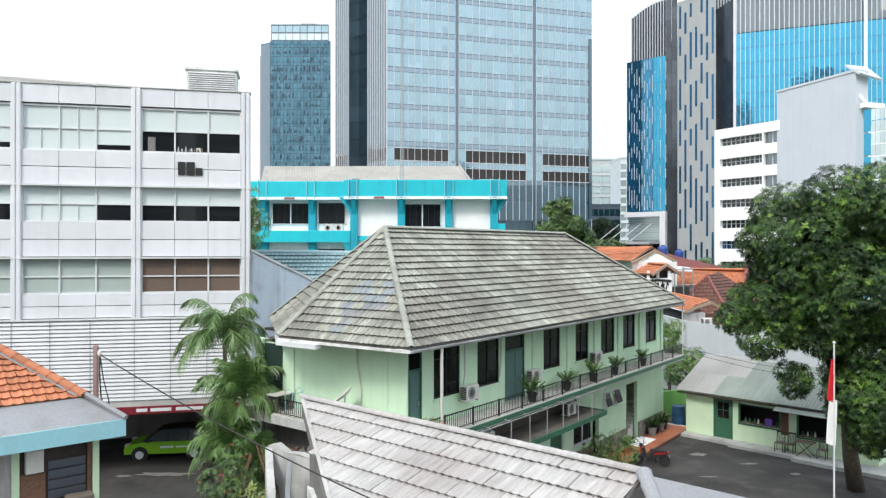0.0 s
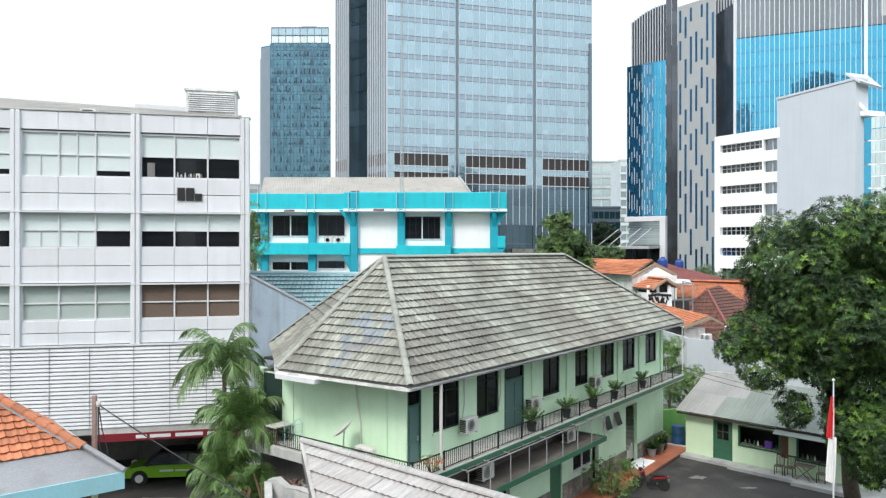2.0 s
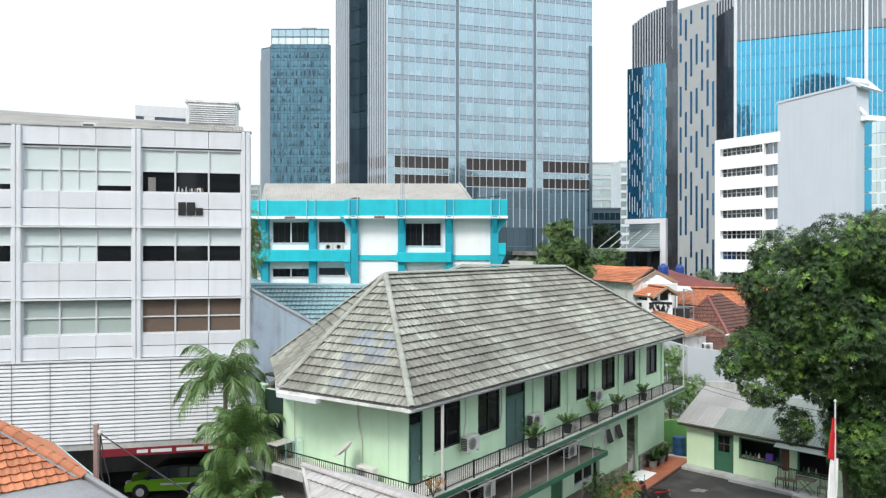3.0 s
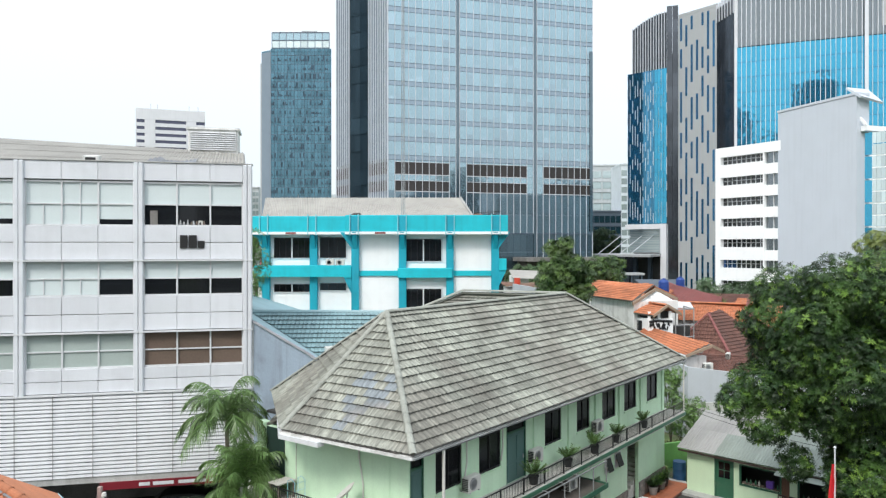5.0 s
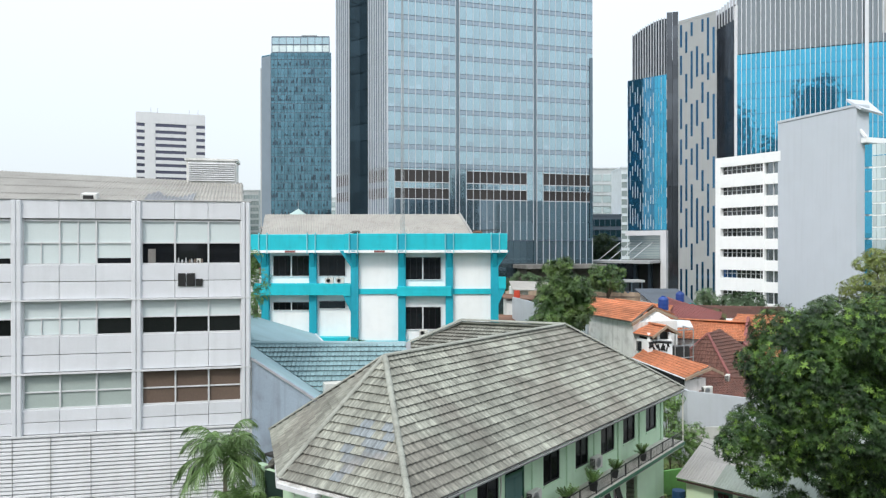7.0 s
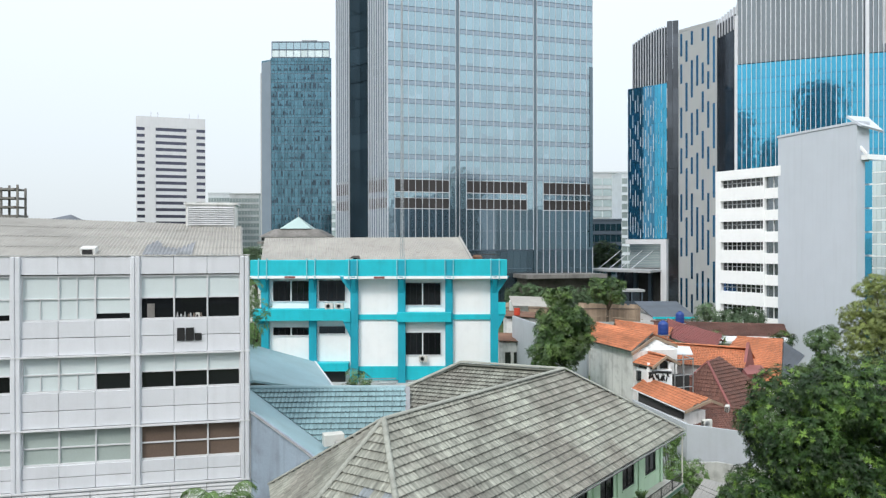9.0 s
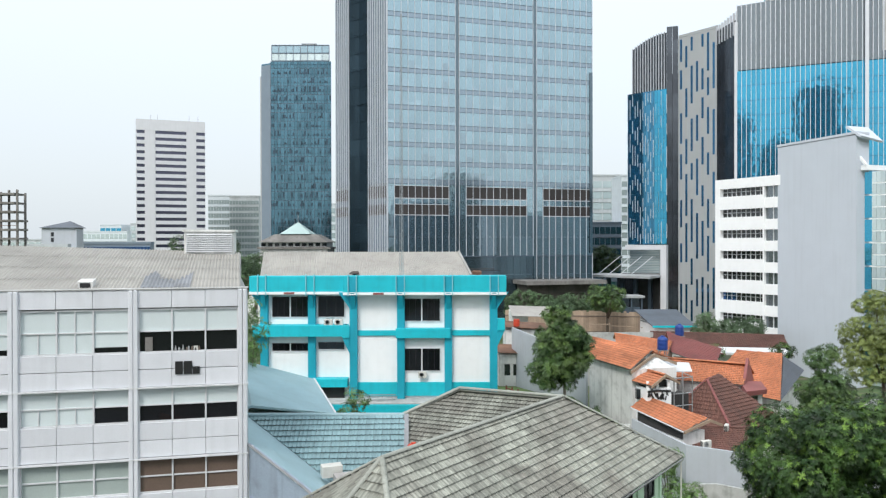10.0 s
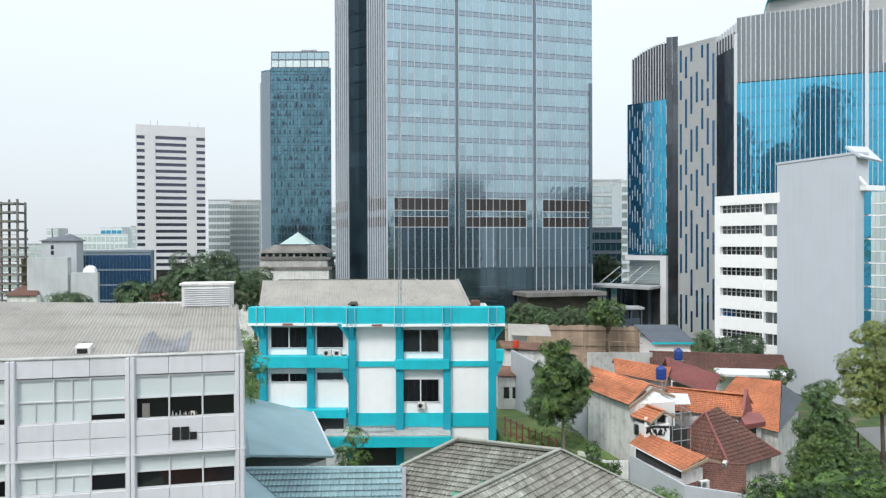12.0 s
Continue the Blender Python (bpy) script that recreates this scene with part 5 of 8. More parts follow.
def gp(u, n, z):
    return O + U * u + N * n + Vector((0, 0, z))


def railing(parent, x0, x1, y, z0, h=0.7, step=0.11, posts=1.6, along="x"):
    rl = part("railing", Geo().box(x0, x1, y - 0.02, y + 0.02, z0 + h - 0.035, z0 + h).box(x0, x1, y - 0.015, y + 0.015, z0 + 0.07, z0 + 0.095), "dark_metal", parent, "black iron railing with upright bars")
    k = int((x1 - x0) / step)
    bar = B(-0.008, 0.008, -0.008, 0.008, z0 + 0.08, z0 + h - 0.02).mesh("baluster", "dark_metal")
    for i in range(1, k):
        part("baluster", bar, "dark_metal", rl, m=pose(x0 + i * step, y, 0))
    n = max(1, round((x1 - x0) / posts))
    for i in range(n + 1):
        x = x0 + (x1 - x0) * i / n
        part("post", B(x - 0.025, x + 0.025, y - 0.025, y + 0.025, z0, z0 + h + 0.03), "dark_metal", rl)


def green_building():
    t = thing("school_building", "mint green two-storey building with a hipped tile roof", "building", O.x, O.y, 0, GREEN_ANGLE)
    LEN, WALL, FLOOR, EAVE, END = 24.75, 1.15, 4.4, 7.45, 1.13
    # walls: long front, end wall, chamfered corner, back
    WT = 7.55
    wins = [(2.62, 4.04), (5.3, 6.67), (10.33, 11.69), (13.34, 14.54), (16.07, 17.51), (18.75, 20.18), (21.84, 23.27)]
    doors = [(1.2, 1.93), (7.19, 8.69)]
    holes = sorted([(a - 0.04, b + 0.1, 5.27, 7.36) for a, b in wins] + [(a, b, FLOOR, 7.3) for a, b in doors])
    g = Geo()
    x = END
    for a, b, z0, z1 in holes:
        part("wall", B(x, a, WALL, WALL + 0.2, 3.3, WT), "mint", t)
        part("wall", Geo().box(a, b, WALL, WALL + 0.2, z1, WT), "mint", t)
        part("wall", Geo().box(a, b, WALL, WALL + 0.2, 3.3, z0), "mint", t)
        x = b
    part("wall", B(x, 24.3, WALL, WALL + 0.2, 3.3, WT), "mint", t)
    part("end_wall", B(END, END + 0.2, WALL + 0.2, 7.5, 4.1, 7.4), "mint", t)
    part("end_wall", B(END, END + 0.2, 7.5, 8.78, 4.1, 6.85), "mint", t)
    # below the balcony the end wall is dark grey instead of mint
    part("end_wall_base", B(END, END + 0.2, WALL + 0.2, 8.78, 0, 4.1), "concrete_dark", t, "dark grey lower end wall below the balcony")
    part("corner_wall", Geo().prism([(END + 0.02, 8.8), (END + 0.2, 8.8), (4.6, 11.0), (4.4, 11.1)], 0, 6.85), "mint", t)
    part("door_pilaster", Geo().soft(END - 0.1, END + 0.25, 8.8, 9.25, 0, 7.0, 0.03), "mint", t)
    part("corner_coping", Geo().prism([(END - 0.05, 8.68), (END + 0.4, 8.68), (4.7, 10.9), (4.35, 11.2)], 6.85, 6.95), "tile_grey", t)
    part("back_wall", Geo().box(4.5, 24.3, 9.0, 9.2, 0, WT).box(24.1, 24.3, WALL + 0.2, 9.0, 0, WT), "mint", t)
    part("inner_floor", B(END + 0.2, 24.1, WALL + 0.2, 9.0, 4.0, 4.2), "concrete_dark", t)
    part("ceiling", B(END + 0.2, 24.1, WALL + 0.2, 9.0, 7.3, 7.4), "interior", t)
    part("soffit", Geo().slab([(0.0, 0.05, 7.36), (0.0, WALL, 7.42), (LEN - 0.2, WALL, 7.42), (LEN - 0.2, 0.05, 7.36)], 0.03), "white_old", t)
    # pilasters on the front
    for x in (9.4, 12.5, 15.3, 18.1, 20.9, 24.1):
        part("pilaster", B(x - 0.15, x + 0.15, WALL - 0.08, WALL, 4.4, 7.4), "mint", t)
    for a, b in wins:
        a, b = a - 0.04, b + 0.1
        w = part("window", B(a + 0.06, b - 0.06, WALL + 0.03, WALL + 0.13, 5.27, 5.33), "black", t, "dark framed window")
        for f in ((a, a + 0.06, 5.27, 7.36), (b - 0.06, b, 5.27, 7.36), (a + 0.06, b - 0.06, 7.3, 7.36), (a + 0.06, b - 0.06, 6.64, 6.68), ((a + b) / 2 - 0.02, (a + b) / 2 + 0.02, 5.33, 7.3)):
            part("frame", B(f[0], f[1], WALL + 0.04, WALL + 0.12, f[2], f[3]), "black", w)
        for i in range(2):
            xa = a + (b - a) * i / 2
            part("pane", B(xa + 0.05, xa + (b - a) / 2 - 0.05, WALL + 0.08, WALL + 0.09, 5.33, 6.64), "win", w)
            part("pane", B(xa + 0.05, xa + (b - a) / 2 - 0.05, WALL + 0.08, WALL + 0.09, 6.68, 7.3), "win", w)
        part("sill", B(a - 0.05, b + 0.05, WALL - 0.06, WALL + 0.02, 5.2, 5.26), "mint", w)
    for a, b in doors:
        d = part("door", Geo().box(a + 0.05, b - 0.05, WALL + 0.06, WALL + 0.11, FLOOR, 6.4), "door_teal", t, "grey-green panelled door")
        k = 1 if b - a < 1 else 2
        for i in range(k):
            xa, xb = a + 0.05 + (b - a - 0.1) * i / k, a + 0.05 + (b - a - 0.1) * (i + 1) / k
            for z0, z1 in ((FLOOR + 0.15, 5.1), (5.25, 6.25)):
                part("door_panel", B(xa + 0.1, xb - 0.1, WALL + 0.04, WALL + 0.06, z0, z1), "door_teal", d)
        part("frame", Geo().box(a, a + 0.05, WALL, WALL + 0.13, FLOOR, 7.3).box(b - 0.05, b, WALL, WALL + 0.13, FLOOR, 7.3).box(a, b, WALL, WALL + 0.13, 6.4, 6.47), "green_dark", d)
        part("transom_light", B(a + 0.05, b - 0.05, WALL + 0.08, WALL + 0.1, 6.47, 7.3), "win", d)
        part("door_handle", B(b - 0.2, b - 0.14, WALL, WALL + 0.05, 5.2, 5.35), "steel", d)
    # balcony round the front and the end
    part("balcony_slab", Geo().box(0.1, 24.6, -0.05, WALL, 4.13, FLOOR).box(0.1, END, WALL, 8.8, 4.13, FLOOR), "balcony_floor", t)
    part("balcony_edge", Geo().box(0.04, 24.66, -0.09, -0.05, 4.19, 4.36).box(24.6, 24.66, -0.05, WALL, 4.19, 4.36), "green_dark", t, "dark green painted edge beam")
    part("end_edge", B(0.02, 0.1, -0.05, 8.8, 4.06, 4.38), "concrete", t, "weathered pale cement edge")
    railing(t, 0.12, 24.55, 0.0, FLOOR, h=0.62)
    rail_end = part("end_rail", Geo(), "dark_metal", t)
    m = pose(0.12, 0, 0, 0, 0, 90)
    g = Geo().box(0, 7.2, -0.02, 0.02, FLOOR + 0.585, FLOOR + 0.62, m).box(0, 7.2, -0.015, 0.015, FLOOR + 0.07, FLOOR + 0.095, m)
    part("rail", g, "dark_metal", rail_end)
    bar = B(-0.008, 0.008, -0.008, 0.008, FLOOR + 0.08, FLOOR + 0.6).mesh("baluster", "dark_metal")
    for i in range(1, 65):
        part("baluster", bar, "dark_metal", rail_end, m=pose(0.12, i * 0.11, 0))
    # lower storey
    openings = [(5.6, 7.6, 0.15, 2.5), (10.9, 12.0, 0.15, 2.5), (13.1, 15.0, 1.3, 2.35), (15.05, 15.8, 0.15, 2.6), (19.1, 20.6, 0.15, 4.05)]
    x = END
    for a, b, z0, z1 in openings:
        part("lower_wall", B(x, a, WALL, WALL + 0.2, 0, 3.3), "mint", t)
        if z1 < 3.3:
            part("lower_wall", B(a, b, WALL, WALL + 0.2, z1, 3.3), "mint", t)
        if z0 > 0.2:
            part("lower_wall", B(a, b, WALL, WALL + 0.2, 0, z0), "mint", t)
        x = b
    part("lower_wall", B(x, 24.5, WALL, WALL + 0.2, 0, 3.3), "mint", t)
    part("room_back", B(END + 0.3, 24.0, 5.2, 5.3, 0, 3.9), "interior", t)
    part("dark_door", B(10.9, 12.0, WALL + 0.06, WALL + 0.12, 0.15, 2.5), "green_dark", t)
    part("dark_window", B(13.1, 15.0, WALL + 0.08, WALL + 0.1, 1.3, 2.35), "win", t)
    part("window_frame", Geo().box(13.1, 15.0, WALL - 0.03, WALL + 0.08, 1.24, 1.32).box(14.02, 14.08, WALL + 0.02, WALL + 0.08, 1.32, 2.35), "white_frame", t)
    part("beam_edge", B(13.35, 24.5, WALL - 0.05, WALL, 3.7, 4.12), "mint", t)
    # the wall between canopy and balcony is dark brown along this stretch
    part("stained_strip", B(END, 13.3, WALL - 0.05, WALL, 3.2, 4.12), "canopy_floor", t, "dark brown strip of wall over the canopy")
    # stone skirting
    sk = Geo()
    rnd = random.Random(7)
    for a, b in ((7.65, 10.85), (12.05, 15.0), (15.85, 19.05), (20.65, 24.45)):
        x = a
        while x < b - 0.05:
            w = min(b - x, rnd.uniform(0.25, 0.5))
            z = 0.0
            for h in (0.34, 0.3, 0.36):
                sk.box(x + 0.008, x + w - 0.008, WALL - 0.07 - rnd.uniform(0, 0.03), WALL, z + 0.008, z + h - 0.008)
                z += h
            x += w
    part("stone_skirting", sk, "stone_wall", t, "rough dark stone cladding", kind="stuff")
    # stair behind the opening
    for i in range(17):
        part("stair_step", B(19.4 + i * 0.25, 19.65 + i * 0.25, WALL + 0.25, WALL + 1.8, 0.15, 0.33 + i * 0.18), "balcony_floor", t)
    part("stair_wall", Geo().box(19.0, 19.1, WALL + 0.2, 3.2, 0, 3.9).box(19.0, 24.0, 3.0, 3.1, 0, 3.9), "mint", t)
    d = part("end_door", B(END - 0.05, END - 0.01, 7.6, 8.68, FLOOR, 6.84), "door_dark", t, "tall dark green door")
    part("door_handle", B(END - 0.09, END - 0.05, 7.86, 7.92, 5.4, 5.6), "steel", d)
    part("conduit", Geo().tube([(END - 0.03, 6.9, 7.3), (END - 0.03, 6.9, 5.0)], 0.015, 5), "plastic_white", t)
    part("conduit", Geo().tube([(END - 0.03, 2.0, 7.3), (END - 0.03, 2.0, 4.5)], 0.012, 5), "mint", t)
    for u in (4.4, 6.85, 9.55):
        part("pipe", Geo().tube([(u, WALL - 0.03, 7.3), (u + 0.02, WALL - 0.03, 6.0), (u - 0.1, WALL - 0.03, 5.5)], 0.03, 6), "plastic_white", t)
    # lean-to canopy over the lower front with its pipe frame
    CN, CZ = -0.38, 3.12
    part("canopy_slab", Geo().slab([(2.4, CN, CZ), (13.3, CN, CZ), (13.3, WALL, CZ + 0.06), (2.4, WALL, CZ + 0.06)], 0.1), "canopy_floor", t, "dark stained canopy slab")
    part("canopy_edge", Geo().box(2.4, 13.36, CN - 0.05, CN, CZ - 0.14, CZ + 0.08).box(13.3, 13.36, CN, WALL, CZ - 0.14, CZ + 0.08), "green_dark", t)
    fr = part("pipe_frame", Geo().box(2.5, 13.3, CN - 0.02, CN + 0.02, 4.2, 4.24), "grey_pipe", t, "grey pipe frame between canopy and balcony")
    for x in span(2.6, 13.25, 8):
        part("pipe_post", Geo().tube([(x, CN, CZ), (x, CN, 4.22)], 0.024, 6), "grey_pipe", fr)
        part("pipe_arm", Geo().tube([(x, CN, 4.22), (x, -0.06, 4.24)], 0.018, 5), "grey_pipe", fr)
    for x in (6.6, 9.3):
        part("pipe_rail", Geo().tube([(x, CN, 3.15), (x + 1.33, CN, 3.15)], 0.018, 5), "grey_pipe", fr)
    for x in (16.3, 17.5):
        w = part("hopper_window", Geo().box(x, x + 0.7, WALL - 0.02, WALL, 2.55, 3.3), "white_frame", t)
        part("pane", Geo().slab([(x + 0.06, WALL - 0.25, 2.62), (x + 0.64, WALL - 0.25, 2.62), (x + 0.64, WALL - 0.03, 3.25), (x + 0.06, WALL - 0.03, 3.25)], 0.02), "win", w)
    part("corner_post", Geo().tube([(1.55, -0.02, FLOOR), (1.55, -0.02, 7.3)], 0.055, 8), "plastic_white", t, "white rain pipe")
    part("rain_pipe", Geo().tube([(24.5, 0.0, 4.1), (24.5, 0.0, 7.3)], 0.045, 8), "plastic_white", t)
    part("bent_pipe", Geo().tube([(END - 0.05, 3.5, 7.3), (END - 0.05, 3.45, 6.5), (END - 0.05, 3.25, 5.6), (END - 0.05, 3.25, 4.45)], 0.03, 6), "plastic_white", t)
    # roof
    e = {"R": (0, 0, EAVE), "F": (LEN, 0, EAVE), "L": (-0.47, 5.89, EAVE), "K": (3.67, 11.6, EAVE), "Bk": (LEN, 9.6, EAVE)}
    a, r = (3.95, 4.75, 11.42), (18.7, 4.65, 11.42)
    roof = part("roof", Geo(), "tile_grey", t, "weathered grey tile roof with pale hips")
    tile_face(roof, e["R"], e["F"], [e["R"], e["F"], r, a], "tile_grey", limit=300, lip=0.074, amp=0.022)
    tile_face(roof, e["L"], e["R"], [e["L"], e["R"], a], "tile_grey", wide=0.5, waves=2, lip=0.074, amp=0.022, patches=((2.6, 1.4, 0.55, 1.3), (3.6, 1.9, 0.4, 1.0)))
    tile_face(roof, e["K"], e["L"], [e["K"], e["L"], a], "tile_grey", lip=0.074, amp=0.022)
    k2 = (6.4, 9.6, EAVE)
    tile_face(roof, e["Bk"], k2, [e["Bk"], k2, a, r], "tile_grey", lip=0.074, amp=0.022)
    tile_face(roof, k2, e["K"], [k2, e["K"], a], "tile_grey", lip=0.074, amp=0.022)
    tile_face(roof, e["F"], e["Bk"], [e["F"], e["Bk"], r], "tile_grey", lip=0.074, amp=0.022)
    for p, q in ((a, e["R"]), (a, e["L"]), (a, e["K"]), (r, e["F"]), (r, e["Bk"]), (a, r)):
        hip_cap(roof, q, p, "tile_cap", 0.10)
    part("gutter", Geo().rings([[(0, -0.02, 7.38), (0, -0.09, 7.37), (0, -0.08, 7.31), (0, -0.0, 7.29)], [(LEN, -0.02, 7.38), (LEN, -0.09, 7.37), (LEN, -0.08, 7.31), (LEN, -0.0, 7.29)]]), "grey_pipe", t, "grey metal gutter")
    part("fascia", Geo().prism([(-0.07, 0.0), (0.03, 0.0), (-0.42, 5.85), (-0.53, 5.9)], 7.3, 7.39), "white_old", t, "white eave board")
    part("fascia", Geo().prism([(-0.5, 3.9), (-0.2, 3.9), (-0.42, 5.85), (0.9, 7.6), (0.8, 7.7), (-0.58, 5.9)], 7.14, 7.31), "white_frame", t)
    # the wing behind: its ridge runs off from the end of the main ridge
    inv = t.matrix_basis.inverted()
    w = [inv @ Vector(p) for p in ((6.87, 39.8, 11.42), (1.1, 42.2, 11.42), (-2.2, 41.0, 10.15), (-1.9, 35.8, 8.2), (-1.2, 35.9, 8.25))]
    tile_face(roof, w[3], w[3] + (w[0] - w[1]), [w[3], w[4], w[0], w[1], w[2]], "tile_grey", wide=0.5, waves=2, lip=0.074, amp=0.022,
              patches=((3.5, 4.2, 0.9, 0.6), (2.3, 3.1, 0.8, 0.5), (4.9, 5.0, 0.7, 0.5), (0.9, 1.9, 0.8, 0.6), (3.0, 1.6, 0.5, 0.4)), faded_as="tile_patch")
    far = [inv @ Vector(p) for p in ((9.5, 45.5, 8.5), (3.0, 48.0, 8.5), (-3.5, 45.0, 8.5))]
    part("wing_back", Geo().slab([w[1], w[0], far[0], far[1]], 0.1).slab([w[2], w[1], far[1], far[2]], 0.1), "tile_cap", roof)
    hip_cap(roof, w[1], w[0], "tile_cap", 0.11)
    hip_cap(roof, w[2], w[1], "tile_cap", 0.11)


green_building()


def near_roof():
    """The low wing nearest to the camera, roofed with faded white tiles."""
    t = thing("outbuilding", "low building with a faded white tile roof", "building")
    A, Bq = Vector((-3.85, 19.45, 6.5)), Vector((3.65, 12.9, 6.5))
    d = (Bq - A).normalized()
    s = Vector((-0.655, -0.756, 0)) * 0.945 + Vector((0, 0, -0.325))
    low_l, low_r = A + d * 8.5 + s * 5.6, Bq + s * 5.6
    roof = part("roof", Geo(), "tile_white", t, "faded white concrete tile roof")
    tile_face(roof, low_l, low_r, [low_l, low_r, Bq, A], "tile_white", course=0.52, wide=1.05, waves=5, amp=0.018, lip=0.05, limit=200)
    back = Vector((0.655, 0.756, 0)) * 0.945 + Vector((0, 0, -0.325))
    part("back_slope", Geo().slab([A + back * 2.0, A, Bq, Bq + back * 2.0], 0.08), "tile_white", roof)
    hip_cap(roof, A, Bq, "tile_white", 0.09)
    lift = Vector((0, 0, 0.07))
    part("edge_mortar", Geo().slab([A - d * 0.12 + lift, low_l - d * 0.12 + lift, low_l + d * 0.04 + lift, A + d * 0.04 + lift], 0.1), "tile_white", roof)
    hip_cap(roof, Bq, Bq + s * 3 + d * 2.2, "lead", 0.12)
    part("hip_side", Geo().slab([Bq, Bq + s * 6 + d * 4.5, Bq + back * 2.0 + d * 2.0], 0.08), "lead", roof)
    side = Vector((0.0, 0.0, -1.0))
    part("verge", Geo().slab([A + Vector((0.0, 0, 0.0)), A + Vector((0.0, 0, -0.5)), low_l + Vector((0.0, 0, -0.5)), low_l + Vector((0.0, 0, 0.0))], 0.07), "concrete_dark", roof, "rough cement verge")
    part("wall", Geo().prism([(p.x, p.y) for p in (A + d * 0.8 + s * 0.5, low_l + d * 0.3, low_r - d * 0.4, Bq - d * 0.6 + s * 0.5)], 0, 4.4), "white_old", t)
    part("gable_wall", Geo().slab([A + d * 0.3 + side * 0.3, Vector((A.x, A.y, 0)) + d * 0.3, Vector((low_l.x, low_l.y, 0)) + d * 0.3, low_l + d * 0.3 + side * 0.3], 0.15), "concrete_dark", t)


near_roof()


# ---- roofs between the blocks ----
def teal_house():
    t = thing("house", "house with a teal tile roof and pale blue flashing", "building")
    RL, RR, LR, LL = Vector((-10.9, 39.8, 10.4)), Vector((-2.1, 40.2, 10.3)), Vector((-1.8, 34.4, 7.4)), Vector((-4.0, 34.4, 7.4))
    roof = part("roof", Geo(), "tile_teal", t, "teal glazed tile roof")
    tile_face(roof, LL, LL + Vector((1, 0.045, 0)), [LL, LR, RR, RL], "tile_teal", course=0.43, wide=0.9, waves=4, amp=0.022, lip=0.075, limit=120)
    part("ridge", Geo().tube([RL + Vector((0, 0, 0.05)), RR + Vector((0, 0, 0.05))], 0.12, 8), "blue_zinc", roof)
    part("back_slope", Geo().slab([RR, RL, RL + Vector((0, 4, -2)), RR + Vector((0, 4, -2))], 0.1), "tile_teal", roof)
    part("verge", Geo().slab([RR + Vector((0, 0, 0.12)), RR + Vector((0.25, 0, 0.1)), LR + Vector((0.25, 0, 0.1)), LR + Vector((0, 0, 0.12))][::-1], 0.2), "lead", roof)
    Q1, Q2, Q3 = Vector((-9.2, 33.6, 10.55)), Vector((-6.0, 31.0, 9.35)), Vector((-4.4, 29.7, 8.6))
    part("valley_sheet", Geo().slab([Q1, Q2, Q3, LL, RL], 0.06).slab([Q1, RL, Vector((-11.5, 39, 10.6))], 0.06), "blue_zinc", t, "pale blue sheet-metal valley")
    part("wall", Geo().slab([Q1, Vector((-9.2, 33.6, 3)), Vector((-4.4, 29.7, 3)), Q3, Q2], 0.25), "blue_wall", t, "stained blue-grey side wall")
    part("wall_end", Geo().prism([(-9.42, 33.5), (-9.2, 33.4), (-8.85, 33.55), (-9.1, 33.95)], 0, 10.5), "white_old", t)
    part("coping", Geo().tube([Q1 + Vector((0, 0, 0.04)), Q2 + Vector((0, 0, 0.04)), Q3 + Vector((0, 0, 0.04))], 0.07, 5), "lead", t)
    part("lower_wall", Geo().box(-10.5, -2.2, 36.4, 43, 0, 7.2), "white_old", t)


teal_house()


def blue_hall():
    t = thing("hall", "hall with a smooth pale blue roof", "building")
    TL, TR, BR, BL = Vector((-16.7, 60.0, 10.2)), Vector((-11.4, 63.0, 8.1)), Vector((-7.5, 50.0, 8.1)), Vector((-11.6, 43.3, 10.2))
    part("roof", Geo().slab([BL, BR, TR, TL], 0.15).slab([BL, TL, TL + Vector((-7, -2, -2.4)), BL + Vector((-7, -2, -2.4))], 0.15), "blue_zinc", t)
    part("wall", Geo().prism([(-12.4, 44.5), (-8.1, 50.3), (-11.8, 62.4), (-20, 60)], 0, 7.8), "white_old", t)
    part("eave_board", Geo().tube([BR, TR], 0.1, 4), "white_frame", t)


blue_hall()


def water_tank(x, y, z, material, r=0.5, h=0.9, label="plastic water tank on a roof", stand=0.0):
    t = thing("water_tank", label, "water tank", x, y, z)
    part("tank", Geo().lathe([(r * 0.94, 0), (r, 0.05), (r, h * 0.3), (r * 0.97, h * 0.33), (r, h * 0.36), (r, h * 0.62), (r * 0.97, h * 0.65), (r, h * 0.68), (r, h * 0.8), (r * 0.7, h * 0.95), (r * 0.35, h)], 18), material, t, smooth=True)
    part("lid", Geo().lathe([(r * 0.38, h * 0.98), (r * 0.38, h * 1.06), (0.02, h * 1.08)], 14), material, t)
    if stand:
        for a in range(4):
            dx, dy = (r * 0.6 if a % 2 else -r * 0.6), (r * 0.6 if a > 1 else -r * 0.6)
            part("leg", B(dx - 0.04, dx + 0.04, dy - 0.04, dy + 0.04, -stand, 0.02), "steel", t)
        part("platform", B(-r, r, -r, r, -0.06, 0.0), "steel", t)
    return t


water_tank(-1.45, 37.4, 8.75, "tank_red", 0.36, 0.75, "orange-red plastic water tank in the roof valley", 0.7)
water_tank(21.7, 70.0, 9.6, "tank_blue", 0.5, 1.3, "blue plastic water tank on a steel stand", 1.8)
water_tank(28.0, 84.0, 9.2, "tank_blue", 0.5, 1.3, "blue plastic water tank on a steel stand", 1.8)
wb = thing("cardboard_boxes", "white and pink boxes lying on a sheet roof", "boxes", -5.75, 34.5, 8.6, 20)
part("box", Geo().soft(0, 1.0, 0, 0.6, 0, 0.55, 0.02), "plastic_white", wb)
part("box", Geo().soft(0.5, 1.7, -0.9, -0.1, -0.3, 0.25, 0.02), "tile_white", wb)


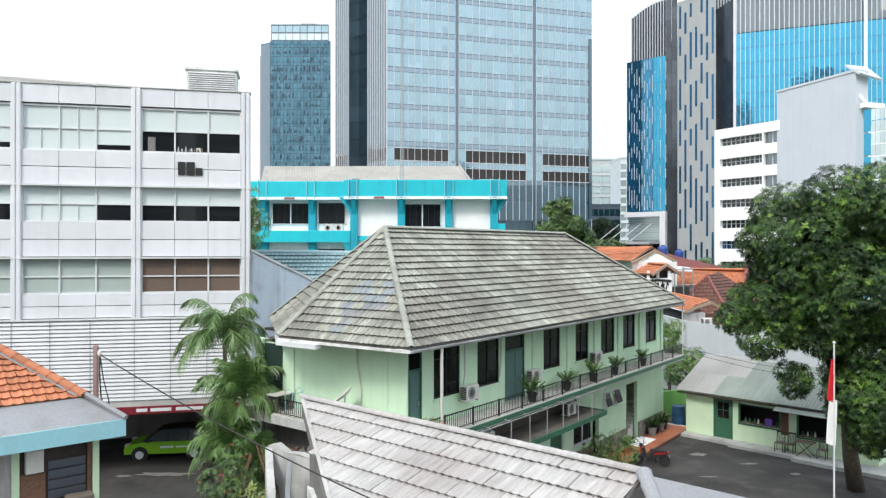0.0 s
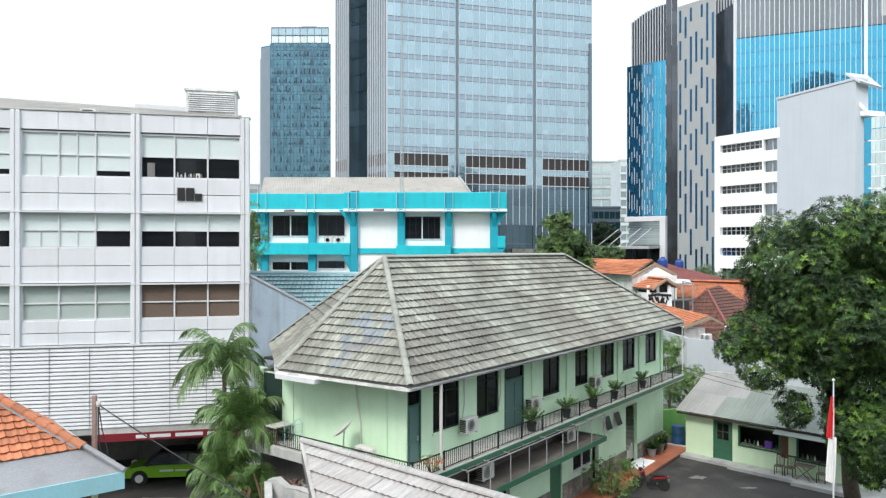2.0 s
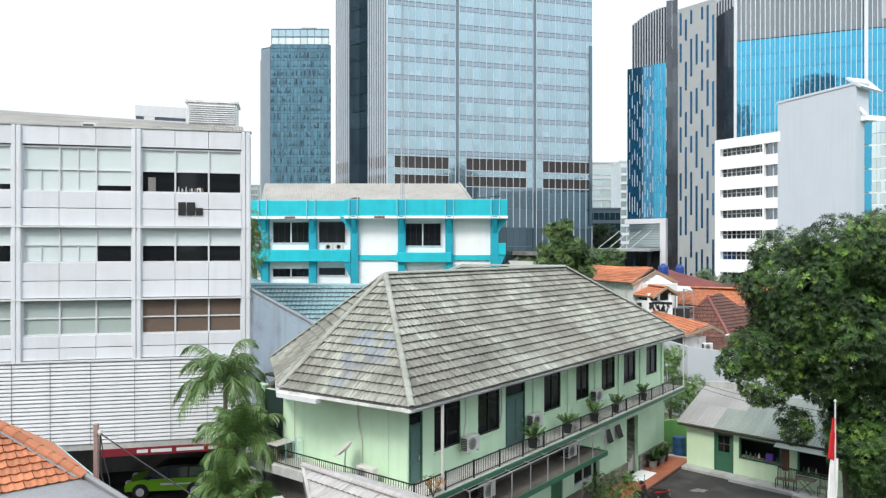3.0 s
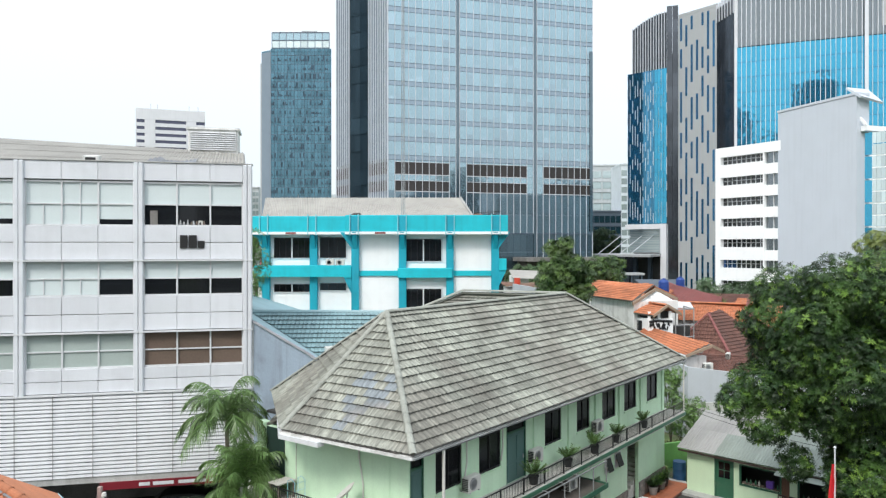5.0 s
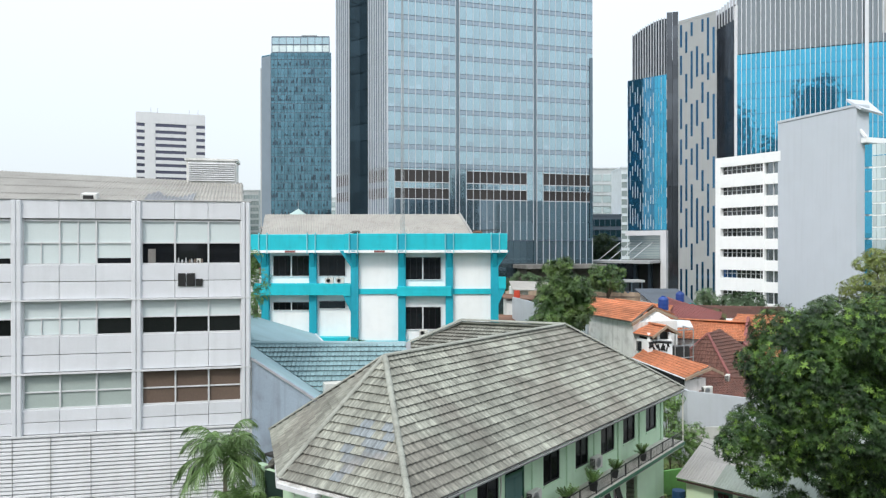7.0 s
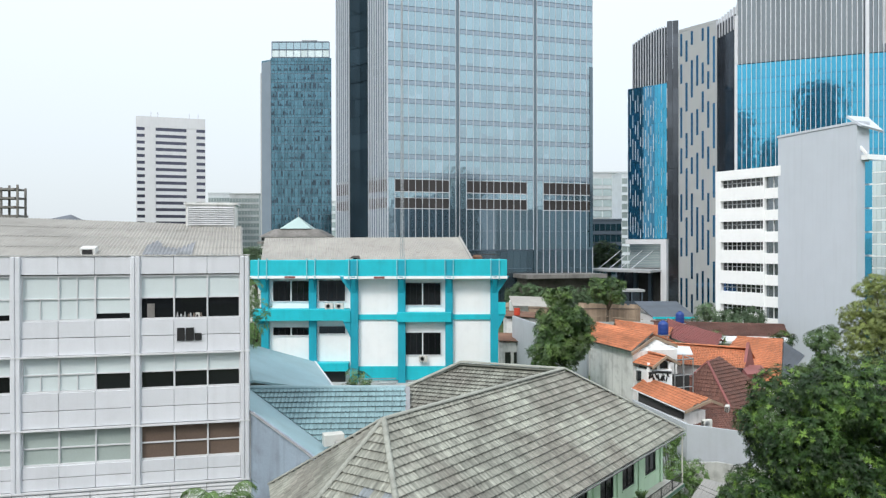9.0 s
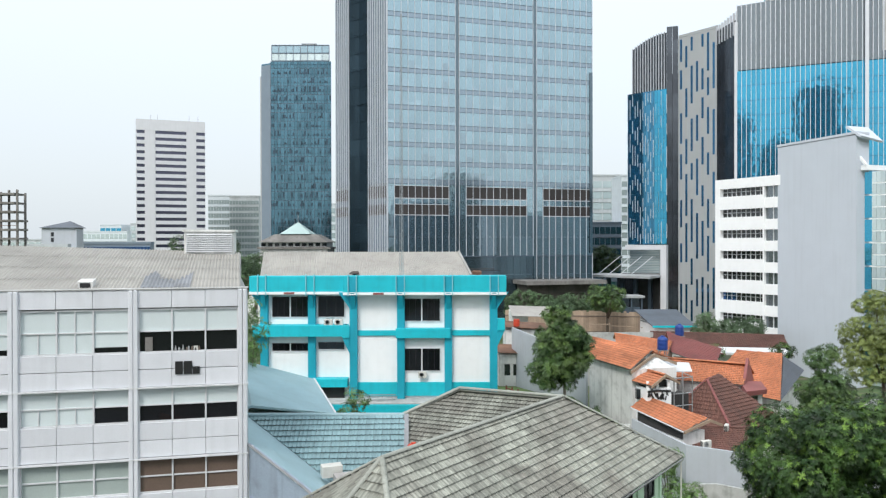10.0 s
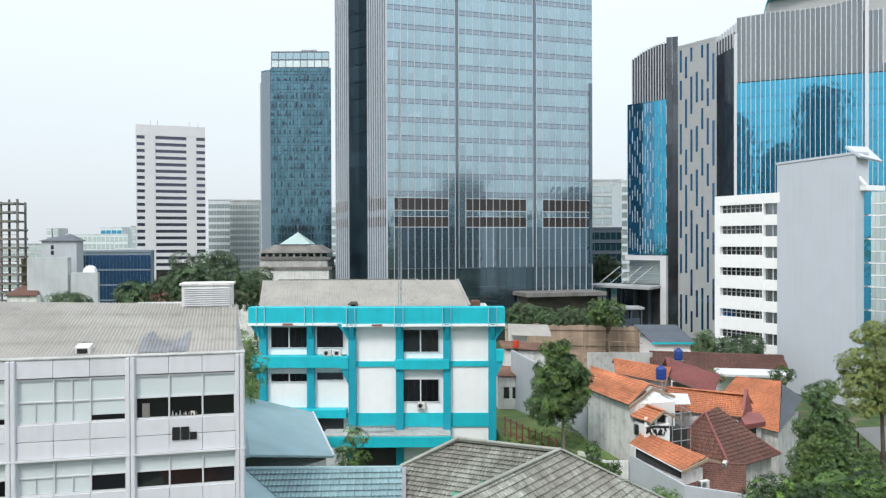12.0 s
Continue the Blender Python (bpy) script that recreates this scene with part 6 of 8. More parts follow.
# ---- the small pale green house in the courtyard ----
def small_house():
    A = math.degrees(math.atan2(-0.7055, 0.7087))
    t = thing("garden_house", "pale green single-storey house with a corrugated roof", "house", 13.55, 40.18, 0, A)
    F, L, Z = 0.7, 9.6, 2.62
    part("plinth", Geo().box(-0.25, 2.75, -0.05, 5.5, 0, 0.14).box(2.75, 6.1, -0.35, 5.5, 0, 0.16).box(6.1, L + 1.0, -0.75, 5.5, 0, 0.18), "concrete", t, "pale concrete step along the front")
    x = -0.1
    for a, b, z0, z1 in ((1.52, 2.59, 0.15, 2.4), (2.95, 5.05, 1.15, 2.15), (5.1, 5.5, 0.9, 2.2), (5.95, 7.6, 0.95, 2.2)):
        part("wall", B(x, a, F, F + 0.15, 0.1, Z), "mint_pale", t)
        part("wall", B(a, b, F, F + 0.15, z1, Z), "mint_pale", t)
        if z0 > 0.2:
            part("wall", B(a, b, F, F + 0.15, 0.1, z0), "mint_pale", t)
        x = b
    part("wall", B(x, L, F, F + 0.15, 0.1, Z), "mint_pale", t)
    part("side_wall", Geo().box(-0.1, 0.05, F + 0.15, 5.2, 0.1, Z).box(-0.1, L, 5.2, 5.35, 0, Z).box(L - 0.15, L, F + 0.15, 5.2, 0.1, Z), "mint_pale", t)
    part("room", Geo().box(0.1, L - 0.2, 3.2, 3.3, 0.1, Z).box(0.1, L - 0.2, F + 0.16, 5, 2.58, 2.62), "interior", t)
    d = part("door", Geo().box(1.6, 2.51, F + 0.03, F + 0.08, 0.15, 2.33), "green_dark", t, "dark green door with four panes")
    part("frame", Geo().box(1.52, 1.6, F - 0.03, F + 0.1, 0.15, 2.4).box(2.51, 2.59, F - 0.03, F + 0.1, 0.15, 2.4).box(1.6, 2.51, F - 0.03, F + 0.1, 2.33, 2.4), "green_dark", d)
    for i in range(2):
        for j in range(2):
            part("pane", B(1.74 + i * 0.33, 2.03 + i * 0.33, F + 0.015, F + 0.03, 1.25 + j * 0.45, 1.66 + j * 0.45), "win", d)
    for a, b, z0, z1 in ((2.95, 5.05, 1.15, 2.15), (5.95, 7.6, 0.95, 2.2)):
        w = part("window", Geo().box(a - 0.05, b + 0.05, F - 0.05, F + 0.1, z0 - 0.07, z0).box(a - 0.05, b + 0.05, F - 0.04, F + 0.1, z1, z1 + 0.06).box(a - 0.05, a + 0.03, F - 0.04, F + 0.1, z0, z1).box(b - 0.03, b + 0.05, F - 0.04, F + 0.1, z0, z1), "green_dark", t, "wide open hatch window")
        part("shelf", B(a, b, F + 0.2, F + 0.5, z0, z0 + 0.04), "wood", w)
    part("shutter", B(5.1, 5.5, F + 0.02, F + 0.06, 0.9, 2.2), "rust", t, "rust-red shutter")
    bt = random.Random(3)
    for x in span(3.2, 4.8, 7) + span(6.1, 6.7, 3):
        part("bottle", Geo().lathe([(0.05, 0), (0.05, 0.14), (0.02, 0.2), (0.02, 0.26)], 8, (x + bt.uniform(-0.05, 0.05), F + 0.3, (1.19 if x < 5 else 0.99))), bt.choice(["plastic_white", "black", "green_dark"]), t)
    part("crate", B(4.25, 4.6, F + 0.18, F + 0.4, 1.19, 1.55), "purple", t, "purple crate on the hatch shelf")
    # corrugated sheets, two rows, pale ones at the near end
    N0, N1, ZE, ZR = 0.25, 3.9, 2.52, 4.05
    xs = span(-0.5, L + 0.6, 10)
    for i in range(10):
        for k in range(2):
            y0, y1 = N0 + (N1 - N0) * k / 2, N0 + (N1 - N0) * (k + 1.06) / 2
            z0, z1 = ZE + (ZR - ZE) * k / 2 + 0.012 * (1 - k), ZE + (ZR - ZE) * (k + 1.06) / 2 + 0.012 * (1 - k)
            m = "asbestos_pale" if (i < 3 and k == 1) or i < 2 else "asbestos_green"
            corrugated(t, "roof_sheet", (xs[i] - 0.03, y0, z0 + 0.02 * (1 - k)), (xs[i + 1] + 0.03, y0, z0 + 0.02 * (1 - k)), (xs[i + 1] + 0.03, y1, z1), (xs[i] - 0.03, y1, z1), m, 7)
    part("back_slope", Geo().slab([(-0.5, N1, ZR - 0.02), (L + 0.6, N1, ZR - 0.02), (L + 0.6, 6.0, 3.0), (-0.5, 6.0, 3.0)], 0.03), "asbestos_green", t)
    part("eave_board", B(-0.45, L + 0.5, N0 + 0.02, N0 + 0.05, ZE - 0.14, ZE - 0.03), "wood_dark", t)
    part("awning", Geo().slab([(5.0, -0.15, 2.28), (L + 0.4, -0.15, 2.28), (L + 0.4, 0.7, 2.56), (5.0, 0.7, 2.56)], 0.03), "asbestos_green", t)


small_house()
terrace = thing("terrace", "terracotta tiled terrace along the green building", "terrace", O.x, O.y, 0, GREEN_ANGLE, kind="structure")
part("terrace_base", B(6.5, 25.0, -0.35, 1.14, -0.1, 0.135), "concrete", terrace)
ter = B(0.006, 0.394, 0.006, 0.394, 0, 0.018).mesh("tile", "terracotta")
for i in range(40):
    for j in range(4):
        if i > 7:
            part("tile", ter, "terracotta", terrace, m=pose(8.6 + i * 0.4, -0.36 + j * 0.375, 0.135))
part("terrace_edge", B(6.5, 25.0, -0.42, -0.35, -0.1, 0.15), "tile_brown", terrace)
part("landing", B(18.9, 20.9, 0.2, 1.14, 0.155, 0.17), "white_wall", terrace)


# ---- walls and houses behind the courtyard ----
def wall_run(label, pts, h0, h1, material, thick=0.2, name="boundary_wall"):
    g = Geo()
    for (x0, y0), (x1, y1), a, b in zip(pts, pts[1:], h1, h1[1:]):
        d = Vector((x1 - x0, y1 - y0, 0)).normalized()
        s = Vector((-d.y, d.x, 0)) * thick
        g.rings([[(x0, y0, h0), (x1, y1, h0), (x1, y1, b), (x0, y0, a)], [(x0 + s.x, y0 + s.y, h0), (x1 + s.x, y1 + s.y, h0), (x1 + s.x, y1 + s.y, b), (x0 + s.x, y0 + s.y, a)]])
    return single(name, g, material, label, "wall", kind="structure")


wall_run("leaf green painted yard wall", [(13.0, 44.6), (16.6, 46.0)], 0, [1.55, 1.55], "green_leaf_wall", name="wall_yard")
wall_run("stained pale grey boundary wall", [(15.2, 56.9), (17.9, 52.0), (22.8, 50.7), (30.0, 48.6)], 0, [6.0, 5.25, 4.85, 4.5], "sheet_pale", name="wall_boundary")
wall_run("low crumbling plot wall", [(17.2, 50.4), (19.2, 49.6), (22.5, 48.3)], 0, [2.9, 3.2, 2.9], "concrete", name="wall_plot")
wall_run("grey sheet-clad side wall", [(8.8, 91.0), (13.4, 66.2)], 0, [9.4, 9.4], "sheet_pale", name="wall_side")
wall_run("peeling white retaining wall", [(11.6, 60.2), (13.4, 57.7), (15.0, 56.7)], 0, [5.4, 5.3, 5.6], "white_old", name="wall_retaining")
edge = [(5.5, 67.2, 5.0), (7.0, 58.5, 5.0), (13.0, 57.6, 5.2), (15.0, 57.4, 5.2), (13.2, 66.2, 4.9), (8.7, 91.0, 2.0), (5.5, 91.0, 2.0)]
bank = Geo().rings([[(x, y, -0.1) for x, y, z in edge], edge])
single("garden_bank", bank, "grass", "raised grassy plot behind the school roofs", "ground", kind="structure")
fence = thing("fence", "low dull red post fence along the grassy plot", "fence")
f0, f1 = Vector((6.0, 66.8, 4.9)), Vector((9.6, 59.2, 4.9))
for k in range(9):
    q = f0.lerp(f1, k / 8)
    part("post", B(q.x - 0.06, q.x + 0.06, q.y - 0.06, q.y + 0.06, 4.9, 6.75), "fence_red", fence)
for z in (5.4, 6.5):
    part("rail", Geo().tube([f0 + Vector((0, 0, z - 4.9)), f1 + Vector((0, 0, z - 4.9))], 0.045, 5), "fence_red", fence)
site = Geo().prism([(10.5, 104), (40, 101.5), (42, 133.6), (12, 137.5)], -0.1, 2.6)
single("site_earth", site, "site_earth", "bare brown earth of the building site", "ground", kind="structure")
poles = thing("bamboo_poles", "thin bamboo poles standing on the building site", "poles", 0, 0, 2.6)
rp = random.Random(44)
for k in range(22):
    x, y = rp.uniform(14, 39), rp.uniform(112, 131)
    part("pole", Geo().tube([(x, y, -0.1), (x + rp.uniform(-0.25, 0.25), y, rp.uniform(2.5, 5.5))], 0.07, 5, 0.05), "hoarding", poles)
for k in range(5):
    x = 15 + 5 * k
    part("rail", Geo().tube([(x, 126, rp.uniform(2, 4)), (x + 4.6, 127, rp.uniform(2, 4))], 0.06, 5), "hoarding", poles)
wall_run("pale block wall by the building site", [(20.4, 100.0), (29.6, 100.0)], 0, [7.6, 7.6], "concrete", name="wall_site")
hoard = thing("wall_hoarding", "brown timber hoarding of the building site", "wall", 12.0, 138.0, 0, math.degrees(math.atan2(-4.0, 30.0)), kind="structure")
rh = random.Random(52)
for k in range(61):
    part("plank", B(k * 0.5, k * 0.5 + 0.48, rh.uniform(-0.06, 0.0), 0.1, 0, 7.5 - k * 0.008 + rh.uniform(-0.25, 0.15)), "hoarding", hoard)
for z in (3.2, 6.2):
    part("rail", B(0, 30.4, -0.14, -0.06, z, z + 0.2), "wood", hoard)


def gable(parent, r0, r1, e0, e1, material, limit=0, course=0.33, wide=0.9, waves=4, name="roof", label="", back=True):
    """A roof slope from ridge r0-r1 down to eave e0-e1 (left to right as one faces it), with its ridge caps and a plain far slope."""
    r0, r1, e0, e1 = (Vector(v) for v in (r0, r1, e0, e1))
    roof = part(name, Geo(), material, parent, label)
    tile_face(roof, e0, e1, [e0, e1, r1, r0], material, course=course, wide=wide, waves=waves, amp=0.025, lip=0.05, limit=limit)
    hip_cap(roof, r0, r1, material, 0.12)
    if back:
        part("far_slope", Geo().slab([r1, r0, 2 * r0 - e0 + Vector((0, 0, 2 * (e0.z - r0.z))), 2 * r1 - e1 + Vector((0, 0, 2 * (e1.z - r1.z)))], 0.1), material, roof)
    return roof


def houses():
    a = thing("house", "whitewashed house with an orange tile roof", "house")
    gable(a, (14.9, 70.7, 10.7), (18.3, 61.6, 10.6), (13.3, 66.0, 9.6), (15.6, 58.9, 9.6), "tile_orange", limit=60)
    part("wall", Geo().prism([(15.9, 59.4), (20.0, 60.6), (17.6, 69), (13.7, 66.2)], 0, 9.5), "white_old", a)
    part("barge_board", Geo().slab([(15.6, 58.8, 9.5), (18.3, 61.4, 10.55), (18.3, 61.4, 10.3), (15.6, 58.8, 9.25)], 0.12).slab([(18.3, 61.4, 10.55), (20.6, 62.6, 9.6), (20.6, 62.6, 9.35), (18.3, 61.4, 10.3)], 0.12), "wood_tan", a)
    part("gable_wall", Geo().slab([(16.0, 59.5, 9.3), (20.0, 60.6, 9.3), (18.3, 61.7, 10.4)], 0.1), "white_old", a)
    gable(a, (17.2, 60.2, 9.35), (18.2, 57.9, 9.3), (15.8, 59.2, 8.6), (16.9, 57.2, 8.55), "tile_orange", name="porch_roof", wide=0.5, waves=2)
    part("porch_barge", Geo().slab([(16.85, 57.12, 8.62), (18.2, 57.8, 9.42), (18.2, 57.8, 9.2), (16.85, 57.12, 8.4)], 0.1).slab([(18.2, 57.8, 9.42), (19.6, 58.6, 8.62), (19.6, 58.6, 8.4), (18.2, 57.8, 9.2)], 0.1), "wood_tan", a)
    part("porch_wall", Geo().prism([(16.6, 57.6), (18.8, 58.2), (18.4, 60), (16.2, 59.4)], 0, 8.2), "white_wall", a)
    # dark block paints in the shade beneath the porch roof
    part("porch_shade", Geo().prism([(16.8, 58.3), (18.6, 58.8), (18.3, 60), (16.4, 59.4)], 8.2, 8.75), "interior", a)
    for x in (16.75, 17.6, 18.6):
        part("porch_post", B(x - 0.1, x + 0.1, 57.7 + (x - 16.6) * 0.27, 57.9 + (x - 16.6) * 0.27, 8.2, 8.8), "white_wall", a)
    g = Geo()
    rr = random.Random(5)
    for k in range(15):
        x, z = 16.75 + 0.125 * k, rr.uniform(7.25, 7.75)
        y = 57.6 + (x - 16.6) * 0.27 - 0.03
        g.tube([(x, y, z), (x + rr.uniform(-0.2, 0.2), y, z + rr.uniform(0.25, 0.5))], rr.uniform(0.04, 0.09), 5)
    g.tube([(16.7, 57.6, 8.0), (17.5, 57.8, 8.08), (18.7, 58.12, 7.98)], 0.1, 5)
    part("wall_painting", g, "black", a, "rough black painted marks on a white wall", kind="stuff")
    frame_post = part("steel_frame", Geo().tube([(19.1, 58.6, 8.9), (20.9, 59.3, 8.9), (20.6, 61.0, 9.0)], 0.05, 5), "steel", a, "grey pipe frame beside the porch")
    for x, y in ((19.15, 58.6), (20.0, 58.95), (20.9, 59.3), (20.6, 60.9)):
        part("frame_post", Geo().tube([(x, y, 4.6), (x, y, 9.0)], 0.05, 5), "steel", frame_post)
    for z in (6.6, 7.6):
        part("frame_rail", Geo().tube([(19.1, 58.6, z), (20.9, 59.3, z)], 0.04, 5), "steel", frame_post)
    # dark block in place of the shade behind the pipe frame
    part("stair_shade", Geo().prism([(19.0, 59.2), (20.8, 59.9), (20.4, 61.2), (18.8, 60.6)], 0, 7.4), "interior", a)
    part("window", B(16.05, 16.4, 58.6, 59.0, 7.2, 8.0), "glass_dark", a)
    part("awning", Geo().slab([(19.0, 62.4, 8.8), (22.4, 63.6, 8.6), (23.1, 66.5, 8.9), (19.4, 65.8, 9.2)], 0.06), "white_frame", a)
    b = thing("house", "low annexe with an orange tile strip roof", "house")
    gable(b, (16.6, 58.35, 7.45), (20.4, 54.3, 6.5), (15.2, 57.3, 6.85), (18.1, 53.2, 5.95), "tile_orange", wide=0.9, course=0.34, back=False)
    part("wall", Geo().prism([(15.6, 57.2), (18.3, 53.7), (20.2, 54.6), (16.9, 58.0)], 0, 5.7), "white_old", b)
    # dark sheet stands for the shaded gap under the eave
    part("dark_gap", Geo().slab([(15.7, 57.0, 6.8), (15.7, 57.0, 5.75), (18.2, 53.7, 5.2), (18.2, 53.7, 5.9)], 0.1), "interior", b)
    part("rail", Geo().tube([(15.2, 57.2, 6.82), (18.1, 53.1, 5.9)], 0.05, 5), "white_frame", b)
    part("barge_board", Geo().slab([(18.1, 53.1, 6.0), (20.45, 54.2, 6.62), (20.45, 54.2, 6.4), (18.1, 53.1, 5.78)], 0.1).slab([(20.45, 54.2, 6.62), (21.8, 55.3, 6.0), (21.8, 55.3, 5.78), (20.45, 54.2, 6.4)], 0.1), "wood_tan", b)
    c = thing("house", "house with a steep brown hipped tile roof", "house")
    ap, ap2 = (22.9, 61.4, 8.25), (24.2, 63.0, 8.2)
    el, ef, er, eb = (19.2, 63.0, 4.2), (23.6, 57.6, 4.6), (29.3, 61.1, 4.8), (26.0, 68.0, 4.8)
    roof = part("roof", Geo(), "tile_brown", c, "brown clay tile roof")
    tile_face(roof, el, ef, [el, ef, ap], "tile_brown", wide=0.9, course=0.34, lip=0.06)
    tile_face(roof, ef, er, [ef, er, ap2, ap], "tile_brown", wide=0.9, course=0.34, lip=0.06)
    tile_face(roof, er, eb, [er, eb, ap2], "tile_brown", wide=0.9, course=0.34, lip=0.06)
    part("far_slope", Geo().slab([eb, el, ap, ap2], 0.08), "tile_brown", roof)
    for p, q in ((el, ap), (ef, ap), (er, ap2), (eb, ap2), (ap, ap2)):
        hip_cap(roof, p, q, "tile_red", 0.11)
    part("wall", Geo().prism([(20.1, 62.9), (23.6, 58.3), (28.6, 61.4), (25.8, 67.2)], 0, 4.5), "white_old", c)
    gable(c, (19.6, 57.2, 5.35), (24.4, 56.6, 5.3), (18.3, 53.2, 4.5), (22.6, 52.4, 4.4), "tile_brown", name="lean_to_roof", back=False)
    part("lean_to_wall", Geo().prism([(18.8, 53.6), (22.4, 52.8), (23.6, 56.4), (20, 57)], 0, 4.4), "white_old", c)
    d = thing("house", "house with an orange tile roof and a maroon gable", "house")
    gable(d, (22.5, 70.9, 8.6), (29.0, 67.1, 8.6), (21.6, 67.0, 7.2), (27.3, 64.4, 7.2), "tile_orange")
    part("wall", Geo().prism([(21.9, 67.2), (27.2, 64.8), (28.8, 67.2), (23, 70.6)], 0, 7.1), "white_old", d)
    part("gable_end", Geo().slab([(27.4, 64.4, 6.9), (30.0, 68.4, 6.9), (29.0, 67.2, 9.2)], 0.25), "tile_red", d)
    part("porch_roof", Geo().slab([(26.8, 62.5, 7.0), (29.3, 64.0, 6.9), (29.9, 66.6, 7.1), (27.6, 66, 7.3)], 0.45), "tile_red", d)
    part("porch_wall", Geo().prism([(27.2, 63.4), (29.0, 64.3), (29.2, 66.4), (27.6, 66)], 0, 6.6), "white_old", d)
    part("window", Geo().slab([(27.25, 63.3, 6.3), (27.25, 63.3, 5.2), (28.4, 63.9, 5.2), (28.4, 63.9, 6.3)], 0.05), "glass_dark", d)
    e = thing("house", "house with an orange tile roof and slate-grey side", "house")
    gable(e, (32.0, 77.2, 8.4), (35.2, 73.4, 8.4), (26.8, 72.5, 5.6), (31.0, 65.1, 5.6), "tile_orange", back=False)
    part("slate_side", Geo().slab([(31.05, 65.1, 5.6), (37.5, 73.6, 6.9), (35.25, 73.4, 8.4)], 0.1), "slate", e)
    part("far_slope", Geo().slab([(35.25, 73.4, 8.35), (37.5, 73.6, 6.9), (36, 80, 5.6), (32.0, 77.2, 8.35)], 0.1), "tile_orange", e)
    lines = Geo()
    for k in range(1, 14):
        p, q, w = Vector((31.05, 65.1, 5.6)), Vector((37.5, 73.6, 6.9)), Vector((35.25, 73.4, 8.4))
        lines.tube([p + (w - p) * k / 14 + Vector((0, 0, 0.03)), q + (w - q) * k / 14 + Vector((0, 0, 0.03))], 0.03, 4)
    part("slate_lapping", lines, "slate", e, kind="stuff")
    part("wall", Geo().prism([(31.2, 65.7), (36.9, 73.4), (34, 77), (27.4, 72.5)], 0, 5.55), "white_old", e)
    f = thing("house", "house with a faded red sheet roof", "house")
    gable(f, (25.4, 80.5, 10.0), (30.4, 77.6, 8.0), (24.6, 76.4, 8.4), (28.2, 73.6, 7.2), "tile_red", wide=0.9)
    part("wall", Geo().prism([(24.9, 76.6), (28.2, 74), (30.2, 78), (26, 80)], 0, 7.4), "white_old", f)
    g = thing("house", "small house with a worn orange roof", "house")
    gable(g, (19.6, 81.0, 9.8), (25.2, 78.0, 9.2), (19.0, 77.6, 8.8), (23.6, 74.6, 8.3), "tile_orange", wide=0.9)
    part("wall", Geo().prism([(19.4, 78), (23.4, 75.4), (25.2, 78), (20, 81)], 0, 8.4), "white_old", g)
    h = thing("house", "long low building with a brown tile roof", "building")
    gable(h, (29.6, 101.5, 7.5), (47.2, 98.5, 7.3), (28.4, 97.0, 5.6), (46.2, 94.0, 5.6), "tile_brown", wide=1.2)
    part("wall", Geo().prism([(29, 97.6), (46, 94.6), (47, 99), (30, 102)], 0, 5.5), "white_old", h)
    part("white_awning", Geo().slab([(36, 92.5, 5.9), (45, 91, 5.9), (45.5, 94, 6.2), (36.5, 95.5, 6.2)], 0.3), "white_frame", h)
    s = thing("shed", "white shed with a dark blue fascia", "shed", 35.4, 119)
    part("wall", B(0, 6.2, 0, 8.5, 0, 6.3), "white_wall", s)
    part("roof", Geo().slab([(-0.5, -0.6, 6.4), (6.8, -0.6, 6.4), (6.6, 9.0, 8.3), (-1.0, 9.0, 8.3)], 0.15), "slate", s)
    part("back_wall", B(0, 6.2, 8.5, 8.8, 0, 8.0), "white_wall", s)
    part("fascia", B(-0.5, 6.8, -0.72, -0.61, 6.1, 6.45), "cyan", s)
    # shacks beyond the cyan block
    k = thing("shacks", "cluttered low shacks with rusty sheet roofs", "houses", 9.5, 96, 0, 0)
    for w in ((-1, 4.5, 0, 5, 0, 8.5), (-2.5, 1.0, -7, -3, 0, 6.2), (1, 3.4, 12, 18, 0, 9.6)):
        part("wall", B(*w), "white_old", k)
    part("roof", Geo().slab([(-1.5, -0.6, 9.0), (5, -0.6, 8.6), (5, 5.4, 8.8), (-1.5, 5.4, 9.2)], 0.06), "rust", k)
    part("roof", Geo().slab([(-3, -7.6, 6.6), (1.4, -7.6, 6.4), (1.4, -2.6, 6.8), (-3, -2.6, 7.0)], 0.06), "rust", k)
    part("sheet", Geo().slab([(0.6, 8, 9.6), (6.5, 8, 9.4), (6.8, 14, 10.4), (0.6, 14, 10.6)], 0.06), "asbestos", k)
    part("red_barrel", Geo().lathe([(0.4, 0), (0.44, 0.35), (0.4, 0.95)], 12, (0.4, -0.3, 9.0)), "tank_red", k)
    for x in (-0.6, 0.5, 1.6):
        part("window", B(x - 1.2, x - 0.5, -7.06, -6.98, 3.6, 5.0), "glass_dark", k)
    r = thing("houses_far", "red roofed low houses beyond the office block", "houses", -72, 165)
    part("roof", Geo().slab([(0, 0, 9), (12, 0, 9), (12, 6, 12), (0, 6, 12)], 0.1).slab([(16, 4, 9.5), (30, 4, 9.5), (30, 9, 12.5), (16, 9, 12.5)], 0.1), "tile_red", r)
    part("wall", B(0.4, 11.6, 0.5, 8, 0, 9), "white_old", r)
    part("wall", B(16.4, 29.6, 4.5, 10, 0, 9.5), "white_old", r)
    r = thing("house", "brown roofed low house beside a blank grey building", "house", -92, 148)
    part("roof", Geo().slab([(0, 0, 12.5), (7, 0, 12.5), (5.5, 4, 14.4), (1.5, 4, 14.4)], 0.1), "tile_brown", r)
    part("wall", B(0.4, 6.6, 0.5, 8, 0, 12.5), "white_old", r)
    r = thing("canopy_roof", "flat pale roof just behind the office block", "roof", -20.5, 46, 0, 5)
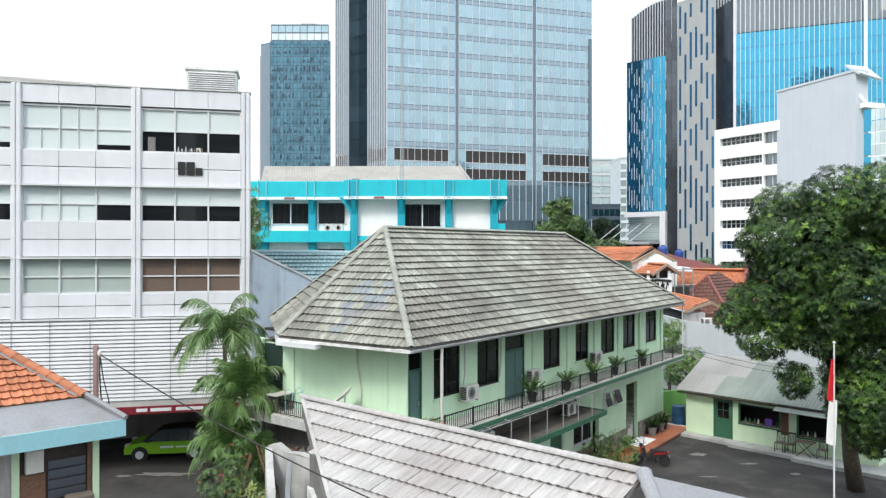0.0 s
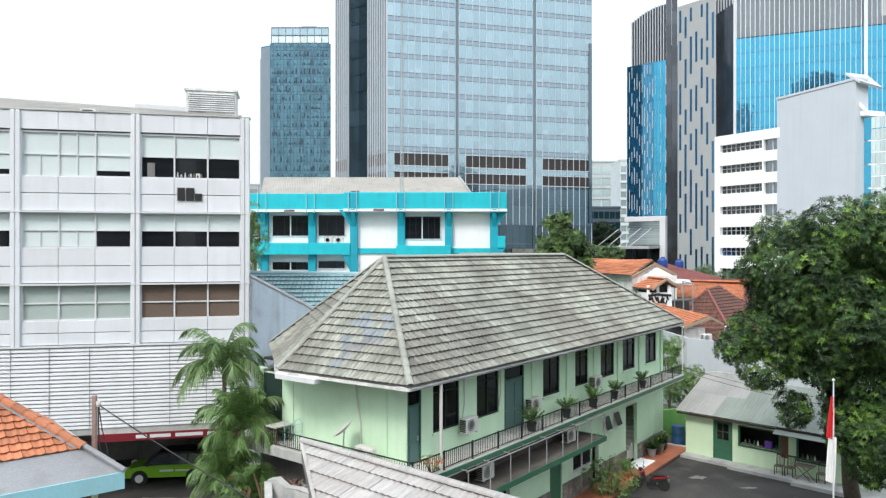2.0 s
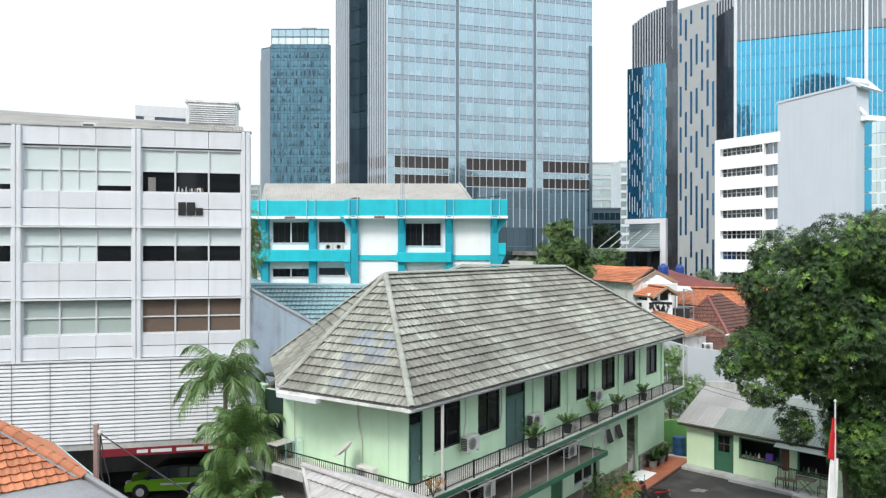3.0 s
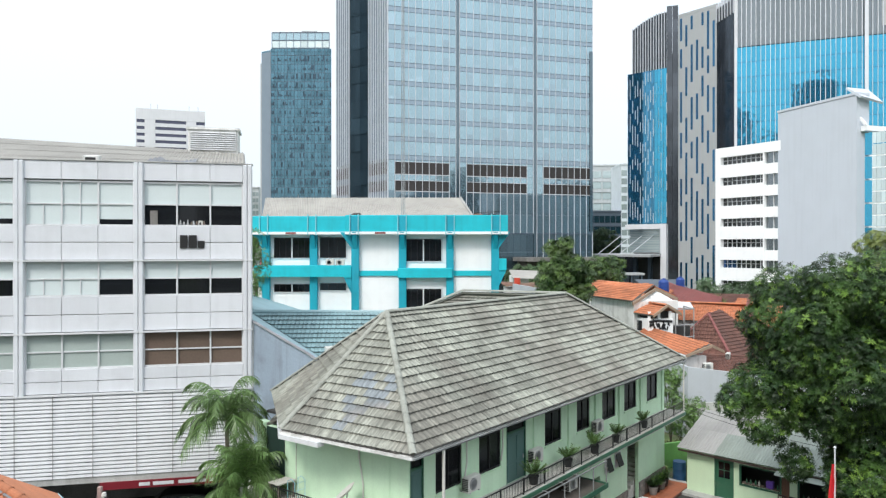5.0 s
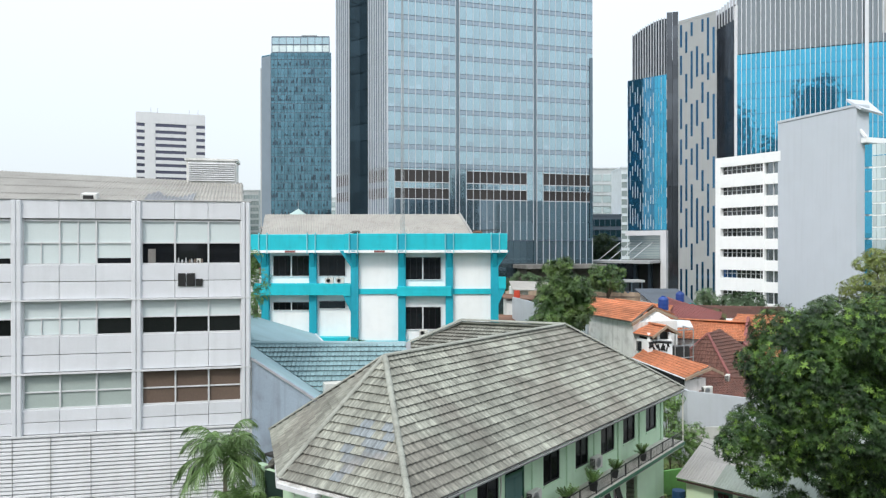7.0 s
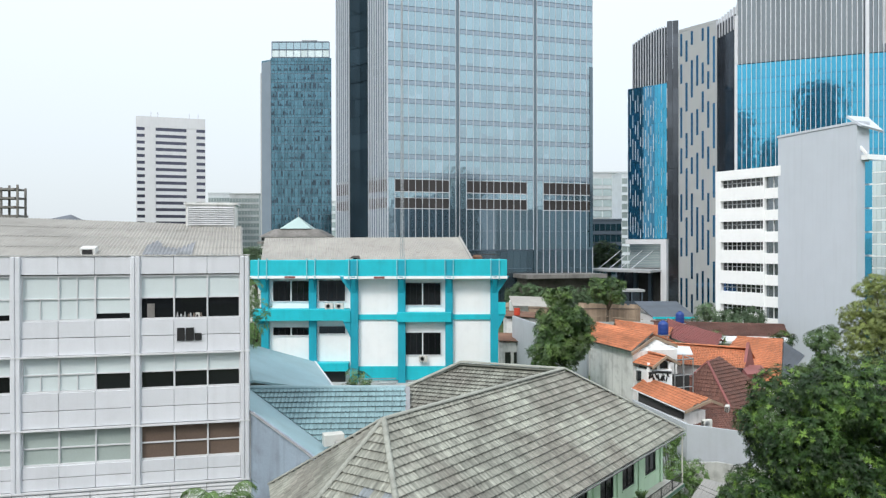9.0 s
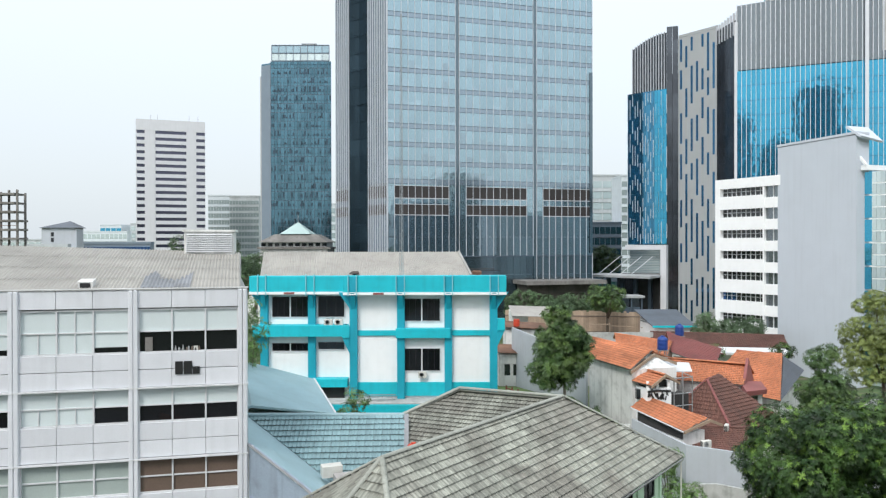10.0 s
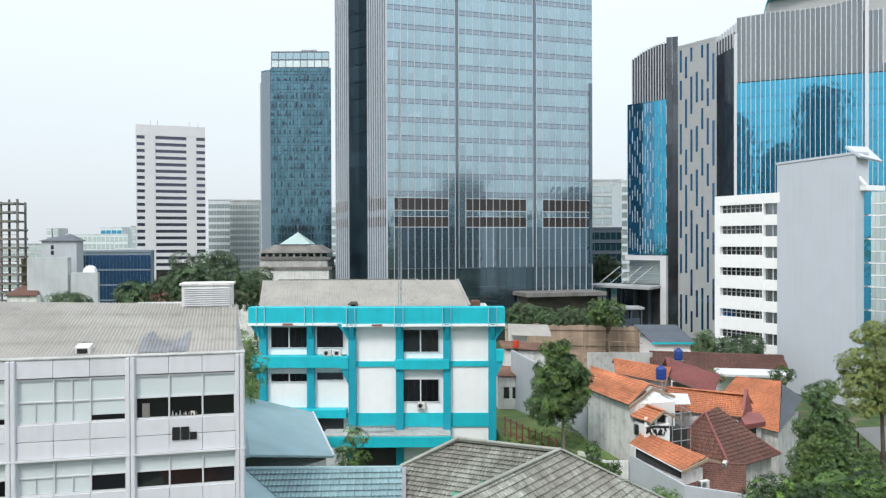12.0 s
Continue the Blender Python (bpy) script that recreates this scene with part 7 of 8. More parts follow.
    part("roof", B(0, 4.3, 0, 3, 18.8, 19.1), "concrete", r)
    part("wall", B(0.2, 4.1, 0.2, 3, 0, 18.8), "concrete", r)
    r = thing("low_block", "grey flat-roofed block with roof plants", "building", -30, 130)
    part("wall", B(0, 25, 0, 12, 0, 16.0), "slab_grey", r)
    part("parapet", B(-0.2, 25.2, -0.2, 0.2, 15.6, 16.6), "concrete_dark", r)


houses()
shed = thing("lean_to", "low lean-to with a pale corrugated sheet roof", "shed")
corrugated(shed, "roof", (42.0, 67.8, 3.0), (48.5, 68.6, 3.0), (48.9, 73.8, 4.0), (42.2, 72.7, 4.0), "asbestos_pale", 40)
for x, y in ((42.3, 68.2), (48.2, 69.0), (42.5, 72.4), (48.6, 73.4)):
    part("post", B(x - 0.08, x + 0.08, y - 0.08, y + 0.08, 0, 3.0 if y < 70 else 3.85), "wood", shed)


# ---- trees and plants ----
def leaf(g, p, d, up, length, width):
    """One pointed leaf, folded along its midrib."""
    s = d.cross(up).normalized() * width * 0.5
    k = len(g.v)
    mid = p + d * length * 0.5 - up * width * 0.12
    g.v += [tuple(p), tuple(mid + s), tuple(p + d * length - up * length * 0.12), tuple(mid - s)]
    g.f += [(k, k + 1, k + 2, k + 3)]


def rosette(g, c, axis, r, rnd, count, size):
    """A star of pointed leaves round one twig end."""
    a = axis.orthogonal().normalized()
    b = axis.cross(a)
    hub = len(g.v)
    g.v.append(tuple(c))
    for i in range(count):
        t = 2 * math.pi * i / count + rnd.uniform(-0.3, 0.3)
        e = rnd.uniform(0.1, 0.75)
        d = (a * math.cos(t) + b * math.sin(t)) * math.cos(e) + axis * math.sin(e)
        d = (d + Vector((0, 0, -0.25))).normalized()
        length = size * rnd.uniform(0.75, 1.2)
        width = size * 0.23
        s = d.cross(axis).normalized() * width * 0.5
        mid = c + d * length * 0.5 - axis * width * 0.12
        k = len(g.v)
        g.v += [tuple(mid + s), tuple(c + d * length - axis * length * 0.12), tuple(mid - s)]
        g.f.append((hub, k, k + 1, k + 2))


def crown_points(blobs, per, rnd, inner=0.25):
    """Twig ends on and inside a set of overlapping ellipsoids."""
    out = []
    for bx, by, bz, rx, ry, rz in blobs:
        n = int(per * (rx * ry * rz) ** (2 / 3))
        for _ in range(n):
            v = Vector((rnd.gauss(0, 1), rnd.gauss(0, 1), rnd.gauss(0, 1))).normalized()
            k = rnd.uniform(0.45, 0.85) if rnd.random() < inner else rnd.uniform(0.88, 1.06)
            k *= 1 + 0.13 * noise.noise(Vector((bx, by, bz)) + v * 2.6)
            p = Vector((bx + rx * v.x * k, by + ry * v.y * k, bz + rz * v.z * k))
            deep = any(((p.x - q[0]) / q[3]) ** 2 + ((p.y - q[1]) / q[4]) ** 2 + ((p.z - q[2]) / q[5]) ** 2 < 0.5 for q in blobs)
            if not deep:
                out.append((p, Vector((v.x, v.y, v.z * 0.7 + 0.55)).normalized()))
    return out


def clumps(cx, cy, cz, rx, ry, rz, n, size, rnd):
    """Sub-crowns spread through an ellipsoid."""
    out = []
    for _ in range(n):
        v = Vector((rnd.gauss(0, 1), rnd.gauss(0, 1), rnd.gauss(0, 1))).normalized() * rnd.uniform(0.45, 0.9)
        s = size * rnd.uniform(0.7, 1.25)
        out.append((cx + v.x * rx, cy + v.y * ry, cz + v.z * rz, s, s, s * 0.8))
    return out


def tree(label, base, fork, blobs, material, seed, per=60, count=8, size=0.26, trunk=0.22, bark="bark", name="tree", cat="tree", limbs=7):
    rnd = random.Random(seed)
    t = thing(name, label, cat, *base)
    b = Vector(base)
    f = Vector(fork) - b
    g = Geo()
    g.tube([(0, 0, -0.1), f * 0.35 + Vector((rnd.uniform(-0.1, 0.1), rnd.uniform(-0.1, 0.1), 0)), f * 0.7, f], trunk, 9, trunk * 0.7)
    part("trunk", g, bark, t, smooth=True)
    for q in rnd.sample(blobs, min(limbs, len(blobs))):
        e = Vector(q[:3]) - b
        mid = f + (e - f) * 0.5 + Vector((0, 0, 0.15 * (e - f).length))
        part("limb", Geo().tube([f - f.normalized() * 0.2, mid, e], trunk * 0.5, 6, trunk * 0.12), bark, t, smooth=True)
    g = Geo()
    for p, ax in crown_points(blobs, per, rnd):
        ax = (ax + Vector((rnd.uniform(-0.4, 0.4), rnd.uniform(-0.4, 0.4), rnd.uniform(-0.2, 0.3)))).normalized()
        rosette(g, p - b, ax, 0, rnd, count, size)
    part("crown", g, material, t, kind="stuff")
    return t


rnd = random.Random(11)
mango = clumps(15.8, 28.4, 9.8, 4.0, 3.8, 3.4, 66, 1.2, rnd) + clumps(12.9, 28.8, 8.0, 1.3, 1.6, 1.2, 10, 0.8, rnd) + \
    clumps(18.0, 28.0, 5.4, 2.2, 2.2, 3.0, 22, 1.1, rnd) + clumps(16.6, 27.4, 5.3, 1.1, 1.2, 2.6, 18, 0.85, rnd) + clumps(14.2, 28.6, 5.3, 0.8, 0.7, 0.5, 4, 0.55, rnd) + [(15.2, 27.2, 12.6, 1.3, 1.3, 1.2), (17.4, 28, 12.9, 1.4, 1.4, 1.1)]
tree("large dense mango tree beside the courtyard", (18.2, 31.2, 0), (17.0, 30.0, 4.6), mango, "leaf", 21, per=430, count=9, size=0.19, trunk=0.36, limbs=14)
tree("bushy broadleaf tree against a white wall", (10.6, 60.5, 0), (10.4, 60.5, 8.4), 
     clumps(10.2, 60.3, 9.9, 2.9, 2.4, 1.4, 40, 0.62, rnd) + clumps(10.3, 60.3, 11.9, 2.5, 2.1, 1.6, 38, 0.65, rnd) + clumps(10.0, 60.3, 14.0, 1.3, 1.2, 1.1, 14, 0.55, rnd) + clumps(9.3, 60.0, 8.5, 1.9, 1.3, 0.7, 9, 0.5, rnd),
     "leaf_mid", 22, per=150, size=0.38, trunk=0.17, bark="bark_pale")
tree("yellow-green feathery tree behind the houses", (41.2, 66, 0), (41, 66, 7), clumps(40.6, 66, 10.4, 3.5, 3.0, 4.6, 46, 1.15, rnd) + clumps(41.0, 66, 14.6, 2.2, 2.2, 1.6, 14, 0.9, rnd), "leaf_yellow", 23, per=170, size=0.25)
tree("dense green garden tree", (30.8, 57, 0), (30.8, 57, 4), clumps(31.0, 57.5, 5.6, 2.6, 2.3, 1.8, 30, 0.95, rnd) + clumps(31.1, 57.5, 8.0, 2.1, 2.0, 1.7, 22, 0.9, rnd) + clumps(31.0, 57.5, 10.4, 1.1, 1.1, 1.1, 9, 0.7, rnd), "leaf_mid", 24, per=270, size=0.23)
tree("low green garden tree", (30, 52, 0), (30, 52, 2), clumps(30, 52, 4.2, 3.6, 2.4, 1.5, 22, 1.2, rnd), "leaf_light", 25, per=60, size=0.36)
tree("spreading tree on the building site", (30.0, 130, 0), (30, 130, 6.5), clumps(30.0, 130, 10.4, 3.6, 3.0, 2.4, 24, 1.2, rnd), "leaf_mid", 26, per=70, size=0.45, trunk=0.3)
tree("small leafy tree in front of the cyan building", (-7.0, 56, 0), (-7.0, 56, 5), clumps(-7.0, 56, 6.8, 0.9, 0.9, 1.9, 10, 0.7, rnd), "leaf_light", 27, per=60, size=0.36, trunk=0.08)
for k, (x, y, z, rx, ry, rz) in enumerate([(17.5, 150, 7.5, 7, 3, 3.0), (25, 148, 7.0, 6, 3, 2.6), (36, 160, 5.5, 4, 3, 2.0), (46, 110, 6.5, 3, 2, 2), (46.5, 208, 16, 6, 5, 5)]):
    tree("row of green trees before the office towers", (x, y, 0), (x, y, z - rz * 0.5), clumps(x, y, z, rx, ry, rz, 24, 1.5, rnd), "leaf_far", 40 + k, per=42, size=0.6, count=7, limbs=4)
for k, (x, y, z, rx, ry, rz, n) in enumerate([(-41, 122, 16.0, 8.0, 5, 6.2, 64), (-54, 128, 13.2, 6, 5, 4.6, 34), (-59, 112, 12.2, 3.2, 3, 3.2, 22), (-36, 136, 14.6, 3.4, 3, 4, 16), (-64, 110, 10.6, 1.8, 2, 1.8, 8)]):
    tree("large dark green tree in the distance", (x, y, 0), (x, y, z - rz * 0.6), clumps(x, y, z, rx, ry, rz, n, 1.8, rnd), "leaf_far", 60 + k, per=34, size=0.62, count=7, trunk=0.4, limbs=4)


def shrub(label, x, y, z, blobs, material, seed, per=90, size=0.2, name="shrub", flowers=0, count=7):
    rnd = random.Random(seed)
    t = thing(name, label, "shrub", x, y, z)
    g = Geo()
    for p, ax in crown_points(blobs, per, rnd, 0.35):
        rosette(g, p, ax, 0, rnd, count, size)
    part("leaves", g, material, t, kind="stuff")
    for q in blobs[:6]:
        part("stem", Geo().tube([(0, 0, 0), (q[0] * 0.5, q[1] * 0.5, q[2] * 0.6), q[:3]], 0.02, 5), "bark", t)
    if flowers:
        f = Geo()
        for _ in range(flowers):
            q = rnd.choice(blobs)
            v = Vector((rnd.gauss(0, 1), rnd.gauss(0, 1) - 0.6, abs(rnd.gauss(0, 1)))).normalized()
            rosette(f, Vector(q[:3]) + Vector((v.x * q[3], v.y * q[4], v.z * q[5])) * 1.05, v, 0, rnd, 5, 0.09)
        part("blossom", f, "flower", t, kind="stuff")
    return t


R5 = random.Random(8)
shrub("flowering hibiscus bush by the driveway", -7.35, 24.9, 0, clumps(0, 0, 2.0, 1.1, 1.0, 1.6, 60, 0.5, R5), "leaf_mid", 71, per=330, size=0.14, flowers=40)
shrub("green upright plants beside the plot wall", -6.1, 23.6, 0, clumps(0, 0, 1.7, 0.7, 0.6, 0.9, 12, 0.45, R5), "leaf_yellow", 86, per=120, size=0.3, count=8)
shrub("overgrown mid-green garden shrubs by the houses", 39.0, 66.0, 0, clumps(0, 0, 1.6, 6.0, 4.0, 1.2, 34, 1.1, R5), "leaf_light", 87, per=55, size=0.3)
shrub("low plants along the side wall", 14.2, 56.8, 0, clumps(0, 0, 3.6, 1.0, 1.6, 1.2, 12, 0.6, R5), "leaf_mid", 88, per=80, size=0.28)
shrub("flowering bush at the terrace edge", 8.0, 33.6, 0, clumps(0, 0, 1.0, 1.3, 0.8, 0.75, 30, 0.46, R5), "leaf_light", 72, per=300, size=0.12, flowers=5)
shrub("leafy climber over the yard wall", 16.2, 47.6, 0, clumps(0, 0, 2.9, 1.6, 1.2, 1.3, 22, 0.6, R5), "leaf_light", 73, per=300, size=0.18)
shrub("tall leafy bush behind the balcony end", 16.0, 50.0, 0, clumps(0, 0, 4.7, 0.9, 0.8, 1.0, 16, 0.5, R5), "leaf_light", 74, per=300, size=0.18)
shrub("leafy plants at the retaining wall", 11.6, 56.0, 0, clumps(0, 0, 4.2, 1.7, 1.4, 0.9, 9, 0.6, R5), "leaf_light", 75, size=0.3)
shrub("leafy plants below the white house", 16.4, 51.4, 0, clumps(0, 0, 4.3, 1.1, 0.8, 0.8, 7, 0.5, R5), "leaf_light", 76, size=0.28)
shrub("broad plant by the retaining wall", 13.3, 55.4, 0, clumps(0, 0, 5.4, 0.8, 0.7, 0.6, 6, 0.5, R5), "leaf", 77, size=0.35)
shrub("thicket of garden plants", 27.0, 52.0, 0, clumps(0, 0, 3.6, 3.5, 2.0, 0.9, 14, 0.8, R5), "leaf_light", 78, per=60, size=0.3)
shrub("low bush by the white block", 41.5, 112, 0, clumps(0, 0, 7.5, 2.4, 1.6, 1.6, 10, 1.0, R5), "leaf_far", 79, per=30, size=0.6)
shrub("green weeds by the driveway corner", -9.4, 16.6, 0, clumps(0, 0, 3.6, 0.5, 0.3, 0.25, 6, 0.2, R5), "leaf_light", 80, per=160, size=0.12)
shrub("flowering plant on the balcony corner", -0.35, 23.1, 4.4, clumps(0, 0, 0.45, 0.45, 0.25, 0.2, 6, 0.2, R5), "leaf_yellow", 81, per=190, size=0.12, flowers=18, name="potted_plant")
shrub("green scrub on the plot behind the green roof", 9.4, 61.0, 4.9, clumps(0, 0, 0.5, 2.2, 3.0, 0.4, 16, 0.6, R5), "leaf_light", 82, per=70, size=0.26)
shrub("leafy tree between the orange roofs", 30.0, 81.0, 0, clumps(0, 0, 7.6, 1.5, 1.2, 1.0, 8, 0.8, R5), "leaf_light", 83, per=45, size=0.4)
shrub("leafy tree beside the grey slab", 41.5, 88.0, 0, clumps(0, 0, 6.8, 1.5, 1.2, 1.2, 8, 0.8, R5), "leaf", 84, per=45, size=0.45)
shrub("strip of greenery between the two blocks", -16.0, 57.5, 0, clumps(0, 0, 13.0, 0.9, 3.0, 3.0, 14, 1.0, R5), "leaf_light", 85, per=40, size=0.4)


def grass(label, x0, x1, y0, y1, z, n, seed, size=0.28):
    """Tufts of rough grass over a stretch of ground."""
    rnd, g = random.Random(seed), Geo()
    for _ in range(n):
        p = Vector((rnd.uniform(x0, x1), rnd.uniform(y0, y1), z))
        rosette(g, p, Vector((rnd.uniform(-0.3, 0.3), rnd.uniform(-0.3, 0.3), 1)).normalized(), 0, rnd, 6, size * rnd.uniform(0.5, 1.6))
    return single("grass", g, "grass", label, "grass", kind="stuff")


grass("rough grass on the raised plot", 6.0, 13.2, 58.2, 70.0, 4.97, 1500, 91)
grass("rough grass round the garden trees", 27.0, 52.0, 52.0, 84.0, -0.03, 4200, 92, 0.5)
grass("rough grass along the plot wall", 14.5, 23.0, 46.5, 51.5, -0.03, 700, 93, 0.4)
shrub("leafy plants along the red fence", 8.2, 63.5, 4.95, clumps(0, 0, 0.5, 1.2, 2.6, 0.4, 12, 0.5, R5), "leaf_light", 94, per=90, size=0.24)
shrub("broad dark plants at the foot of the white wall", 12.6, 58.6, 4.95, clumps(0, 0, 0.9, 0.9, 0.8, 0.7, 10, 0.45, R5), "leaf_mid", 95, per=110, size=0.28)
shrub("light green garden shrubs under the trees", 35.5, 56.0, 0, clumps(0, 0, 3.0, 4.5, 2.5, 1.4, 30, 0.9, R5), "leaf_light", 96, per=70, size=0.28)


def frond(g, p, d, length, rnd, droop=0.55, leaflet=0.6):
    """A feather leaf that arches over, with hanging leaflets on both sides."""
    side = d.cross(Vector((0, 0, 1))).normalized()
    q, v = Vector(p), Vector(d).normalized()
    n = 14
    pts = [q.copy()]
    for i in range(n):
        v = (v + Vector((0, 0, -droop * (0.03 + 0.22 * i / n)))).normalized()
        q = q + v * length / n
        pts.append(q.copy())
        if i > 1:
            for s in (-1, 1):
                for h in (0, 0.2, 0.4, 0.6, 0.8):
                    l = leaflet * 1.0 * (0.55 + 0.9 * math.sin(math.pi * min(1, (i + h) / n + 0.08))) * rnd.uniform(0.8, 1.15)
                    dd = (side * s * rnd.uniform(0.7, 1.0) + v * 0.75 + Vector((0, 0, -rnd.uniform(0.3, 1.0)))).normalized()
                    base = q - v * length / n * h
                    w = v * 0.015
                    k = len(g.v)
                    mid = base + dd * l * 0.55
                    tip = base + dd * l + Vector((0, 0, -l * 0.28))
                    g.v += [tuple(base - w), tuple(base + w), tuple(mid + w * 0.9), tuple(tip), tuple(mid - w * 0.9)]
                    g.f.append((k, k + 1, k + 2, k + 3, k + 4))
    g.tube(pts, 0.028, 4, 0.006)


def palm(label, x, y, z, top, n, length, seed, lift=0.75, trunk=0.11, lean=(0, 0), droop=0.8):
    rnd = random.Random(seed)
    t = thing("palm", label, "palm tree", x, y, z)
    head = Vector((lean[0], lean[1], top))
    part("trunk", Geo().tube([(0, 0, 0), head * 0.5 + Vector((0.05, 0, 0)), head], trunk, 9, trunk * 0.75), "bark_pale", t, smooth=True)
    for i in range(n):
        a = 2 * math.pi * (i * 0.381966) + rnd.uniform(-0.2, 0.2)
        e = lift * (1.4 - 1.15 * i / n) + rnd.uniform(-0.1, 0.2)
        d = Vector((math.cos(a) * math.cos(e), math.sin(a) * math.cos(e), math.sin(e)))
        g = Geo()
        frond(g, head, d, length * rnd.uniform(0.8, 1.1), rnd, droop + 0.7 * rnd.random())
        part("frond", g, "palm", t)
    return t


palm("tall areca palm between the office and the green building", -8.9, 28.9, 0, 7.0, 22, 2.5, 5, lift=0.95, droop=1.15)
palm("lower palm clump beside the driveway", -7.75, 27.6, 0, 4.7, 26, 2.2, 6, lift=1.2, trunk=0.07, droop=0.7)
palm("lower palm clump beside the driveway", -8.1, 26.9, 0, 3.1, 18, 1.7, 7, lift=1.2, trunk=0.06, droop=0.6)
palm("small palm clump by the plot wall", -6.8, 26.0, 0, 2.6, 16, 1.3, 9, lift=1.2, trunk=0.05, droop=0.35)
palm("small palm on the far garden edge", 47.5, 76, 0, 6.0, 12, 2.0, 8)


# ---- driveway side: hut, post, cable, car ----
def tile_hut():
    t = thing("hut", "small hut with an orange tile roof and blue eaves", "hut")
    C, E, AP = Vector((-7.2, 16.1, 6.72)), Vector((-11.4, 12.55, 6.72)), Vector((-12.2, 17.6, 8.75))
    B2 = Vector((-11.5, 21.0, 6.72))
    roof = part("roof", Geo(), "tile_orange", t, "orange clay tile roof with grey mortar flashing")
    ia, ie = C.lerp(AP, 0.22), E.lerp(AP, 0.22)
    tile_face(roof, ie, ia, [ie, ia, AP], "tile_orange", course=0.27, wide=0.44, waves=2, amp=0.018, lip=0.045, limit=120)
    part("flashing", Geo().slab([E, C, ia, ie], 0.06), "lead", roof, "grey mortar apron")
    part("far_slope", Geo().slab([C, B2, AP], 0.08), "tile_orange", roof)
    hip_cap(roof, ia, AP, "tile_orange", 0.11, n=12)
    part("hip_mortar", Geo().slab([ia + Vector((-0.16, -0.12, 0.05)), ia + Vector((0.02, 0.02, 0.12)), AP + Vector((0, 0, 0.1)), AP + Vector((-0.16, -0.12, 0.05))], 0.06), "lead", roof)
    part("hip_mortar", Geo().tube([C + Vector((0, 0, 0.05)), ia + Vector((0, 0, 0.08))], 0.07, 6), "lead", roof)
    part("fascia", Geo().slab([E + Vector((0, 0, 0.02)), E - Vector((0, 0, 0.36)), C - Vector((0, 0, 0.36)), C + Vector((0, 0, 0.02))], 0.06), "fascia_blue", t, "pale blue eave board")
    part("fascia", Geo().slab([C + Vector((0, 0, 0.02)), C - Vector((0, 0, 0.36)), B2 - Vector((0, 0, 0.36)), B2 + Vector((0, 0, 0.02))], 0.06), "fascia_blue", t)
    inn = (AP - C)
    inn = Vector((inn.x, inn.y, 0)).normalized()
    p0, p1 = C + inn * 0.75, E + Vector((-0.3, 0.75, 0))
    part("wall", Geo().prism([(p1.x, p1.y), (p0.x, p0.y), (p0.x - 3, p0.y + 3), (p1.x - 3, p1.y + 3)], 0, 6.4), "mint_pale", t)
    m, L = run((p1.x, p1.y), (p0.x, p0.y))
    for x0, x1 in ((L - 0.16, L - 0.02), (L - 1.75, L - 1.6), (L - 3.4, L - 3.25)):
        part("post", B(x0, x1, -0.12, 0.0, 0, 6.4), "mint_pale", t, m=m)
    # dark panel on the wall paints in the shadow below the eaves
    part("shadow_panel", B(L - 3.2, L - 0.2, -0.04, -0.01, 3.0, 6.3), "wood_dark", t, m=m)
    for i in range(8):
        part("board", Geo().slab([(L - 1.05, -0.06, 4.2 + i * 0.22), (L - 0.3, -0.06, 4.2 + i * 0.22), (L - 0.3, -0.13, 4.4 + i * 0.22), (L - 1.05, -0.13, 4.4 + i * 0.22)], 0.02), "slate", t, "grey weathered board", m=m)
        part("board", Geo().slab([(L - 3.2, -0.06, 4.2 + i * 0.22), (L - 2.7, -0.06, 4.2 + i * 0.22), (L - 2.7, -0.13, 4.4 + i * 0.22), (L - 3.2, -0.13, 4.4 + i * 0.22)], 0.02), "slate", t, m=m)
    part("red_post", B(L - 0.27, L - 0.18, -0.12, -0.02, 3.0, 6.3), "rust", t, m=m)
    part("mounting_board", B(L - 2.1, L - 1.62, -0.1, -0.05, 4.2, 6.3), "tile_white", t, "pale board behind the cage", m=m)
    part("meter_box", Geo().soft(L - 1.5, L - 1.15, -0.22, -0.05, 5.75, 6.25, 0.02), "plastic_white", t, m=m)
    part("red_door", B(L - 1.58, L - 1.1, -0.09, -0.05, 3.2, 5.7), "rust", t, m=m)
    part("shelf_box", Geo().soft(L - 0.75, L - 0.2, -0.5, -0.14, 4.75, 5.15, 0.02), "wood", t, m=m)
    return m, L


hm, hl = tile_hut()
cage = thing("bird_cage", "small wire cage hanging under the eaves", "cage")
cage.matrix_basis = hm @ pose(hl - 2.45, -0.3, 5.1)
part("frame", Geo().box(-0.3, 0.3, -0.2, 0.2, 0, 0.03).box(-0.3, 0.3, -0.2, 0.2, 0.72, 0.75), "wood", cage)
wires = Geo()
for i in range(13):
    x = -0.3 + 0.05 * i
    for y in (-0.2, 0.2):
        wires.box(x - 0.005, x + 0.005, y - 0.005, y + 0.005, 0, 0.75)
part("wires", wires, "steel", cage, kind="stuff")
part("hook", Geo().tube([(0, 0, 0.75), (0, 0.05, 1.3)], 0.01, 4), "steel", cage)

post = thing("utility_post", "reddish brown steel post carrying cables", "post", -8.3, 16.95)
part("pole", Geo().soft(-0.05, 0.05, -0.05, 0.05, 0, 8.3, 0.012), "post_pink", post)
part("insulator", Geo().lathe([(0.04, 0), (0.06, 0.05), (0.05, 0.12)], 10, (0.12, -0.05, 8.05)), "plastic_white", post)
part("hanging_wire", Geo().tube([(0.12, -0.05, 8.1), (0.13, -0.08, 7.6), (0.17, -0.1, 7.1), (0.3, -0.12, 6.75)], 0.018, 5), "cable", post)
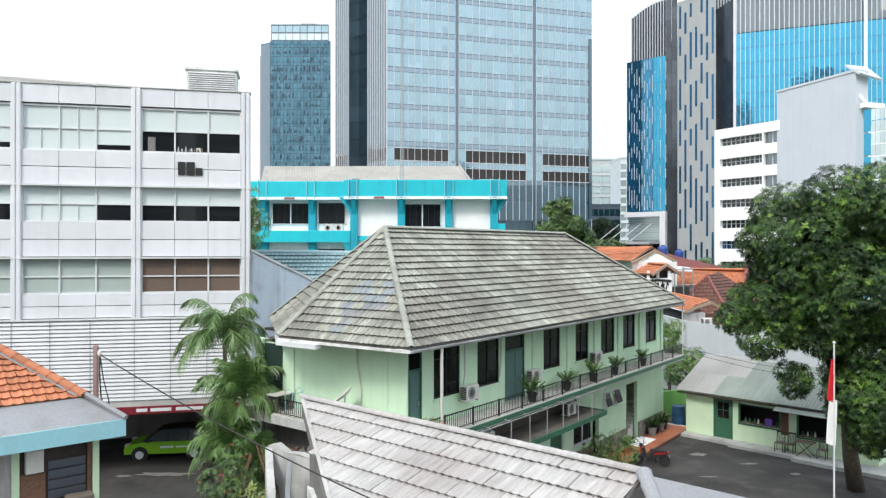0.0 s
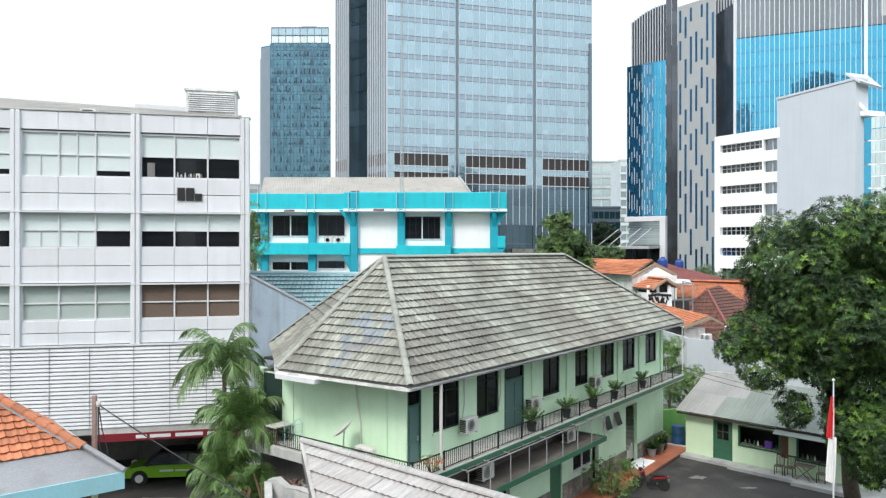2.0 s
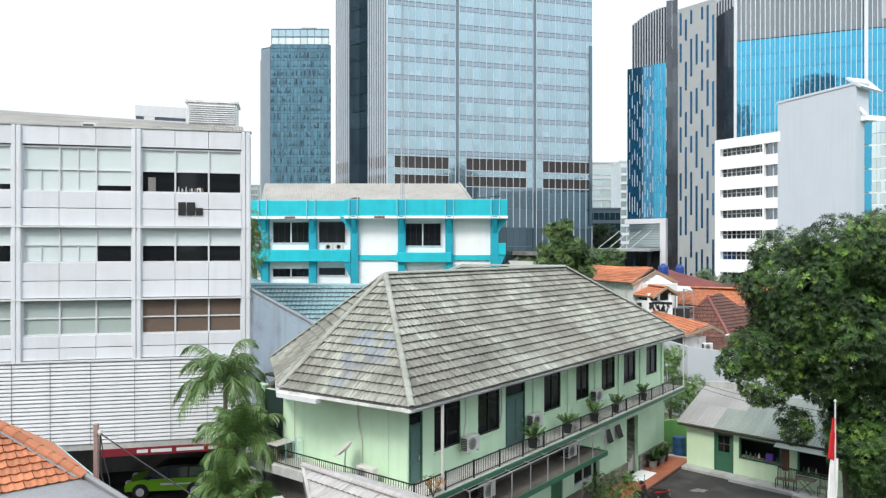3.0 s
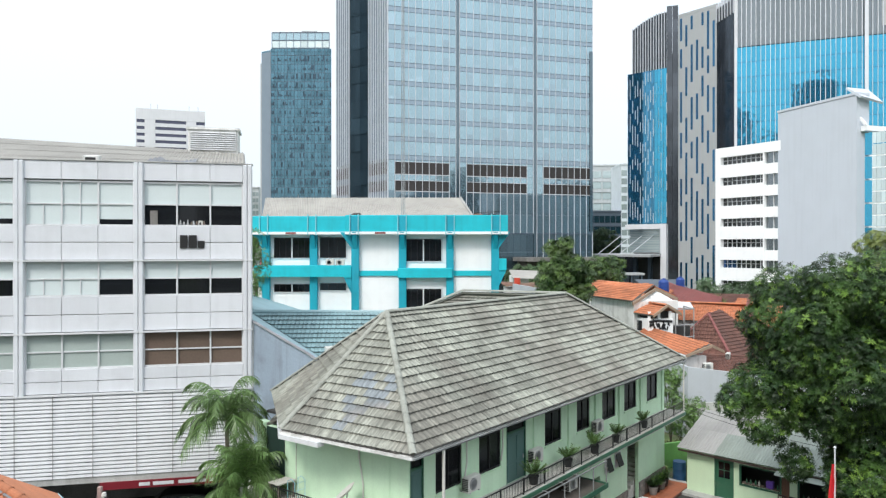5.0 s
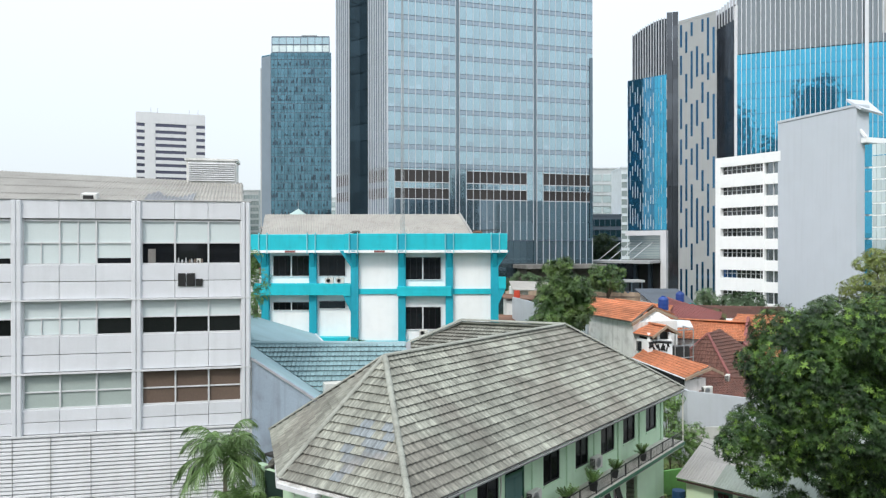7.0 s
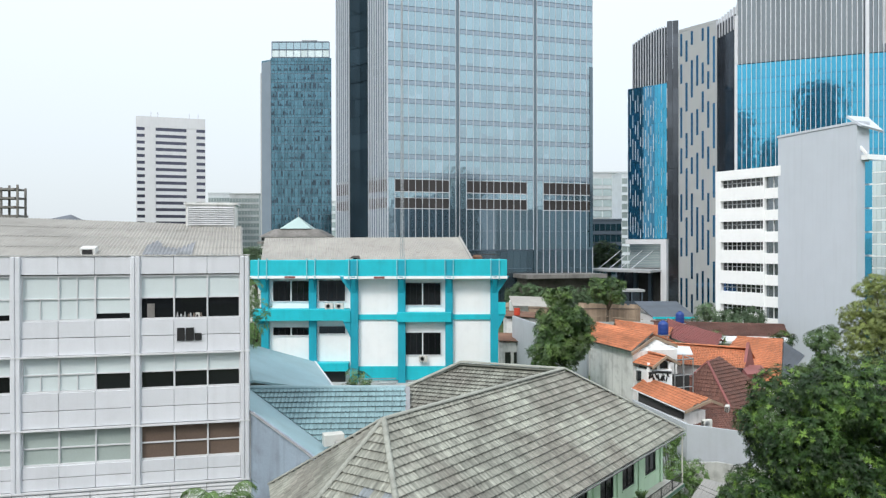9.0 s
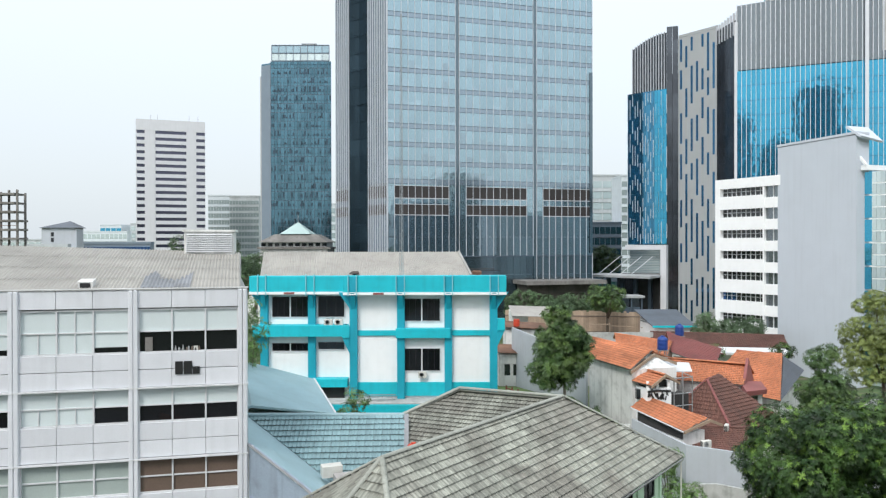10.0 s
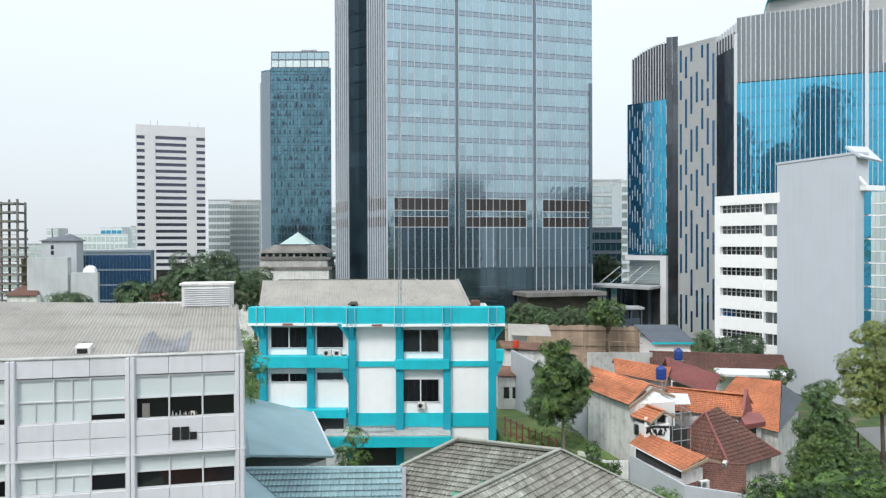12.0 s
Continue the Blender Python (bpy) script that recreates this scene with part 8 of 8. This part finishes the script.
part("hanging_wire", Geo().tube([(0.12, -0.05, 8.1), (0.22, -0.08, 7.5), (0.36, -0.1, 7.0), (0.38, -0.12, 6.6)], 0.014, 5), "cable", post)


def wire(label, a, b, sag, r):
    a, b = Vector(a), Vector(b)
    pts = [a.lerp(b, i / 14) - Vector((0, 0, sag * 4 * (i / 14) * (1 - i / 14))) for i in range(15)]
    return single("cable", Geo().tube(pts, r, 6), "cable", label, "cable")


wire("thick grey cable slung from the post", (-8.2, 16.9, 8.1), (-0.9, 13.2, 5.75), 0.15, 0.015)
wire("thin wire above the courtyard", (13.7, 41.2, 5.0), (21.5, 32.5, 4.5), 0.35, 0.012)
wire("thin wire above the courtyard", (13.7, 41.2, 4.8), (21.5, 32.5, 4.2), 0.4, 0.012)


def car():
    t = thing("car", "lime green compact car parked under the office block", "car", -13.95, 36.4, 0, 8)
    prof = [(-2.05, 0.35), (-2.1, 0.62), (-1.95, 0.8), (-1.25, 0.92), (-0.55, 1.42), (-0.2, 1.53), (0.9, 1.56), (1.75, 1.45), (2.0, 0.98), (2.08, 0.6), (2.0, 0.32)]
    W = 0.82

    def section(y, s):
        return [(x * (1 - 0.02 * (1 - s)), y * (1 if z < 0.95 else 1 - 0.2 * (z - 0.95) / 0.6), z) for x, z in prof]

    low = [(x, z) for x, z in prof if z < 0.95]
    part("body", Geo().rings([[(x, y, z) for x, z in low[:4] + [(1.97, 0.96)] + low[4:]] for y in (-W, W)]), "car_green", t, "lime green lower bodywork")
    cab = [(-1.25, 0.93), (-0.55, 1.42), (-0.2, 1.53), (0.9, 1.56), (1.75, 1.45), (1.97, 0.965)]
    part("cabin", Geo().rings([[(x, s * W * (1 if z < 0.97 else 1 - 0.2 * (z - 0.95) / 0.6), z) for x, z in cab] for s in (-0.99, 0.99)]), "black", t, "black roof and pillars")
    for s in (-1, 1):
        y = s * (W + 0.012)

        def glass(pts):
            q = [(x, s * (W * (1 - 0.2 * (z - 0.95) / 0.6) + 0.012), z) for x, z in pts]
            return Geo().poly(q if s < 0 else q[::-1])
        part("side_window", glass([(-1.05, 0.98), (0.0, 0.98), (0.0, 1.44), (-0.4, 1.44)]), "car_glass", t)
        part("side_window", glass([(0.06, 0.98), (0.95, 0.98), (0.95, 1.46), (0.06, 1.45)]), "car_glass", t)
        part("side_window", glass([(1.02, 0.98), (1.85, 1.0), (1.68, 1.4), (1.02, 1.46)]), "car_glass", t)
        part("roof_band", glass([(-0.5, 1.45), (1.75, 1.45), (1.6, 1.52), (-0.2, 1.51)]), "black", t)
        part("side_stripe", Geo().box(-0.35, 0.3, y - 0.005, y + 0.005, 0.62, 0.72), "white_frame", t, "pale lettering bar on the door")
        part("side_stripe", Geo().box(0.4, 1.15, y - 0.005, y + 0.005, 0.63, 0.70), "white_frame", t)
        part("mirror", Geo().soft(-1.0, -0.85, min(y, y + s * 0.18), max(y, y + s * 0.18), 0.95, 1.1, 0.02), "black", t)
        for x in (-1.32, 1.3):
            w = part("wheel", Geo(), "rubber", t)
            m = pose(x, s * (W - 0.05), 0.32, 90, 0, 0)
            part("wheel_arch", Geo().lathe([(0.33, -0.07), (0.4, -0.07), (0.4, 0.075), (0.33, 0.075)], 24), "black", w, m=m)
            part("tyre", Geo().lathe([(0.2, -0.1), (0.29, -0.1), (0.31, -0.06), (0.31, 0.06), (0.29, 0.1), (0.2, 0.1)], 24), "rubber", w, m=m)
            part("rim", Geo().lathe([(0.0, -0.125), (0.05, -0.13), (0.17, -0.11), (0.2, -0.125), (0.2, 0.125), (0.17, 0.11), (0.05, 0.13), (0, 0.125)], 16), "white_frame", w, m=m)
    part("windscreen", Geo().poly([(-1.22, -0.66, 0.96), (-1.22, 0.66, 0.96), (-0.55, 0.58, 1.45), (-0.55, -0.58, 1.45)][::-1]), "car_glass", t)
    for y in (-0.62, 0.62):
        part("headlight", Geo().soft(-2.06, -1.8, y - 0.14, y + 0.14, 0.68, 0.84, 0.03), "white_frame", t)
    part("bumper", Geo().soft(-2.14, -1.95, -0.7, 0.7, 0.3, 0.55, 0.04), "black", t)


car()


# ---- courtyard things ----
def motorcycle():
    t = thing("motorcycle", "red and black step-through motorcycle on its stand", "motorcycle", 10.2, 34.75, 0, -18)
    for x in (-0.62, 0.62):
        w = part("wheel", Geo(), "rubber", t)
        m = pose(x, 0, 0.28, 90, 0, 0)
        part("tyre", Geo().lathe([(0.21, -0.045), (0.26, -0.045), (0.28, 0), (0.26, 0.045), (0.21, 0.045)], 22), "rubber", w, m=m)
        part("rim", Geo().lathe([(0.19, -0.03), (0.215, -0.03), (0.215, 0.03), (0.19, 0.03)], 18), "steel", w, m=m)
        for k in range(5):
            a = k * math.pi * 0.4
            part("spoke", Geo().tube([(x, 0, 0.28), (x + 0.2 * math.cos(a), 0, 0.28 + 0.2 * math.sin(a))], 0.012, 4), "black", w)
    part("engine", Geo().soft(-0.2, 0.25, -0.12, 0.12, 0.2, 0.45, 0.04), "black", t)
    part("leg_shield", Geo().rings([[(-0.5, y, 0.45), (-0.42, y, 0.9), (-0.3, y, 0.85), (-0.2, y, 0.42)] for y in (-0.17, 0.17)]), "rubber", t)
    part("body", Geo().rings([[(-0.1, y, 0.5), (0.2, y, 0.66), (0.75, y, 0.74), (0.78, y, 0.62), (0.3, y, 0.42), (0.0, y, 0.4)] for y in (-0.12, 0.12)]), "rubber", t)
    part("side_trim", Geo().slab([(0.1, -0.125, 0.55), (0.7, -0.125, 0.66), (0.72, -0.125, 0.72), (0.2, -0.125, 0.66)], 0.01), "red", t)
    part("seat", Geo().soft(-0.05, 0.68, -0.12, 0.12, 0.72, 0.8, 0.03), "rubber", t)
    part("front_fork", Geo().tube([(-0.62, 0, 0.28), (-0.42, 0, 0.95)], 0.03, 6), "steel", t)
    part("front_mudguard", Geo().rings([[(-0.62 + 0.31 * math.cos(a), y, 0.28 + 0.31 * math.sin(a)) for a in span(0.6, 2.8, 8)] for y in (-0.06, 0.06)], loop=False, caps=False), "red", t)
    part("headlight", Geo().soft(-0.58, -0.4, -0.1, 0.1, 0.9, 1.05, 0.03), "rubber", t)
    part("front_cowl", Geo().soft(-0.52, -0.36, -0.15, 0.15, 0.62, 0.9, 0.03), "red", t)
    part("handlebar", Geo().tube([(-0.3, -0.34, 1.0), (-0.42, 0, 0.98), (-0.3, 0.34, 1.0)], 0.018, 6), "black", t)
    for y in (-0.28, 0.28):
        part("mirror", Geo().tube([(-0.36, y, 1.0), (-0.34, y * 1.15, 1.2)], 0.008, 4).box(-0.36, -0.33, y * 1.15 - 0.05, y * 1.15 + 0.05, 1.18, 1.26), "black", t)
    part("tail_light", Geo().soft(0.76, 0.84, -0.07, 0.07, 0.66, 0.74, 0.02), "red", t)
    part("plate", B(0.85, 0.86, -0.09, 0.09, 0.45, 0.56), "plastic_white", t)
    part("exhaust", Geo().tube([(0.1, 0.14, 0.25), (0.8, 0.16, 0.32)], 0.045, 8), "steel", t)
    part("stand", Geo().tube([(0.05, -0.1, 0.25), (0.1, -0.3, 0.0)], 0.012, 4), "black", t)


motorcycle()


def pot_plant(x, y, z, label, r=0.2, h=0.32, plant=0.55, material="leaf_light", seed=0, pot="black", n=20):
    rnd = random.Random(seed)
    t = thing("potted_plant", label, "potted plant", x, y, z, group="pots along the building")
    part("pot", Geo().lathe([(r * 0.72, 0), (r * 0.95, h * 0.86), (r * 1.05, h * 0.88), (r * 1.05, h), (r * 0.9, h), (r * 0.85, h * 0.9)], 16), pot, t)
    g = Geo()
    for i in range(n):
        a, e = rnd.uniform(0, 6.28), rnd.uniform(0.35, 1.35)
        d = Vector((math.cos(a) * math.cos(e), math.sin(a) * math.cos(e), math.sin(e)))
        L = plant * rnd.uniform(0.7, 1.15)
        up = Vector((0, 0, 1))
        p = Vector((rnd.uniform(-0.06, 0.06), rnd.uniform(-0.06, 0.06), h))
        q = p + d * L
        g.tube([p, p + d * L * 0.5 + up * 0.03, q], 0.012, 3, 0.005)
        for k in range(6):
            c = p + d * L * (0.25 + 0.14 * k)
            for s in (-1, 1):
                leaf(g, c, (d * 0.6 + d.cross(up).normalized() * s * 0.8).normalized(), up, 0.17, 0.085)
    part("foliage", g, material, t, kind="stuff")


for k, (u, s) in enumerate(((7.95, 1.0), (10.9, 0.95), (13.5, 1.05), (15.85, 0.9), (19.4, 0.85))):
    p = gp(u, 0.33, 4.4)
    pot_plant(p.x, p.y, p.z, "leafy plant in a black pot on the balcony", 0.21 * s, 0.36, 0.62 * s, seed=100 + k)
p = gp(17.4, 0.35, 0.155)
pot_plant(p.x, p.y, p.z, "spiky plant in a terracotta pot on the terrace", 0.22, 0.36, 0.5, seed=110, pot="terracotta")
for k, (u, nn) in enumerate(((21.6, 0.7), (22.2, 0.75), (22.8, 0.7), (23.4, 0.75))):
    p = gp(u, nn, 0.155)
    pot_plant(p.x, p.y, p.z, "dark pot of plants beside the stair wall", 0.26, 0.45, 0.5, seed=120 + k, pot=("black" if k % 2 else "concrete_dark"), material="leaf")


def drum(x, y, z, material, label, r=0.3, h=0.9):
    t = thing("drum", label, "drum", x, y, z)
    part("barrel", Geo().lathe([(r * 0.94, 0), (r, 0.06), (r, h * 0.3), (r * 1.04, h * 0.33), (r, h * 0.36), (r, h * 0.63), (r * 1.04, h * 0.66), (r, h * 0.69), (r, h * 0.94), (r * 0.93, h)], 20), material, t, smooth=True)
    part("lid", Geo().lathe([(r * 0.98, h), (r * 0.98, h + 0.03), (0.02, h + 0.035)], 20), material, t)


drum(14.15, 42.6, 0, "drum_blue", "blue plastic drum beside the terrace", 0.38, 1.15)
drum(13.45, 43.4, 0, "leaf_yellow", "yellow-green plastic bin by the wall", 0.25, 0.6)


def ac_unit(x, y, z, rz, label="white air-conditioner outdoor unit on wall brackets"):
    t = thing("air_conditioner", label, "air conditioner", x, y, z, rz, group="outdoor units")
    part("case", Geo().soft(-0.4, 0.4, -0.15, 0.15, 0, 0.55, 0.03), "plastic_white", t)
    part("fan_grille", Geo().lathe([(0.22, 0), (0.22, 0.02), (0.19, 0.025), (0.02, 0.03)], 20), "asbestos_pale", t, m=pose(-0.1, -0.148, 0.28, 90, 0, 0))
    for k in range(4):
        part("grille_ring", Geo().lathe([(0.05 + 0.05 * k, 0), (0.06 + 0.05 * k, 0.0), (0.06 + 0.05 * k, 0.012), (0.05 + 0.05 * k, 0.012)], 18), "steel", t, m=pose(-0.1, -0.175, 0.28, 90, 0, 0))
    for k in range(7):
        part("side_louvre", B(-0.412, -0.4, -0.13, 0.13, 0.06 + k * 0.065, 0.1 + k * 0.065), "black", t)
    for s in (-0.28, 0.28):
        part("bracket", B(s - 0.02, s + 0.02, -0.16, 0.3, -0.05, 0.0), "steel", t)


for u, z in ((4.35, 5.02), (9.0, 4.98), (14.9, 5.05)):
    p = gp(u, 0.85, z)
    ac_unit(p.x, p.y, p.z, GREEN_ANGLE)
for u in (4.9, 11.45):
    p = gp(u, 0.5, 3.22)
    ac_unit(p.x, p.y, p.z, GREEN_ANGLE, "white air-conditioner unit standing on the canopy")
for x, z in ((-10.9, 12.36), (-9.9, 12.36)):
    ac_unit(x, 67.6 + 0.2, z, 0, "white air-conditioner unit on the cyan ledge")
ac_unit(-1.9, 67.35, 7.4, 0)
for x, y, z, a in ((22.6, 56.4, 5.1, 60), (19.9, 55.0, 5.9, 60), (19.5, 52.4, 4.95, 20)):
    ac_unit(x, y, z, a, "weathered outdoor unit on the house roof")
for dz in (0.0, 0.75):
    ac_unit(-18.3, 69.4, 12.36 + dz, 90, "outdoor unit stacked on the cyan balcony")


def chair(x, y, z, rz):
    t = thing("chair", "dark wooden slat-back chair on the pale step", "chair", x, y, z, rz, group="chairs by the small house")
    for dx in (-0.19, 0.19):
        part("leg", B(dx - 0.018, dx + 0.018, -0.2, -0.165, 0, 0.43), "wood_dark", t)
        part("back_leg", Geo().tube([(dx, 0.19, 0), (dx, 0.2, 0.43), (dx, 0.27, 0.98)], 0.02, 5), "wood_dark", t)
    part("seat", Geo().soft(-0.22, 0.22, -0.22, 0.22, 0.43, 0.47, 0.015), "wood", t)
    part("top_rail", B(-0.2, 0.2, 0.25, 0.28, 0.92, 0.99), "wood_dark", t)
    for k in range(5):
        part("slat", Geo().tube([(-0.14 + 0.07 * k, 0.21, 0.47), (-0.14 + 0.07 * k, 0.265, 0.93)], 0.011, 4), "wood_dark", t)


SH = -44.9
for s, o in ((5.25, 0.15), (5.75, 0.2), (7.25, 0.2)):
    chair(13.55 + 0.7087 * s + 0.7055 * o, 40.18 - 0.7055 * s + 0.7087 * o, 0.17, SH + random.uniform(-8, 8))
tb = thing("folding_table", "folding table with crossed legs", "table", 13.55 + 0.7087 * 6.5 + 0.7055 * 0.1, 40.18 - 0.7055 * 6.5 + 0.7087 * 0.1, 0.18, SH)
part("tabletop", Geo().soft(-0.45, 0.45, -0.3, 0.3, 0.7, 0.74, 0.01), "wood", tb)
for y in (-0.24, 0.24):
    part("leg", Geo().tube([(-0.35, y, 0), (0.35, y, 0.7)], 0.015, 5), "wood_dark", tb)
    part("leg", Geo().tube([(0.35, y, 0), (-0.35, y, 0.7)], 0.015, 5), "wood_dark", tb)


def flagpole():
    t = thing("flagpole", "white flagpole with a limp red and white flag", "flagpole", 12.55, 22.75)
    part("pole", Geo().tube([(0, 0, 0), (0, 0, 7.55)], 0.035, 8, 0.022), "white_frame", t)
    part("finial", Geo().lathe([(0.02, 0), (0.05, 0.04), (0.02, 0.09)], 10, (0, 0, 7.55)), "white_frame", t)
    part("base", B(-0.3, 0.3, -0.3, 0.3, 0, 0.25), "concrete", t)

    def cloth(name, z0, z1, w0, w1, material):
        rings = []
        n = 12
        for i in range(9):
            f = i / 8
            z = z1 + (z0 - z1) * f
            w = w1 + (w0 - w1) * f
            rings.append([(-0.03 - w * (0.45 - 0.9 * j / n) - 0.06 * f, 0.02 + 0.05 * math.sin(j * 1.9 + f * 2.0), z - 0.1 * (j / n) * f) for j in range(n + 1)])
        part(name, Geo().rings(rings, loop=False, caps=False), material, t, smooth=True)

    cloth("red_half", 5.75, 7.05, 0.25, 0.1, "flag_red")
    cloth("white_half", 4.35, 5.75, 0.3, 0.27, "flag_white")


flagpole()
dish = thing("satellite_dish", "small white dish on the balcony rail", "dish", *gp(0.3, 3.3, 5.0))
part("bowl", Geo().lathe([(0.02, 0), (0.16, 0.02), (0.27, 0.06), (0.28, 0.06), (0.16, 0.0), (0.02, -0.02)], 20), "plastic_white", dish, m=pose(0, 0, 0.5, 0, -40, 0) @ Matrix.Scale(1.55, 4), smooth=True)
part("arm", Geo().tube([(0, 0, -0.55), (0, 0, 0.2), (0.03, 0, 0.48)], 0.025, 5), "steel", dish)
bench = thing("bench", "weathered pale wooden bench at the balcony end", "bench", *gp(0.62, 7.15, 4.4), GREEN_ANGLE)
for q in range(4):
    part("slat", B(-0.42, 0.42, -0.3 + 0.155 * q, -0.16 + 0.155 * q, 0.62, 0.66), "balcony_floor", bench)
for x in (-0.36, 0.36):
    for y in (-0.24, 0.24):
        part("leg", B(x - 0.03, x + 0.03, y - 0.03, y + 0.03, 0, 0.62), "wood", bench)
u = gp(0.62, 2.55, 4.4)
ac_unit(u.x, u.y, u.z + 0.05, GREEN_ANGLE - 90, "white air-conditioner unit on the end balcony floor")
rack = thing("drying_rack", "folding pale green drying rack on the balcony", "rack", *gp(0.6, 6.4, 4.4), GREEN_ANGLE)
for x in (-0.25, 0.25):
    part("frame", Geo().tube([(x, -0.3, 0), (x, -0.3, 0.85), (x, -0.1, 0.95), (x, 0.1, 0.85), (x, 0.1, 0)], 0.015, 5), "fascia_blue", rack)
for k in range(3):
    part("rod", Geo().tube([(-0.25, -0.3, 0.25 + 0.28 * k), (0.25, -0.3, 0.25 + 0.28 * k)], 0.01, 4), "fascia_blue", rack)
ladder = thing("ladder", "aluminium ladder lying on the cyan canopy", "ladder", -8.6, 66.0, 5.45, 4)
for y in (0, 0.4):
    part("rail", B(0, 4.2, y - 0.03, y + 0.03, 0.02 + y, 0.1 + y), "steel", ladder)
for k in range(9):
    part("rung", Geo().tube([(0.3 + 0.45 * k, 0, 0.06), (0.3 + 0.45 * k, 0.4, 0.46)], 0.02, 5), "steel", ladder)
plot = thing("plot_wall", "broken whitewashed plot wall by the driveway", "wall")
part("wall", Geo().slab([(-6.1, 24.7, 3.75), (-6.1, 24.7, 0), (-4.4, 23.9, 0), (-4.4, 23.9, 3.5), (-4.9, 24.1, 3.62), (-5.4, 24.4, 3.58), (-5.8, 24.6, 3.82)], 0.3), "concrete", plot)
part("return_wall", Geo().slab([(-6.2, 24.7, 3.7), (-6.2, 24.7, 0), (-5.35, 21.5, 0), (-5.35, 21.5, 2.6), (-5.5, 22.2, 3.0), (-5.9, 23.6, 3.3)], 0.25), "concrete", plot)
part("gutter_board", Geo().slab([(-5.1, 23.2, 3.75), (-5.1, 23.2, 3.2), (-3.95, 17.5, 3.1), (-3.95, 17.5, 3.65)], 0.14), "lead", plot, "grey gutter board")
heap = thing("rubble_heap", "heap of broken bricks under the balcony end", "rubble", -5.2, 26.4, 0)
part("mound", Geo().soft(-1.2, 1.3, -0.7, 0.6, 0, 2.9, 0.35), "concrete_dark", heap)
rr = random.Random(12)
for q in range(60):
    part("brick", Geo().soft(-0.11, 0.11, -0.055, 0.055, -0.035, 0.035, 0.008), rr.choice(["rust", "tile_brown", "concrete_dark"]), heap,
         m=pose(rr.uniform(-1.1, 1.2), rr.uniform(-0.75, 0.3), 2.93 + rr.uniform(-0.03, 0.25), rr.uniform(-40, 40), rr.uniform(-40, 40), rr.uniform(0, 180)))
gb = thing("garden_bed", "dark overgrown bed under the balcony end", "planting bed", -6.6, 25.0, 0, 0)
part("bed", Geo().soft(-1.8, 1.6, -2.5, 1.6, 0, 0.5, 0.1), "soil", gb)
part("fence_post", B(0.2, 0.3, -2.0, -1.9, 0, 2.4), "white_old", gb)
part("fence_post", B(0.05, 0.13, -1.6, -1.5, 0, 2.9), "wood_dark", gb)
for x, z, w in ((0.05, 4.0, 0.5), (0.25, 3.7, 0.65), (-0.1, 3.6, -0.3)):
    part("dry_leaf", Geo().slab([(x, -0.4, z), (x + 0.08, -0.4, z - 0.2), (x + w, -0.6, z - 1.3), (x + w + 0.07, -0.6, z - 1.7), (x + w * 0.45, -0.5, z - 0.7)], 0.03), "rust", gb, "dry brown palm sheath")
